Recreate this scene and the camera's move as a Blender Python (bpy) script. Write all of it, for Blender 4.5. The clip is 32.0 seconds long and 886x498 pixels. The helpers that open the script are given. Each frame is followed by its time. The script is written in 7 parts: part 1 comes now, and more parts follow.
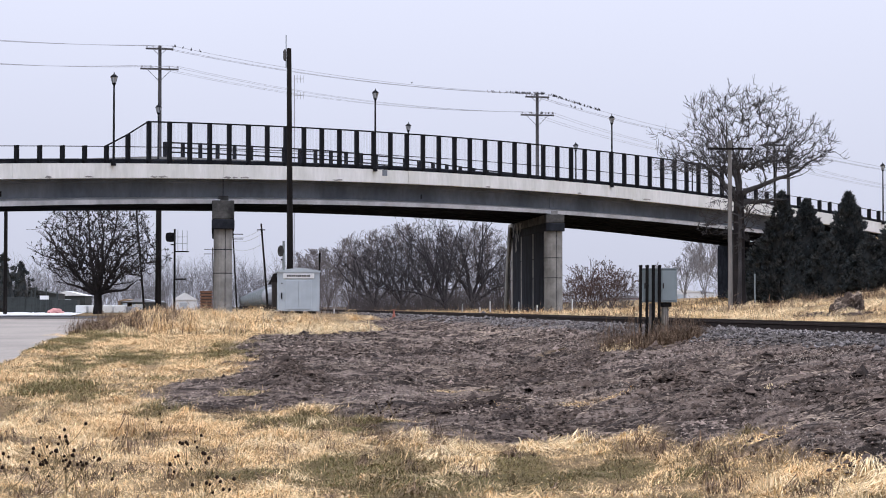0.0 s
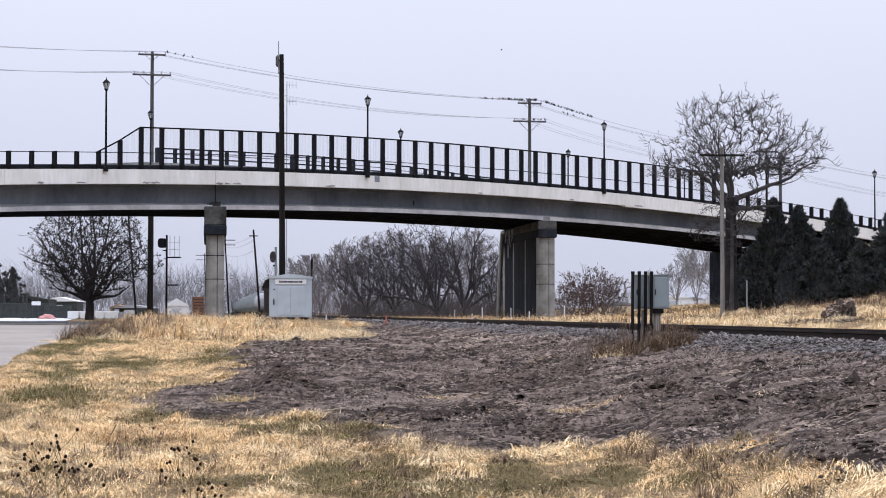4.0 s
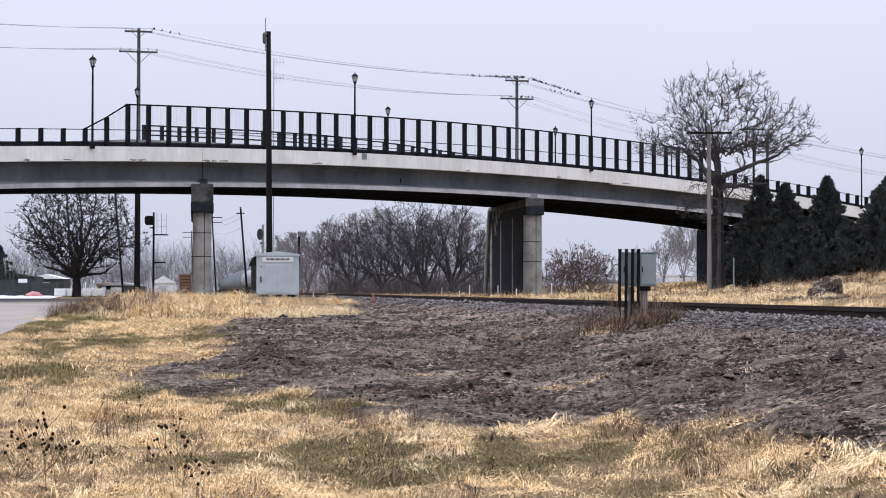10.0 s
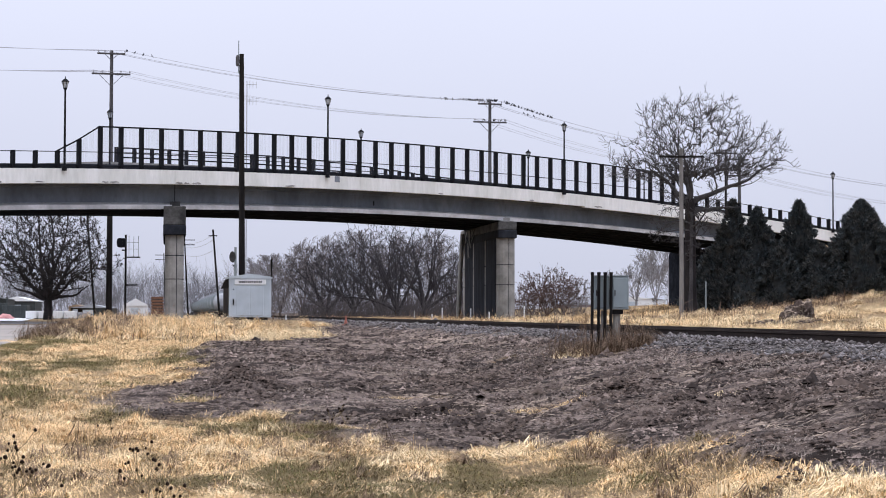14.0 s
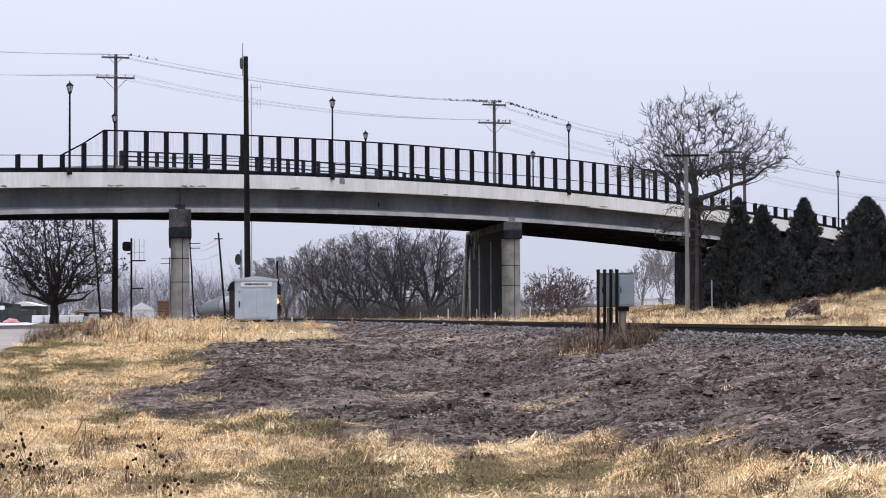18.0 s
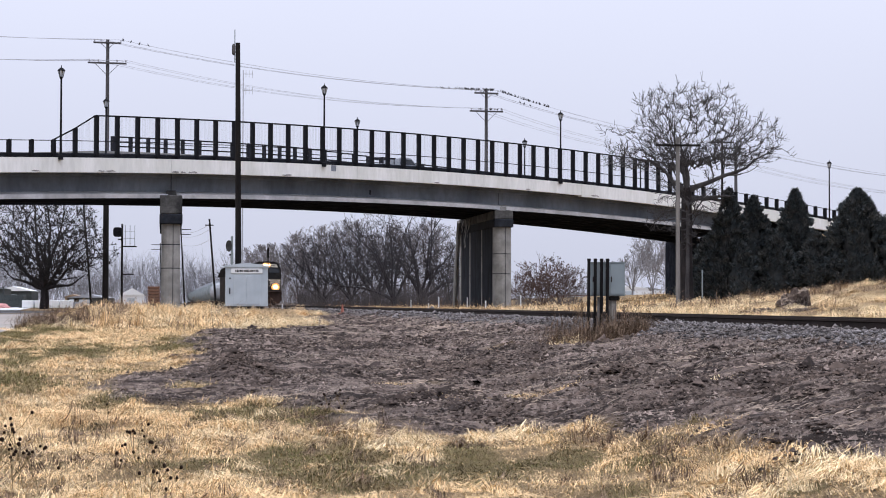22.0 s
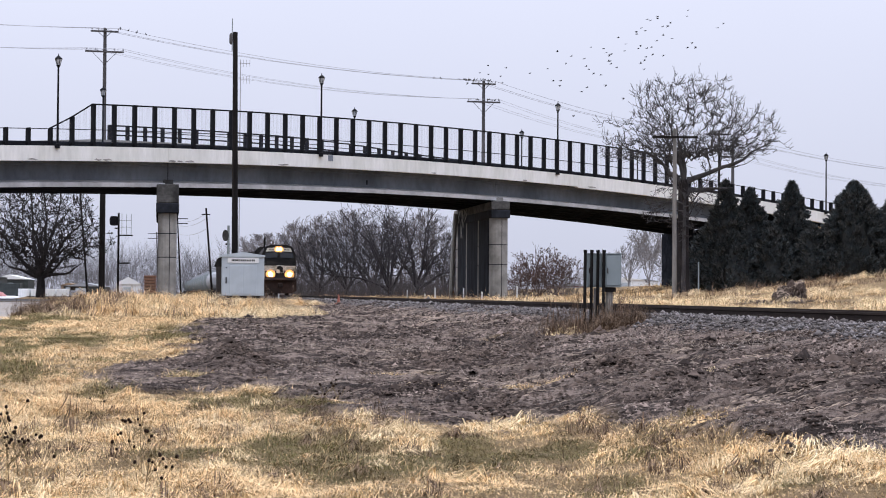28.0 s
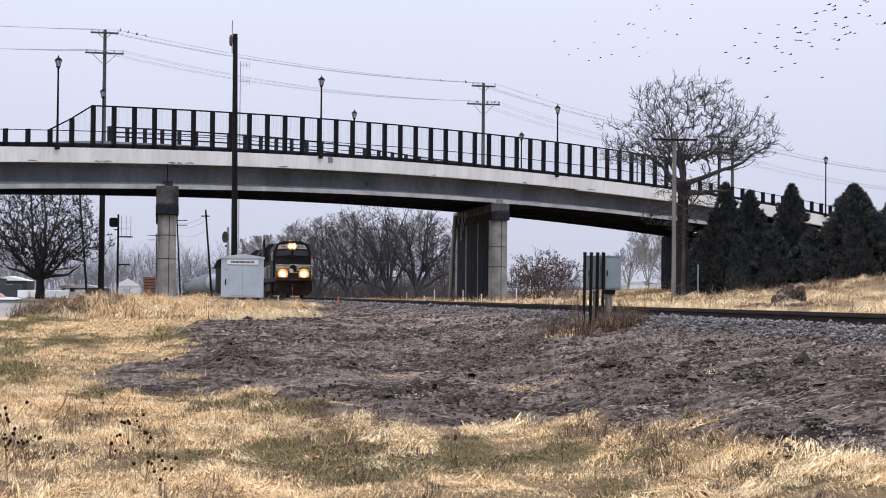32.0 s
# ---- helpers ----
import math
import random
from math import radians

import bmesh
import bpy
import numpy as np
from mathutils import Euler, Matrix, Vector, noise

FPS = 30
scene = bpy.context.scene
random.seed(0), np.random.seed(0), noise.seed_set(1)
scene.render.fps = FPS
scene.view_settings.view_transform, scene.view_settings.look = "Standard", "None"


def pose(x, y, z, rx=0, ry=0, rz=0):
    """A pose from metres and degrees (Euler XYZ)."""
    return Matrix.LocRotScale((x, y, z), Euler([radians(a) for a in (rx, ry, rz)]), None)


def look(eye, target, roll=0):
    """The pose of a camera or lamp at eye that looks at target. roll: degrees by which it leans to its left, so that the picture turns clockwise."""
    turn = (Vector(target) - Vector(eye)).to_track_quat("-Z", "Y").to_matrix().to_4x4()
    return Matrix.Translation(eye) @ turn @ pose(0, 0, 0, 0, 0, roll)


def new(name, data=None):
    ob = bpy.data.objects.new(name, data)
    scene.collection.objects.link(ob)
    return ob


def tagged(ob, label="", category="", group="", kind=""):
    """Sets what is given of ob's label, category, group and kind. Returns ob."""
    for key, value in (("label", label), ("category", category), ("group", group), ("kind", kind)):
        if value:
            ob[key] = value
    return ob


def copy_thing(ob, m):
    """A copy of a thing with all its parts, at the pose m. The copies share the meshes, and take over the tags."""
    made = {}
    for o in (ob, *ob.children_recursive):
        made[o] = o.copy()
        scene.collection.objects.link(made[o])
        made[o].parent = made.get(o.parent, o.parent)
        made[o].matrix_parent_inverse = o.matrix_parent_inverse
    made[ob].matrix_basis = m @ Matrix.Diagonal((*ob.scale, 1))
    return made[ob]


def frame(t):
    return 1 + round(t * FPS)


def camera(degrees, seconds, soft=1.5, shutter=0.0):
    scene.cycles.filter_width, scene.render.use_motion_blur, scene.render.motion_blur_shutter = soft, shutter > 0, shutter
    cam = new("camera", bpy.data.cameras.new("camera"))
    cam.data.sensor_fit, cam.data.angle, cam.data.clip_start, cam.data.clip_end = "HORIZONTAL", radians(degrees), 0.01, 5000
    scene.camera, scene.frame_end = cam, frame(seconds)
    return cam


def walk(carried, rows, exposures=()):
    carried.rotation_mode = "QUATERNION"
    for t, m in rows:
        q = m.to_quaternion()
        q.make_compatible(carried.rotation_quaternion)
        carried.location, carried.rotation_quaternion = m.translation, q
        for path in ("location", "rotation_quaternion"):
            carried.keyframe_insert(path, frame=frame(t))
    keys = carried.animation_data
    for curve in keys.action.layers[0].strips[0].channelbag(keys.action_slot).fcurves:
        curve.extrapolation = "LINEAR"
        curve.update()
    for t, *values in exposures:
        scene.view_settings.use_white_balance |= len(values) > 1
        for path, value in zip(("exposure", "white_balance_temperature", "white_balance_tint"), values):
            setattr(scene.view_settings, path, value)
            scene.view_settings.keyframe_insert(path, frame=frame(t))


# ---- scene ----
EYE = 1.6
cam = camera(27.0, 32.0, soft=1.0)


def view(t, yaw, pitch, roll):
    k = min(1.0, max(0.0, (t - 16.2) / 1.9))      # the eye sinks by a hand's width half way through
    k = k * k * (3 - 2 * k)
    return pose(0, 0, EYE - 0.06 * k, 0, 0, -yaw) @ pose(0, 0, 0, 90 + pitch + 0.021 * k) @ pose(0, 0, 0, 0, 0, roll - 0.052 * k)


# seconds, and degrees of turn to the right, of tilt and of lean: the camera is held in the hand at one spot
VIEWS = [
    (0, 0.000, 1.789, 0.000), (0.5, -0.005, 1.933, 0.043), (1, 0.004, 2.012, 0.053), (1.5, 0.030, 2.036, 0.054), (2, 0.057, 2.036, 0.053),
    (2.5, 0.079, 2.042, 0.069), (3, 0.113, 2.027, 0.113), (3.5, 0.159, 2.011, 0.081), (5.5, 0.458, 1.780, 0.099), (6, 0.463, 1.671, 0.098),
    (6.5, 0.455, 1.529, 0.132), (7, 0.442, 1.407, 0.116), (7.5, 0.458, 1.335, 0.074), (8, 0.470, 1.331, 0.106), (8.5, 0.493, 1.355, 0.083),
    (9, 0.538, 1.360, 0.082), (9.5, 0.584, 1.322, 0.089), (10, 0.638, 1.282, 0.063), (10.5, 0.737, 1.310, 0.138), (11, 0.844, 1.424, 0.154),
    (11.5, 0.975, 1.625, 0.171), (12, 1.110, 1.838, 0.175), (12.5, 1.221, 1.980, 0.136), (13, 1.317, 2.029, 0.127), (13.5, 1.398, 2.022, 0.168),
    (14, 1.482, 1.997, 0.148), (14.5, 1.566, 2.050, 0.151), (16.5, 1.440, 2.673, 0.011), (17, 1.416, 2.520, -0.143), (17.5, 1.384, 2.275, -0.256),
    (18, 1.312, 2.034, -0.252), (18.5, 1.250, 1.932, -0.203), (19, 1.214, 1.947, -0.104), (19.5, 1.247, 1.966, -0.032), (20, 1.362, 1.925, 0.086),
    (20.5, 1.463, 1.824, 0.087), (21, 1.537, 1.734, 0.121), (21.5, 1.565, 1.675, 0.152), (22, 1.592, 1.662, 0.166), (22.5, 1.586, 1.670, 0.184),
    (23, 1.584, 1.694, 0.222), (23.5, 1.582, 1.702, 0.275), (24, 1.586, 1.696, 0.332), (24.5, 1.587, 1.634, 0.343), (25, 1.582, 1.529, 0.344),
    (25.5, 1.587, 1.428, 0.351), (27.5, 1.669, 1.353, 0.384), (28, 1.701, 1.368, 0.464), (28.5, 1.727, 1.395, 0.463), (29, 1.766, 1.442, 0.543),
    (29.5, 1.793, 1.492, 0.555), (30, 1.772, 1.524, 0.559), (30.5, 1.746, 1.531, 0.572), (31, 1.734, 1.502, 0.572), (31.5, 1.706, 1.464, 0.549),
    (32, 1.715, 1.434, 0.573)]
walk(cam, [(t, view(t, a, b, c)) for t, a, b, c in VIEWS], exposures=[(0, 0.0), (32, 0.0)])

# ---- sky and sun: an overcast winter day, the dome brighter overhead than at the horizon ----
ZENITH = 1.86
world = bpy.data.worlds.new("overcast_sky")
scene.world = world
world.use_nodes = True
wn, wl = world.node_tree.nodes, world.node_tree.links
wn.clear()
w_out = wn.new("ShaderNodeOutputWorld")
w_bg = wn.new("ShaderNodeBackground")
w_sky = wn.new("ShaderNodeTexSky")
w_sky.sky_type, w_sky.sun_disc = "NISHITA", False
w_sky.sun_elevation, w_sky.sun_rotation = radians(70), radians(221)
w_sky.air_density, w_sky.dust_density = 1.0, 4.0
w_co = wn.new("ShaderNodeTexCoord")
w_sep = wn.new("ShaderNodeSeparateXYZ")
w_ramp = wn.new("ShaderNodeMapRange")
w_ramp.inputs["From Min"].default_value, w_ramp.inputs["From Max"].default_value = 0.0, 1.0
w_ramp.inputs["To Min"].default_value, w_ramp.inputs["To Max"].default_value = 0.345 * ZENITH, ZENITH
w_noise = wn.new("ShaderNodeTexNoise")
w_noise.inputs["Scale"].default_value, w_noise.inputs["Detail"].default_value = 2.2, 3.0
w_soft = wn.new("ShaderNodeMapRange")
w_soft.inputs["To Min"].default_value, w_soft.inputs["To Max"].default_value = 0.94, 1.06
w_mul = wn.new("ShaderNodeMath")
w_mul.operation = "MULTIPLY"
w_tint = wn.new("ShaderNodeVectorMath")
w_tint.operation = "SCALE"
w_tint.inputs[0].default_value = (0.93, 0.97, 1.185)
w_small = wn.new("ShaderNodeVectorMath")
w_small.operation = "SCALE"
w_small.inputs["Scale"].default_value = 0.006
w_add = wn.new("ShaderNodeVectorMath")
w_add.operation = "ADD"
wl.new(w_co.outputs["Generated"], w_sep.inputs[0])
wl.new(w_co.outputs["Generated"], w_noise.inputs["Vector"])
wl.new(w_sep.outputs["Z"], w_ramp.inputs["Value"])
wl.new(w_noise.outputs["Fac"], w_soft.inputs["Value"])
wl.new(w_ramp.outputs[0], w_mul.inputs[0])
wl.new(w_soft.outputs[0], w_mul.inputs[1])
wl.new(w_mul.outputs[0], w_tint.inputs["Scale"])
wl.new(w_sky.outputs[0], w_small.inputs[0])
wl.new(w_tint.outputs[0], w_add.inputs[0])
wl.new(w_small.outputs[0], w_add.inputs[1])
wl.new(w_add.outputs[0], w_bg.inputs["Color"])
wl.new(w_bg.outputs[0], w_out.inputs["Surface"])
w_bg.inputs["Strength"].default_value = 1.0
sun = new("sun", bpy.data.lights.new("sun", "SUN"))
sun.data.energy, sun.data.angle, sun.data.color = 1.5, radians(40), (1.0, 0.95, 0.88)
sun.matrix_world = look((-14, -16, 60), (0, 0, 0))


# ---- materials ----
def surface(name, tone, rough=0.8, metal=0.0, spread=0.25, grain=8.0, blotch=0.6, second=None, bump=0.3, dist=0.02, object_random=0.0, island=0.0, stretch=(1, 1, 1), spec=0.3):
    """A surface of that tone with variation at two scales, in metres, and fine relief. second: the tone of its blotches."""
    m = bpy.data.materials.new(name)
    m.use_nodes = True
    n, l = m.node_tree.nodes, m.node_tree.links
    b = n["Principled BSDF"]
    b.inputs["Roughness"].default_value, b.inputs["Metallic"].default_value = rough, metal
    b.inputs["Specular IOR Level"].default_value = spec
    co = n.new("ShaderNodeTexCoord")
    mp = n.new("ShaderNodeMapping")
    mp.inputs["Scale"].default_value = stretch
    l.new(co.outputs["Object"], mp.inputs["Vector"])
    fine, wide = n.new("ShaderNodeTexNoise"), n.new("ShaderNodeTexNoise")
    fine.inputs["Scale"].default_value, fine.inputs["Detail"].default_value, fine.inputs["Roughness"].default_value = grain, 6.0, 0.65
    wide.inputs["Scale"].default_value, wide.inputs["Detail"].default_value = blotch, 4.0
    l.new(mp.outputs[0], fine.inputs["Vector"])
    l.new(mp.outputs[0], wide.inputs["Vector"])
    mask = n.new("ShaderNodeMapRange")
    mask.inputs["From Min"].default_value, mask.inputs["From Max"].default_value = 0.42, 0.62
    l.new(wide.outputs["Fac"], mask.inputs["Value"])
    mix = n.new("ShaderNodeMix")
    mix.data_type = "RGBA"
    mix.inputs["A"].default_value = (*tone, 1)
    mix.inputs["B"].default_value = (*(second or [c * (1 - spread) for c in tone]), 1)
    l.new(mask.outputs[0], mix.inputs["Factor"])
    val = n.new("ShaderNodeMapRange")
    val.inputs["From Min"].default_value, val.inputs["From Max"].default_value = 0.3, 0.7
    val.inputs["To Min"].default_value, val.inputs["To Max"].default_value = 1 - spread, 1 + spread
    l.new(fine.outputs["Fac"], val.inputs["Value"])
    hsv = n.new("ShaderNodeHueSaturation")
    l.new(mix.outputs["Result"], hsv.inputs["Color"])
    last = val.outputs[0]
    if object_random or island:
        info = n.new("ShaderNodeObjectInfo") if object_random else n.new("ShaderNodeNewGeometry")
        rnd = info.outputs["Random"] if object_random else info.outputs["Random Per Island"]
        amount = object_random or island
        r2 = n.new("ShaderNodeMapRange")
        r2.inputs["To Min"].default_value, r2.inputs["To Max"].default_value = 1 - amount, 1 + amount
        l.new(rnd, r2.inputs["Value"])
        mul = n.new("ShaderNodeMath")
        mul.operation = "MULTIPLY"
        l.new(last, mul.inputs[0])
        l.new(r2.outputs[0], mul.inputs[1])
        last = mul.outputs[0]
    l.new(last, hsv.inputs["Value"])
    l.new(hsv.outputs["Color"], b.inputs["Base Color"])
    if bump:
        bp = n.new("ShaderNodeBump")
        bp.inputs["Strength"].default_value, bp.inputs["Distance"].default_value = bump, dist
        l.new(fine.outputs["Fac"], bp.inputs["Height"])
        l.new(bp.outputs[0], b.inputs["Normal"])
    return m


def glow(name, tone, strength):
    m = bpy.data.materials.new(name)
    m.use_nodes = True
    b = m.node_tree.nodes["Principled BSDF"]
    b.inputs["Base Color"].default_value = (*tone, 1)
    b.inputs["Emission Color"].default_value = (*tone, 1)
    b.inputs["Emission Strength"].default_value = strength
    return m


def sheer(name, tone, cover):
    """A see-through mesh or scratched clear sheet: so much of it is covered."""
    m = bpy.data.materials.new(name)
    m.use_nodes = True
    n, l = m.node_tree.nodes, m.node_tree.links
    b = n["Principled BSDF"]
    b.inputs["Base Color"].default_value, b.inputs["Roughness"].default_value = (*tone, 1), 0.6
    clear = n.new("ShaderNodeBsdfTransparent")
    mix = n.new("ShaderNodeMixShader")
    co, mp, nz = n.new("ShaderNodeTexCoord"), n.new("ShaderNodeMapping"), n.new("ShaderNodeTexNoise")
    mp.inputs["Scale"].default_value = (9, 9, 0.25)
    l.new(co.outputs["Object"], mp.inputs["Vector"])
    l.new(mp.outputs[0], nz.inputs["Vector"])
    nz.inputs["Scale"].default_value = 1.0
    rg = n.new("ShaderNodeMapRange")
    rg.inputs["From Min"].default_value, rg.inputs["From Max"].default_value = 0.35, 0.7
    rg.inputs["To Min"].default_value, rg.inputs["To Max"].default_value = cover * 0.5, cover * 1.6
    l.new(nz.outputs["Fac"], rg.inputs["Value"])
    l.new(rg.outputs[0], mix.inputs["Fac"])
    l.new(clear.outputs[0], mix.inputs[1])
    l.new(b.outputs[0], mix.inputs[2])
    l.new(mix.outputs[0], n["Material Output"].inputs["Surface"])
    return m


M_CONC = surface("pale_concrete", (0.80, 0.80, 0.775), 0.85, spread=0.08, grain=3, blotch=0.5, second=(0.70, 0.705, 0.665), bump=0.15, stretch=(1.4, 1.4, 0.35))
# Web darker and flange paler, for overhang shade and skylight put in their colour.
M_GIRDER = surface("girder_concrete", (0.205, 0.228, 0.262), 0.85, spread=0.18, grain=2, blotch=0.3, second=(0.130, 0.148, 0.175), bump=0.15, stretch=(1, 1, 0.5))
M_FLANGE = surface("skylit_flange_concrete", (0.56, 0.565, 0.57), 0.85, spread=0.15, grain=3, blotch=0.5, second=(0.40, 0.405, 0.41), bump=0.15)
M_PIER = surface("pier_concrete", (0.33, 0.32, 0.30), 0.9, spread=0.14, grain=4, blotch=0.8, second=(0.22, 0.215, 0.20), bump=0.2)
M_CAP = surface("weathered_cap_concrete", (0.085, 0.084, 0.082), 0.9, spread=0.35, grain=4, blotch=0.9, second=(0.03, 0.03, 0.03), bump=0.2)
# Dark for the bridge's shaded underside, and for stained bands and joints.
M_SHADESTAIN = surface("shade_and_stain_concrete", (0.017, 0.019, 0.024), 0.95, spread=0.3, grain=3, blotch=0.7, second=(0.028, 0.031, 0.038), bump=0.2, spec=0.0)
# Dark for the wall in shade between columns, and for the stained cap band.
M_SHADESTAIN_SOFT = surface("soft_shade_and_stain_concrete", (0.030, 0.034, 0.042), 0.9, spread=0.35, grain=3, blotch=0.8, second=(0.016, 0.018, 0.023), bump=0.2, spec=0.1, stretch=(1.5, 1.5, 0.4))
M_BLACK = surface("black_painted_steel", (0.0075, 0.008, 0.0105), 0.7, spread=0.2, grain=12, blotch=1.5, bump=0.05, spec=0.12)
M_POLE = surface("weathered_pole_wood", (0.066, 0.064, 0.067), 0.9, spread=0.3, grain=6, blotch=1.0, second=(0.10, 0.096, 0.098), stretch=(6, 6, 0.5))
M_TAR = surface("tarred_pole_wood", (0.010, 0.009, 0.009), 0.9, spread=0.35, grain=6, blotch=0.8, second=(0.018, 0.016, 0.015), spec=0.1, stretch=(6, 6, 0.5))
M_GREYPOLE = surface("silvered_pole_wood", (0.20, 0.19, 0.18), 0.9, spread=0.25, grain=6, blotch=1.0, second=(0.13, 0.125, 0.12), stretch=(6, 6, 0.5))
M_WIRE = surface("wire", (0.36, 0.365, 0.40), 0.6, spread=0.1)
M_SHED = surface("painted_steel_sheet", (0.42, 0.475, 0.52), 0.5, spread=0.05, grain=2, blotch=0.7, second=(0.37, 0.42, 0.465), bump=0.05)
M_WHITE = surface("white_paint", (0.70, 0.72, 0.73), 0.6, spread=0.06, grain=4, blotch=1)
M_BARK = surface("grey_bark", (0.046, 0.044, 0.046), 0.95, spread=0.3, grain=9, blotch=0.9, second=(0.075, 0.071, 0.072), spec=0.1, stretch=(3, 3, 1))
M_BARKMID = surface("wood_bark", (0.066, 0.060, 0.063), 0.95, spread=0.3, grain=9, blotch=0.9, second=(0.098, 0.090, 0.093), spec=0.1, stretch=(3, 3, 1))
M_WOODS = surface("dark_woods_bark", (0.044, 0.042, 0.047), 0.95, spread=0.3, grain=9, blotch=0.9, second=(0.066, 0.062, 0.067), spec=0.1, stretch=(3, 3, 1))
M_BARKDARK = surface("dark_bark", (0.020, 0.018, 0.019), 0.95, spread=0.3, grain=9, blotch=0.9, second=(0.032, 0.028, 0.028), spec=0.1, stretch=(3, 3, 1))
M_SCRUB = surface("russet_scrub", (0.085, 0.062, 0.060), 0.95, spread=0.3, grain=9, blotch=0.9, second=(0.115, 0.078, 0.070), spec=0.1)
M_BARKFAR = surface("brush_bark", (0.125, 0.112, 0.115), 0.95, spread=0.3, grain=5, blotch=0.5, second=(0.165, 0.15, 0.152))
# Haze is mixed into these two greys, for growth far off.
M_HAZE = surface("hazed_brush", (0.24, 0.235, 0.245), 0.95, spread=0.15, grain=3, blotch=0.3)
M_HAZEDARK = surface("hazed_wood", (0.155, 0.155, 0.17), 0.95, spread=0.2, grain=3, blotch=0.3)
M_NEEDLE = surface("evergreen_needles", (0.038, 0.048, 0.052), 0.9, spread=0.45, grain=5, blotch=1.6, second=(0.062, 0.063, 0.060), island=0.6)
M_STRAW = surface("dead_grass", (0.82, 0.60, 0.335), 0.85, spread=0.22, grain=4, blotch=1.6, second=(0.66, 0.465, 0.25), island=0.36, bump=0)
M_RUSSET = surface("russet_weeds", (0.15, 0.10, 0.068), 0.9, spread=0.25, grain=3, blotch=0.8, island=0.5, bump=0)
M_WEED = surface("brown_weeds", (0.22, 0.155, 0.108), 0.9, spread=0.25, grain=3, blotch=1.2, second=(0.15, 0.10, 0.068), island=0.5, bump=0)
M_GREEN = surface("winter_green_grass", (0.150, 0.140, 0.048), 0.85, spread=0.25, grain=3, blotch=0.9, second=(0.21, 0.172, 0.07), island=0.5, bump=0)
M_STEEL = surface("rail_steel", (0.026, 0.018, 0.015), 0.8, metal=0.0, spread=0.3, grain=10, blotch=1.5, spec=0.15)
M_STONE = surface("ballast_stone", (0.145, 0.134, 0.134), 0.9, spread=0.2, grain=9, blotch=0.5, second=(0.105, 0.092, 0.089), island=0.8)
M_TIE = surface("railway_tie_wood", (0.035, 0.03, 0.028), 0.9, spread=0.3, grain=7, blotch=1)
M_ROAD = surface("road_surface", (0.29, 0.262, 0.235), 0.9, spread=0.12, grain=6, blotch=0.25, second=(0.23, 0.21, 0.19))
M_GALV = surface("galvanised_steel", (0.25, 0.29, 0.30), 0.45, metal=0.35, spread=0.07, grain=5, blotch=2.5, bump=0.05)
M_SEED = surface("dry_seed_heads", (0.022, 0.014, 0.010), 0.95, spread=0.3, spec=0.1)
M_LOCO = surface("locomotive_black_paint", (0.014, 0.0135, 0.014), 0.7, spread=0.2, grain=4, blotch=0.8, second=(0.022, 0.02, 0.019), spec=0.1)


# ---- mesh helpers ----
def box(bm, x0, x1, y0, y1, z0, z1, m=None, bevel=0.0):
    r = bmesh.ops.create_cube(bm, size=1.0)
    vs = r["verts"]
    for v in vs:
        v.co = Vector((x0 + (v.co.x + 0.5) * (x1 - x0), y0 + (v.co.y + 0.5) * (y1 - y0), z0 + (v.co.z + 0.5) * (z1 - z0)))
    if bevel:
        es = list({e for v in vs for e in v.link_edges})
        vs = [v for v in bmesh.ops.bevel(bm, geom=es, offset=bevel, segments=1, affect="EDGES")["verts"]] + [v for v in vs if v.is_valid]
    if m is not None:
        for v in set(vs):
            v.co = m @ v.co
    return vs


def tube(bm, pts, radii, sides=8, caps=True):
    """A tube through the points, with a radius at each."""
    pts = [Vector(p) for p in pts]
    rings = []
    for i, p in enumerate(pts):
        way = (pts[min(i + 1, len(pts) - 1)] - pts[max(i - 1, 0)]).normalized()
        a = way.orthogonal().normalized() if abs(way.z) < 0.9 else (Vector((1, 0, 0)) - way * way.x).normalized()
        b = way.cross(a)
        rings.append([bm.verts.new(p + radii[i] * (math.cos(2 * math.pi * k / sides) * a + math.sin(2 * math.pi * k / sides) * b)) for k in range(sides)])
    for r, s in zip(rings, rings[1:]):
        for k in range(sides):
            bm.faces.new((r[k], r[(k + 1) % sides], s[(k + 1) % sides], s[k]))
    if caps and sides > 2:
        bm.faces.new(list(reversed(rings[0])))
        bm.faces.new(rings[-1])
    return rings


def prism(bm, outline, y0, y1, m=None):
    """An outline in x and z, drawn out along y."""
    a = [bm.verts.new((x, y0, z)) for x, z in outline]
    b = [bm.verts.new((x, y1, z)) for x, z in outline]
    n = len(outline)
    fs = [bm.faces.new(list(reversed(a))), bm.faces.new(b)]
    for i in range(n):
        fs.append(bm.faces.new((a[i], a[(i + 1) % n], b[(i + 1) % n], b[i])))
    bmesh.ops.recalc_face_normals(bm, faces=fs)
    if m is not None:
        for v in a + b:
            v.co = m @ v.co
    return a + b


def mesh_of(name, bm, material, smooth=False):
    me = bpy.data.meshes.new(name)
    bm.to_mesh(me)
    bm.free()
    for mt in material if isinstance(material, (list, tuple)) else [material]:
        me.materials.append(mt)
    if smooth:
        me.shade_smooth()
    return me


def part(name, bm, material, parent=None, label="", smooth=False):
    ob = new(name, mesh_of(name, bm, material, smooth))
    if parent is not None:
        ob.parent = parent
    return tagged(ob, label)


def stuff_mesh(name, verts, faces, material, label, category, parent=None):
    me = bpy.data.meshes.new(name)
    me.from_pydata(verts, [], faces)
    me.materials.append(material)
    ob = new(name, me)
    if parent is not None:
        ob.parent = parent
    return tagged(ob, label, category, kind="stuff")


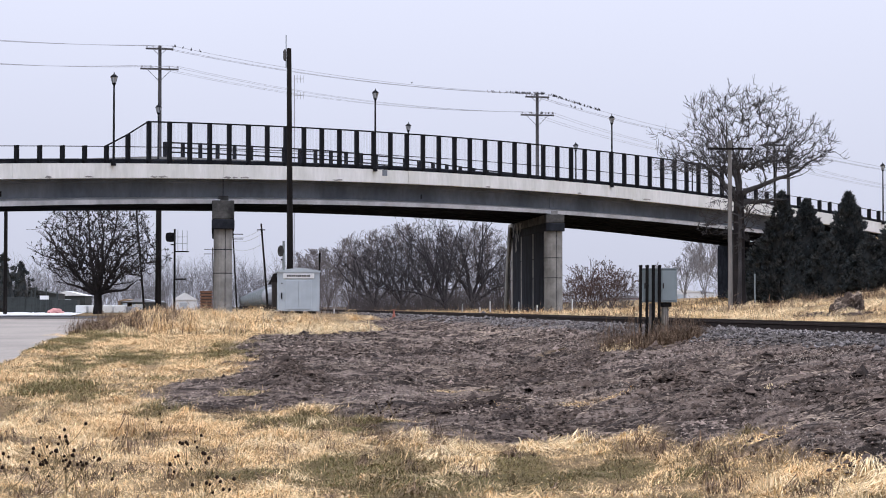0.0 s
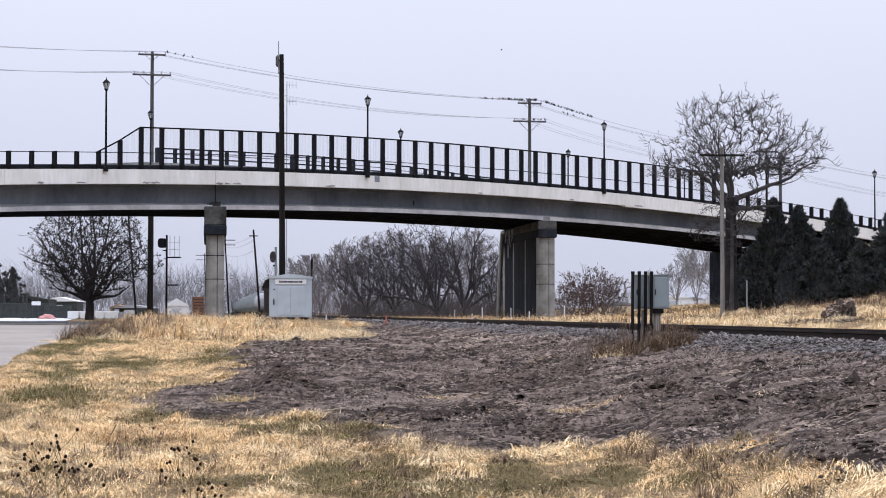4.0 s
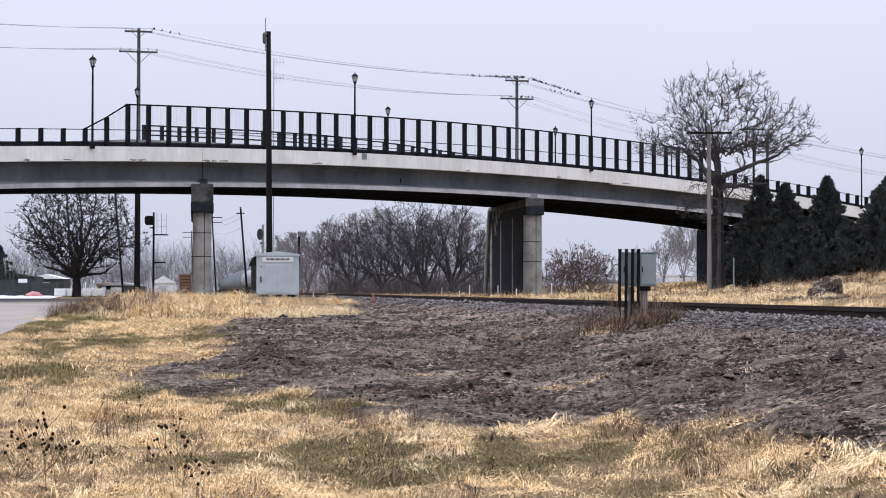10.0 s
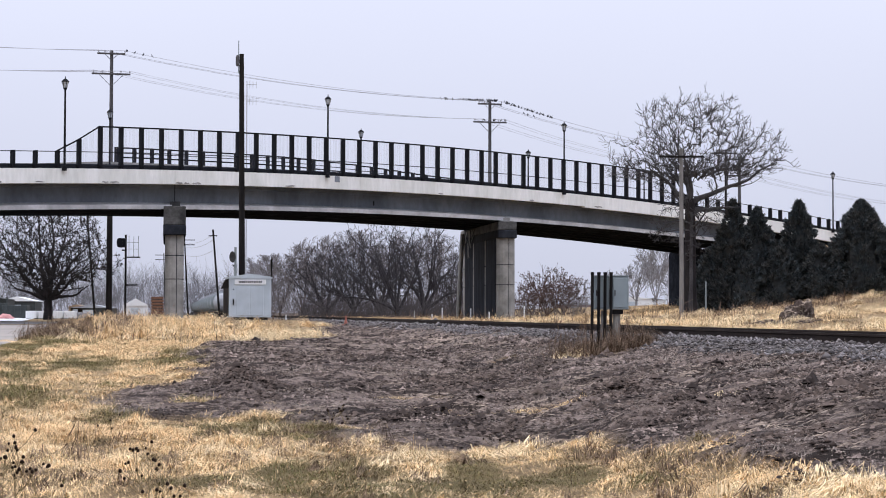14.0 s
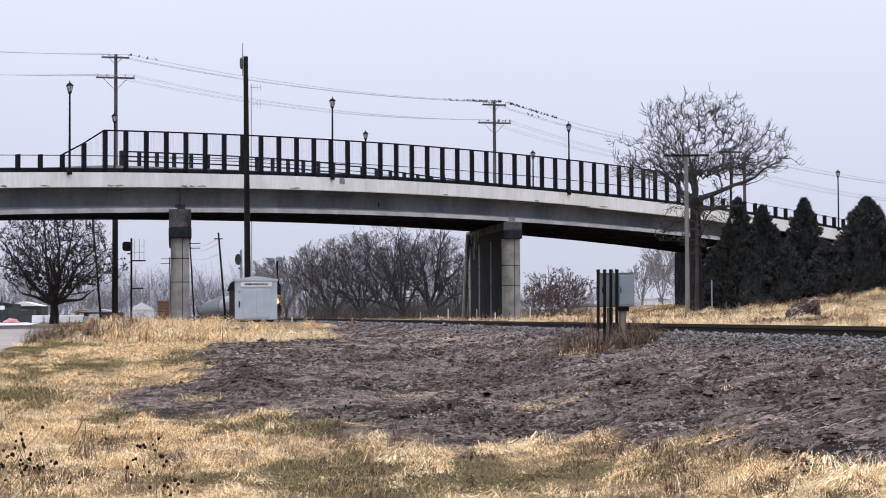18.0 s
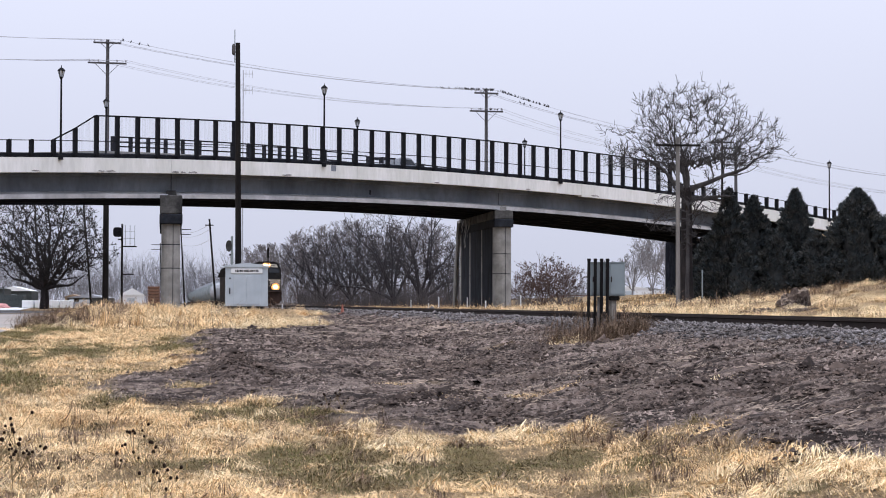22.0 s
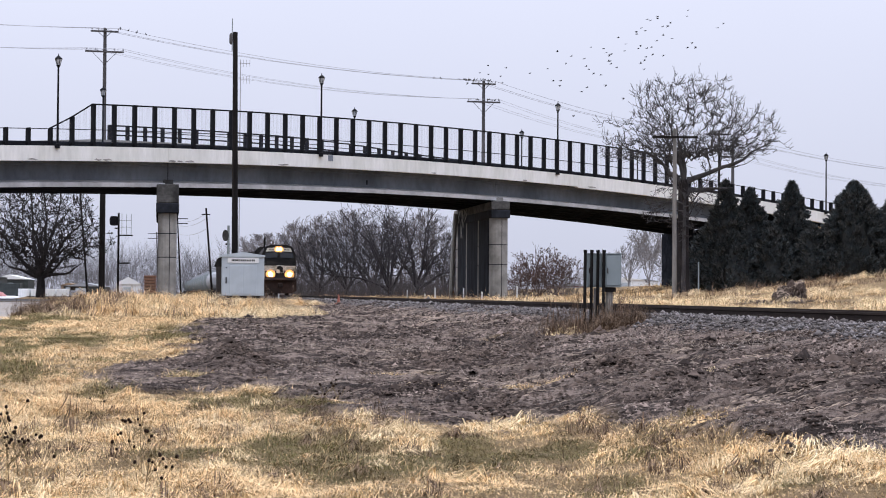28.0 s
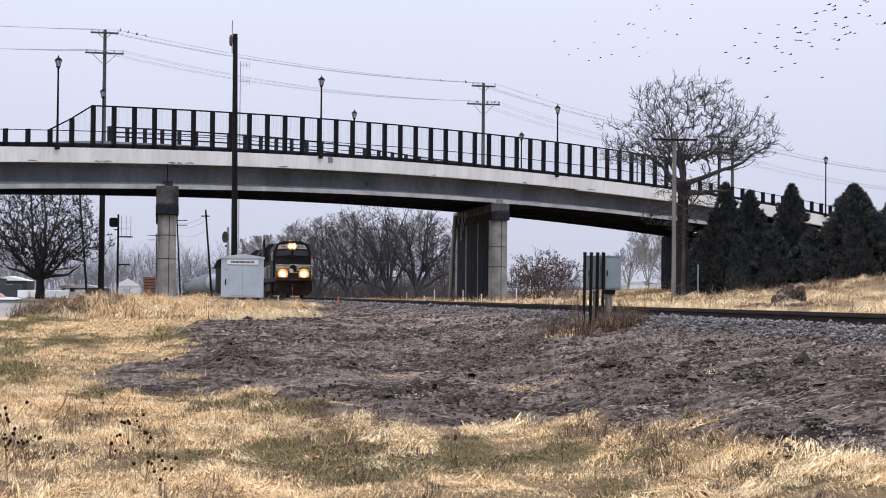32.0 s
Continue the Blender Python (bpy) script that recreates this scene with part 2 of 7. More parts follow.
def thing(name, m, label, category, group="", kind=""):
    ob = new(name)
    ob.empty_display_size = 0.2
    ob.matrix_world = m
    return tagged(ob, label, category, group, kind)


def smooth01(a, b, v):
    t = min(1.0, max(0.0, (v - a) / (b - a)))
    return t * t * (3 - 2 * t)


# ---- the plan ----
TRACK_X, TRACK_K = 10.96, -0.1236            # the track's middle line: x = TRACK_X + TRACK_K * y
TRACK_ANGLE = math.degrees(math.atan(-TRACK_K))
RAIL_TOP = 1.315
B0, BU, BV = Vector((9.2, 138.74, 0)), Vector((0.725, 0.6887, 0)).normalized(), Vector((-0.6887, 0.725, 0)).normalized()
SKEW = 0.74                                   # shift along the bridge for each metre across it, parallel to the track
PIERS = (-62.0, -31.9, -1.1, 27.2)            # along the bridge, at its near edge
WIDTH = 14.0


def deck(u):
    """Height of the bridge's edge: a crest."""
    d = u + 7.0
    return 11.07 - 7.5e-4 * d * d if abs(d) < 62 else 11.07 - 7.5e-4 * (62 * 62 + 2 * 62 * (abs(d) - 62) * 0.9)


def on_bridge(u, v, z):
    """A point of the bridge: u along it, v across it from the near edge, z above its edge line."""
    p = B0 + BU * u + BV * v
    p.z = deck(u) + z
    return p


def track_offset(x, y):
    return (TRACK_X + TRACK_K * y - x) * 0.9925


def lie(x, y):
    """Height of the natural ground."""
    z = 0.62 * smooth01(6, 50, y) * 1.0 + 0.28 * smooth01(40, 90, y)
    z += 0.10 * smooth01(80, 120, y)
    z += 1.05 * smooth01(13, 27, x) * smooth01(60, 112, y)
    z += 0.60 * smooth01(22, 31, x) * smooth01(66, 100, y)
    z += 0.22 * smooth01(4, 16, x - TRACK_X - TRACK_K * y) * smooth01(30, 42, y) * smooth01(170, 110, y)
    # fill of the bridge's approach
    p = Vector((x, y, 0)) - B0
    u, v = p.dot(BU), p.dot(BV)
    if u > 8:
        side = max(0.0, -v - 0.0, v - WIDTH)
        z = max(z, min(deck(u) - 1.2, deck(u) - 1.2 - side / 2.2 - max(0, 38 + SKEW * v - u) * 0.9))
    # the rise beside the crossing where the hut stands
    z += 0.30 * math.exp(-((x + 8.5) / 6) ** 2 - ((y - 102) / 9) ** 2) + 0.20 * math.exp(-((x + 10) / 3.2) ** 2 - ((y - 70) / 9) ** 2)
    return z


def ground_z(x, y):
    d = abs(track_offset(x, y))
    z = lie(x, y)
    bed = RAIL_TOP - 0.17
    if -200 < y < 1500:
        z = max(z, bed - max(0.0, d - 1.9) * 0.30, bed - 0.08 - max(0.0, d - 2.3) * 0.19) if d < 9 else z
        if d < 1.9:
            z = bed
        z += 0.015 * smooth01(2.1, 1.6, d)
    return z

# ---- ground ----
def spread(lo, hi, step, far, grow):
    fine = list(np.arange(lo, hi + 1e-6, step))
    a, s = [], step
    v = lo
    while v > -far:
        s *= grow
        v -= s
        a.append(v)
    b, s, v = [], step, hi
    while v < far:
        s *= grow
        v += s
        b.append(v)
    return list(reversed(a)) + fine + b


GRID = []
SOIL_NEAR = [(-9, 40.0), (-4.9, 28.6), (-4.3, 25.6), (-3.3, 24.2), (-2.5, 23.8), (-1.7, 24.0), (-0.92, 21.6), (-0.25, 20.3), (0.6, 19.6), (1.13, 20.3), (2.2, 18.2), (2.6, 16.6), (2.9, 15.4), (3.06, 14.1), (3.47, 12.9), (5, 9), (30, 4)]
SOIL_LEFT = [(0, -4.0), (28, -4.4), (33, -3.6), (37, -4.0), (47, -5.0), (55, -5.6), (60, -4.2), (67, -3.0), (84, -3.2), (200, -4.0)]
MOUNDS = ((-2.5, 28.3, 0.28, 0.35, 0.5), (-2.1, 28.0, 0.23, 0.4, 0.45), (-1.87, 37.3, 0.14, 0.8, 0.8), (0.5, 23.1, 0.09, 0.5, 0.5), (1.2, 21.0, 0.07, 0.45, 0.4), (2.6, 23.1, 0.08, 0.6, 0.5), (3.6, 19.8, 0.06, 0.9, 0.7), (4.4, 24.0, 0.06, 1.2, 1.0), (3.3, 14.6, 0.04, 0.4, 0.5), (0.8, 30.5, 0.08, 1.2, 0.9), (-2.3, 53.0, 0.1, 2.0, 2.0), (-3.4, 48.0, 0.09, 1.2, 1.5), (2.2, 29.5, 0.07, 1.4, 0.6), (0.6, 42.0, 0.08, 2.2, 1.0))
TURFS = ((0.5, 23.9, 0.6, 0.5), (1.25, 23.4, 1.0, 0.5), (2.0, 23.2, 0.7, 0.4), (2.1, 34.8, 0.5, 0.8), (3.6, 32.8, 1.2, 1.3), (-1.6, 22.2, 1.6, 0.8), (3.1, 20.1, 0.9, 0.45), (0.35, 27.0, 0.7, 0.6), (-2.3, 26.2, 0.9, 0.5), (2.82, 16.9, 0.45, 0.8), (-3.75, 32.2, 0.35, 1.6))
GREENS = ((-7.2, 38.0, 1.5, 6.0), (-4.8, 41.5, 1.2, 7.0), (-4.95, 26.1, 1.0, 1.8), (-3.7, 24.3, 0.6, 1.7), (-1.75, 22.0, 1.1, 1.6), (-0.50, 16.3, 1.05, 3.2), (-1.76, 16.5, 0.38, 0.7), (0.70, 17.0, 0.42, 2.2), (1.46, 16.6, 0.5, 0.8), (2.13, 15.4, 0.36, 0.5), (1.66, 14.0, 0.35, 0.4), (1.21, 22.8, 0.5, 1.3), (-10.2, 52, 1.8, 8), (-9.4, 44, 1.2, 5), (2.75, 12.4, 0.3, 0.3), (-6.0, 28.6, 0.7, 2.4), (-6.3, 38.5, 1.3, 4.0), (-4.7, 31.5, 0.5, 1.6))


def broken(table, v):
    for (a, p), (b, q) in zip(table, table[1:]):
        if a <= v <= b:
            return p + (q - p) * (v - a) / (b - a)
    return table[0][1] if v < table[0][0] else table[-1][1]


def ell(spots, x, y, wob):
    return max(1.0 - math.hypot((x - s[0]) / s[-2], (y - s[1]) / s[-1]) for s in spots) + wob


def dirt_share(x, y):
    """Where the lot is bare soil, 0 to 1: between the grass in front, the verge and the ballast."""
    off = track_offset(x, y)
    if off < -2.4 or y > 110:
        return 0.8 * smooth01(-5.6, -3.4, off) * smooth01(-0.15, 0.25, noise.noise(Vector((x * 0.5, y * 0.25, 8.8)))) * smooth01(120, 100, y)
    n1 = noise.noise(Vector((x * 0.8, y * 0.5, 1.7))) + 0.6 * noise.noise(Vector((x * 2.6, y * 1.8, 5.2)))
    a = smooth01(-0.5, 0.6, y - broken(SOIL_NEAR, x) + 0.75 * n1)
    b = smooth01(-0.4, 0.5, x - broken(SOIL_LEFT, y) + 0.5 * n1)
    t = smooth01(0.15, 0.55, ell(TURFS, x, y, 0.45 * n1))
    return a * b * (1 - 0.85 * t) * smooth01(104, 90, y)


def green_share(x, y):
    n1 = noise.noise(Vector((x * 0.7, y * 0.4, 21.7))) + 0.5 * noise.noise(Vector((x * 2.2, y * 1.5, 15.2)))
    return max(smooth01(0.05, 0.5, ell(GREENS, x, y, 0.55 * n1)), 0.6 * smooth01(0.34, 0.66, n1) * smooth01(60, 45, y))


def build_ground():
    xs = spread(-13, 17, 0.16, 2600, 1.16)
    ys = spread(10.6, 62, 0.16, 3200, 1.10)
    verts, share, lush, stone = [], [], [], []
    for y in ys:
        for x in xs:
            z = ground_z(x, y)
            near = 10.4 < y < 110 and abs(x) < 40
            s, gr = 0.0, 0.0
            d = abs(track_offset(x, y))
            bal = smooth01(2.6, 2.1, d + 0.35 * noise.noise(Vector((x * 1.3, y * 0.9, 4.4)))) if -100 < y < 700 else 0.0
            if near:
                s = dirt_share(x, y)
                gr = green_share(x, y)
                z += sum(m[2] * math.exp(-((x - m[0]) / m[3]) ** 2 - ((y - m[1]) / m[4]) ** 2) for m in MOUNDS) * s * 0.8
                lump = s * smooth01(3.0, 4.5, d)
                z += 0.03 * noise.noise(Vector((x * 0.9, y * 0.9, 0.3)))
                z += (1 - s) * smooth01(2.6, 3.6, d) * smooth01(40, 24, y) * (0.07 * noise.noise(Vector((x * 1.5, y * 1.1, 3.3))) + 0.05 * noise.noise(Vector((x * 3.4, y * 2.2, 6.3))))
                z += lump * (0.10 * noise.noise(Vector((x * 0.6, y * 0.9, 9.1))) + 0.17 * abs(noise.noise(Vector((x * 0.55, y * 1.7, 2.1)))) + 0.12 * abs(noise.noise(Vector((x * 1.1, y * 2.9, 12.1)))) + 0.05 * noise.noise(Vector((x * 3.1, y * 3.3, 7.7))))
            verts.append((x, y, z))
            share.append(s)
            lush.append(gr)
            stone.append(bal)
    nx = len(xs)
    faces = [(j * nx + i, j * nx + i + 1, (j + 1) * nx + i + 1, (j + 1) * nx + i) for j in range(len(ys) - 1) for i in range(nx - 1)]
    me = bpy.data.meshes.new("ground")
    me.from_pydata(verts, [], faces)
    at = me.attributes.new("soil", "FLOAT", "POINT")
    at.data.foreach_set("value", share)
    for nm, vals in (("green", lush), ("ballast", stone)):
        me.attributes.new(nm, "FLOAT", "POINT").data.foreach_set("value", vals)
    shape = (len(ys), len(xs))
    GRID.append((np.array(xs), np.array(ys), *(np.array(v).reshape(shape) for v in ([v[2] for v in verts], share, lush))))
    ob = tagged(new("ground", me), "field of dead straw grass and bare churned dark soil", "ground", kind="structure")
    m = bpy.data.materials.new("field_soil_and_turf")
    m.use_nodes = True
    n, l = m.node_tree.nodes, m.node_tree.links
    b = n["Principled BSDF"]
    b.inputs["Roughness"].default_value, b.inputs["Specular IOR Level"].default_value = 0.95, 0.15
    co, attr = n.new("ShaderNodeTexCoord"), n.new("ShaderNodeAttribute")
    attr.attribute_name = "soil"
    at_g, at_b = n.new("ShaderNodeAttribute"), n.new("ShaderNodeAttribute")
    at_g.attribute_name, at_b.attribute_name = "green", "ballast"

    def nz(scale, detail, vec=None, rough=0.6):
        t = n.new("ShaderNodeTexNoise")
        t.inputs["Scale"].default_value, t.inputs["Detail"].default_value, t.inputs["Roughness"].default_value = scale, detail, rough
        l.new(vec or co.outputs["Object"], t.inputs["Vector"])
        return t.outputs["Fac"]

    def ramp(v, a, c):
        r = n.new("ShaderNodeMapRange")
        r.inputs["From Min"].default_value, r.inputs["From Max"].default_value = a, c
        l.new(v, r.inputs["Value"])
        return r.outputs[0]

    def blend(f, a, c):
        x = n.new("ShaderNodeMix")
        x.data_type = "RGBA"
        l.new(f, x.inputs["Factor"])
        for k, v in (("A", a), ("B", c)):
            if isinstance(v, tuple):
                x.inputs[k].default_value = (*v, 1)
            else:
                l.new(v, x.inputs[k])
        return x.outputs["Result"]

    mp = n.new("ShaderNodeMapping")
    mp.inputs["Scale"].default_value = (0.7, 1.3, 1)
    l.new(co.outputs["Object"], mp.inputs["Vector"])
    rows = n.new("ShaderNodeMapping")
    rows.inputs["Scale"].default_value = (0.32, 1.2, 1)
    l.new(co.outputs["Object"], rows.inputs["Vector"])
    soil = blend(ramp(nz(0.5, 4, mp.outputs[0]), 0.42, 0.6), (0.160, 0.125, 0.109), (0.240, 0.190, 0.164))
    # Dark streaks in the colour stand in for the shade of ridges.
    soil = blend(ramp(nz(2.4, 7, rows.outputs[0], 0.68), 0.47, 0.57), soil, (0.040, 0.030, 0.026))
    soil = blend(ramp(nz(3.6, 6, rows.outputs[0], 0.7), 0.55, 0.66), soil, (0.30, 0.238, 0.205))
    soil = blend(ramp(nz(1.1, 6, rows.outputs[0], 0.7), 0.52, 0.59), soil, (0.030, 0.023, 0.020))
    fine = n.new("ShaderNodeMapping")
    fine.inputs["Scale"].default_value = (0.65, 1.35, 1)
    l.new(co.outputs["Object"], fine.inputs["Vector"])
    soil = blend(ramp(nz(6.5, 5, fine.outputs[0], 0.65), 0.54, 0.60), soil, (0.235, 0.185, 0.157))
    soil = blend(ramp(nz(5.2, 6, fine.outputs[0], 0.7), 0.55, 0.61), soil, (0.036, 0.027, 0.024))
    soil = blend(ramp(nz(16, 5), 0.56, 0.68), soil, (0.034, 0.026, 0.023))
    turf = blend(ramp(nz(0.9, 5, mp.outputs[0]), 0.45, 0.6), (0.29, 0.205, 0.113), (0.19, 0.135, 0.072))
    turf = blend(ramp(nz(17, 6, None, 0.7), 0.5, 0.66), turf, (0.10, 0.072, 0.040))
    turf = blend(at_g.outputs["Fac"], turf, blend(ramp(nz(6, 5), 0.4, 0.65), (0.115, 0.092, 0.04), (0.175, 0.132, 0.065)))
    rock = blend(ramp(nz(22, 4, None, 0.7), 0.42, 0.6), (0.055, 0.047, 0.043), (0.165, 0.148, 0.138))
    l.new(blend(at_b.outputs["Fac"], blend(attr.outputs["Fac"], turf, soil), rock), b.inputs["Base Color"])
    bp = n.new("ShaderNodeBump")
    bp.inputs["Strength"].default_value, bp.inputs["Distance"].default_value = 1.0, 0.09
    l.new(nz(11, 8, None, 0.7), bp.inputs["Height"])
    l.new(bp.outputs[0], b.inputs["Normal"])
    me.materials.append(m)
    return ob


ground = build_ground()


def strip(name, rows, material, label, category, lift=0.02, cells=6):
    """A ribbon laid on the ground; rows: pairs of left and right edge."""
    bm = bmesh.new()
    grid = []
    for (ax, ay), (bx, by) in rows:
        grid.append([bm.verts.new((ax + (bx - ax) * k / cells, ay + (by - ay) * k / cells, ground_z(ax + (bx - ax) * k / cells, ay + (by - ay) * k / cells) + lift)) for k in range(cells + 1)])
    for r, s in zip(grid, grid[1:]):
        for k in range(cells):
            bm.faces.new((r[k], r[k + 1], s[k + 1], s[k]))
    bmesh.ops.recalc_face_normals(bm, faces=bm.faces)
    ob = part(name, bm, material)
    return tagged(ob, label, category, kind="structure")


# the street that runs beside the railway, and the cross street before the yards
strip("road", [((-8.6 - 0.145 * (y - 36) - 8.5, y), (-8.6 - 0.145 * (y - 36) + 0.10 * math.sin(y * 0.7), y)) for y in range(-20, 96, 2)], M_ROAD, "worn pale asphalt street beside the railway", "road", lift=0.03)


# ---- railway track ----
def track_at(s, off=0.0, z=0.0):
    """Place s metres along the track from y = 0, off metres to its right."""
    k = 1 / math.hypot(1, TRACK_K)
    return Vector((TRACK_X + TRACK_K * k * s + off * k, k * s - off * TRACK_K * k, z))


def build_track():
    track = thing("railway_track", Matrix.Identity(4), "single railway track of rusty rails on a grey ballast bed", "railway track", kind="structure")
    for off in (-0.76, 0.76):
        bm = bmesh.new()
        prof = [(-0.07, 0), (0.07, 0), (0.07, 0.012), (0.012, 0.03), (0.012, 0.125), (0.037, 0.14), (0.037, 0.172), (-0.037, 0.172), (-0.037, 0.14), (-0.012, 0.125), (-0.012, 0.03), (-0.07, 0.012)]
        rings = []
        for s in (-60, 0, 30, 60, 100, 160, 240, 330, 600):
            rings.append([bm.verts.new(track_at(s, off + a, RAIL_TOP - 0.172 + c)) for a, c in prof])
        for r, q in zip(rings, rings[1:]):
            for k in range(12):
                bm.faces.new((r[k], r[(k + 1) % 12], q[(k + 1) % 12], q[k]))
        bmesh.ops.recalc_face_normals(bm, faces=bm.faces)
        part("rail", bm, M_STEEL, track)
    bm = bmesh.new()
    box(bm, -1.3, 1.3, -0.115, 0.115, -0.17, 0.0, bevel=0.012)
    me = mesh_of("tie", bm, M_TIE)
    for i in range(260):
        s = 14 + i * 0.52
        ob = new("tie", me)
        ob.parent = track
        p = track_at(s, random.uniform(-0.04, 0.04), RAIL_TOP - 0.158)
        ob.matrix_local = Matrix.Translation(p) @ pose(0, 0, 0, 0, 0, TRACK_ANGLE + random.uniform(-1.5, 1.5))
    return track


track = build_track()


# ---- bridge ----
def run(bm, v_z, u0, u1, skew0=0.0, skew1=0.0, step=3.0):
    """A beam along the bridge with the cross-section v_z (v across, z above the edge line), between two skewed ends."""
    n = max(1, int((u1 - u0) / step))
    rings = []
    for i in range(n + 1):
        k = i / n
        rings.append([bm.verts.new(on_bridge(u0 + (u1 - u0) * k + v * (skew0 + (skew1 - skew0) * k), v, z)) for v, z in v_z])
    m = len(v_z)
    for r, s in zip(rings, rings[1:]):
        for k in range(m):
            bm.faces.new((r[k], r[(k + 1) % m], s[(k + 1) % m], s[k]))
    bm.faces.new(rings[0])
    bm.faces.new(list(reversed(rings[-1])))
    bmesh.ops.recalc_face_normals(bm, faces=bm.faces)


def build_bridge():
    bridge = thing("road_bridge", Matrix.Translation(B0), "long concrete road overpass over the railway, pale edge beam and girders", "bridge")
    inv = Matrix.Translation(-B0)

    def bp(name, bm, mt, label="", parent=bridge):
        bm.transform(inv)
        return part(name, bm, mt, parent, label)

    U0, U1 = -110.0, 110.0
    bm = bmesh.new()
    # The slab takes the dark tone that stands for shade below the deck.
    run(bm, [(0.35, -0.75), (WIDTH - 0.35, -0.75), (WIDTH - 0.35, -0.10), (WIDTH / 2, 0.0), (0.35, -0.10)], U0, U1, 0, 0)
    bp("deck_slab", bm, M_SHADESTAIN, "soot-dark concrete deck slab")
    for side in (0, 1):
        cuts = [U0, -78, -62, -47, PIERS[1], -16.0, 7.8, 28.0, 50, 75, U1]
        for a, b in zip(cuts, cuts[1:]):
            bm = bmesh.new()
            v0, v1 = (0.0, 0.35) if not side else (WIDTH - 0.35, WIDTH)
            low = -0.90 if a < 7 else -0.98
            run(bm, [(v0, low), (v1, low), (v1, 0.0), (v0, 0.0)], a + 0.012, b - 0.012)
            bp("edge_beam", bm, M_CONC, "pale weathered concrete edge beam")
    srnd = random.Random(12)
    for u in (-41.8, -37.2, -36.5, -31.6, -31.0, -30.2, -26.6, -22.4, -44.6, 1.6, 9.4, -8.2):
        w = srnd.uniform(0.15, 0.55)
        bm = bmesh.new()
        ring = [(u + w * math.cos(a) * srnd.uniform(0.75, 1.15), -0.82 + 0.07 * math.sin(a) * srnd.uniform(0.3, 1.3)) for a in [k * math.pi / 5 for k in range(10)]]
        for v in (-0.004, 0.02):
            bm.faces.new([bm.verts.new(on_bridge(a, v, z)) for a, z in ring])
        bp("spall", bm, M_PIER, "grey spalled patch of concrete")
    for v0, v1 in ((0.36, 0.55), (WIDTH - 0.55, WIDTH - 0.36)):
        bm = bmesh.new()
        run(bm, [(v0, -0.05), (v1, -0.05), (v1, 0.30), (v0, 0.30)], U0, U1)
        bp("plinth", bm, M_SHADESTAIN, "dark grey footway plinth behind the railing")
    # low walls between the roadway and the footways
    for v in (2.3,):
        bm = bmesh.new()
        run(bm, [(v, -0.05), (v + 0.3, -0.05), (v + 0.22, 0.36), (v + 0.08, 0.36)], U0, U1)
        bp("kerb_wall", bm, M_PIER, "low grey concrete wall beside the footway")
    # the far barrier: a wall that ramps up and carries the far railing
    bm = bmesh.new()
    rows_ = []
    for u in [-110, -42, -34] + [-28 + 2 * k for k in range(60)]:
        hh = (0.3 if u < -41 else 0.3 + 1.12 * smooth01(-42, -30, u)) - 0.55 * smooth01(-12, 8, u)
        rows_.append([bm.verts.new(on_bridge(u, v, z)) for v, z in ((WIDTH - 0.32, -0.05), (WIDTH - 0.04, -0.05), (WIDTH - 0.04, hh), (WIDTH - 0.32, hh))])
    for r, q in zip(rows_, rows_[1:]):
        for k in range(4):
            bm.faces.new((r[k], r[(k + 1) % 4], q[(k + 1) % 4], q[k]))
    bmesh.ops.recalc_face_normals(bm, faces=bm.faces)
    bp("far_barrier", bm, M_PIER, "grey concrete barrier wall")
    gir = [(-0.60, -2.45), (0.60, -2.45), (0.60, -2.17), (0.11, -2.00), (0.11, -1.10), (0.28, -1.00), (0.28, -0.78), (-0.28, -0.78), (-0.28, -1.00), (-0.11, -1.10), (-0.11, -2.00), (-0.60, -2.17)]
    outer = [(-1.25, -2.45)] + gir[1:-2] + [(-0.11, -1.98), (-1.25, -2.17)]
    ends = [U0] + list(PIERS)
    for a, b in zip(ends, ends[1:]):
        for g in range(6):
            v = 2.0 + g * (WIDTH - 4.0) / 5
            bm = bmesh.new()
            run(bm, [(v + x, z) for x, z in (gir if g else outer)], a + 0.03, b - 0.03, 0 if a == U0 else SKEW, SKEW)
            # Bottom faces are coloured for shade, the outer flange for light from the sky.
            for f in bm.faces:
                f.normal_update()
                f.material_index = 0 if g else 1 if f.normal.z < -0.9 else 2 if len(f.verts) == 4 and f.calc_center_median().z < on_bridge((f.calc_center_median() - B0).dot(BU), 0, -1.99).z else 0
            # Inner girders are coloured dark for the shade beneath the deck.
            bp("girder", bm, [M_GIRDER, M_SHADESTAIN, M_FLANGE] if g == 0 else M_SHADESTAIN, "grey concrete girder" if g == 0 else "soot-dark concrete girder")
    along = (BU * SKEW + BV).normalized()
    for n, u in enumerate(PIERS):
        foot = B0 + BU * u
        m = Matrix(((along.y, along.x, 0, foot.x), (-along.x, along.y, 0, foot.y), (0, 0, 1, 0), (0, 0, 0, 1)))
        L = WIDTH * math.hypot(1, SKEW)
        top = deck(u + 6) - 2.47
        low = min(ground_z(foot.x, foot.y), ground_z(*(foot + along * L).xy)) - 0.6
        if n == 3:
            bm = bmesh.new()
            box(bm, -0.7, 0.7, -0.4, L + 0.4, low, top, m, 0.03)
            bp("abutment", bm, M_SHADESTAIN, "dark stained concrete abutment wall")
            continue
        cap = None
        bm = bmesh.new()
        c1, c2 = (1.17, 1.82) if n < 2 else (0.62, 1.25)
        box(bm, -0.70, 0.70, 0.0, L, top - c1, top, m, 0.04)
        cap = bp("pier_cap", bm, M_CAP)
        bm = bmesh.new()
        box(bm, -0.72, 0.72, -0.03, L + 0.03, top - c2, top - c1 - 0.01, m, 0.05)
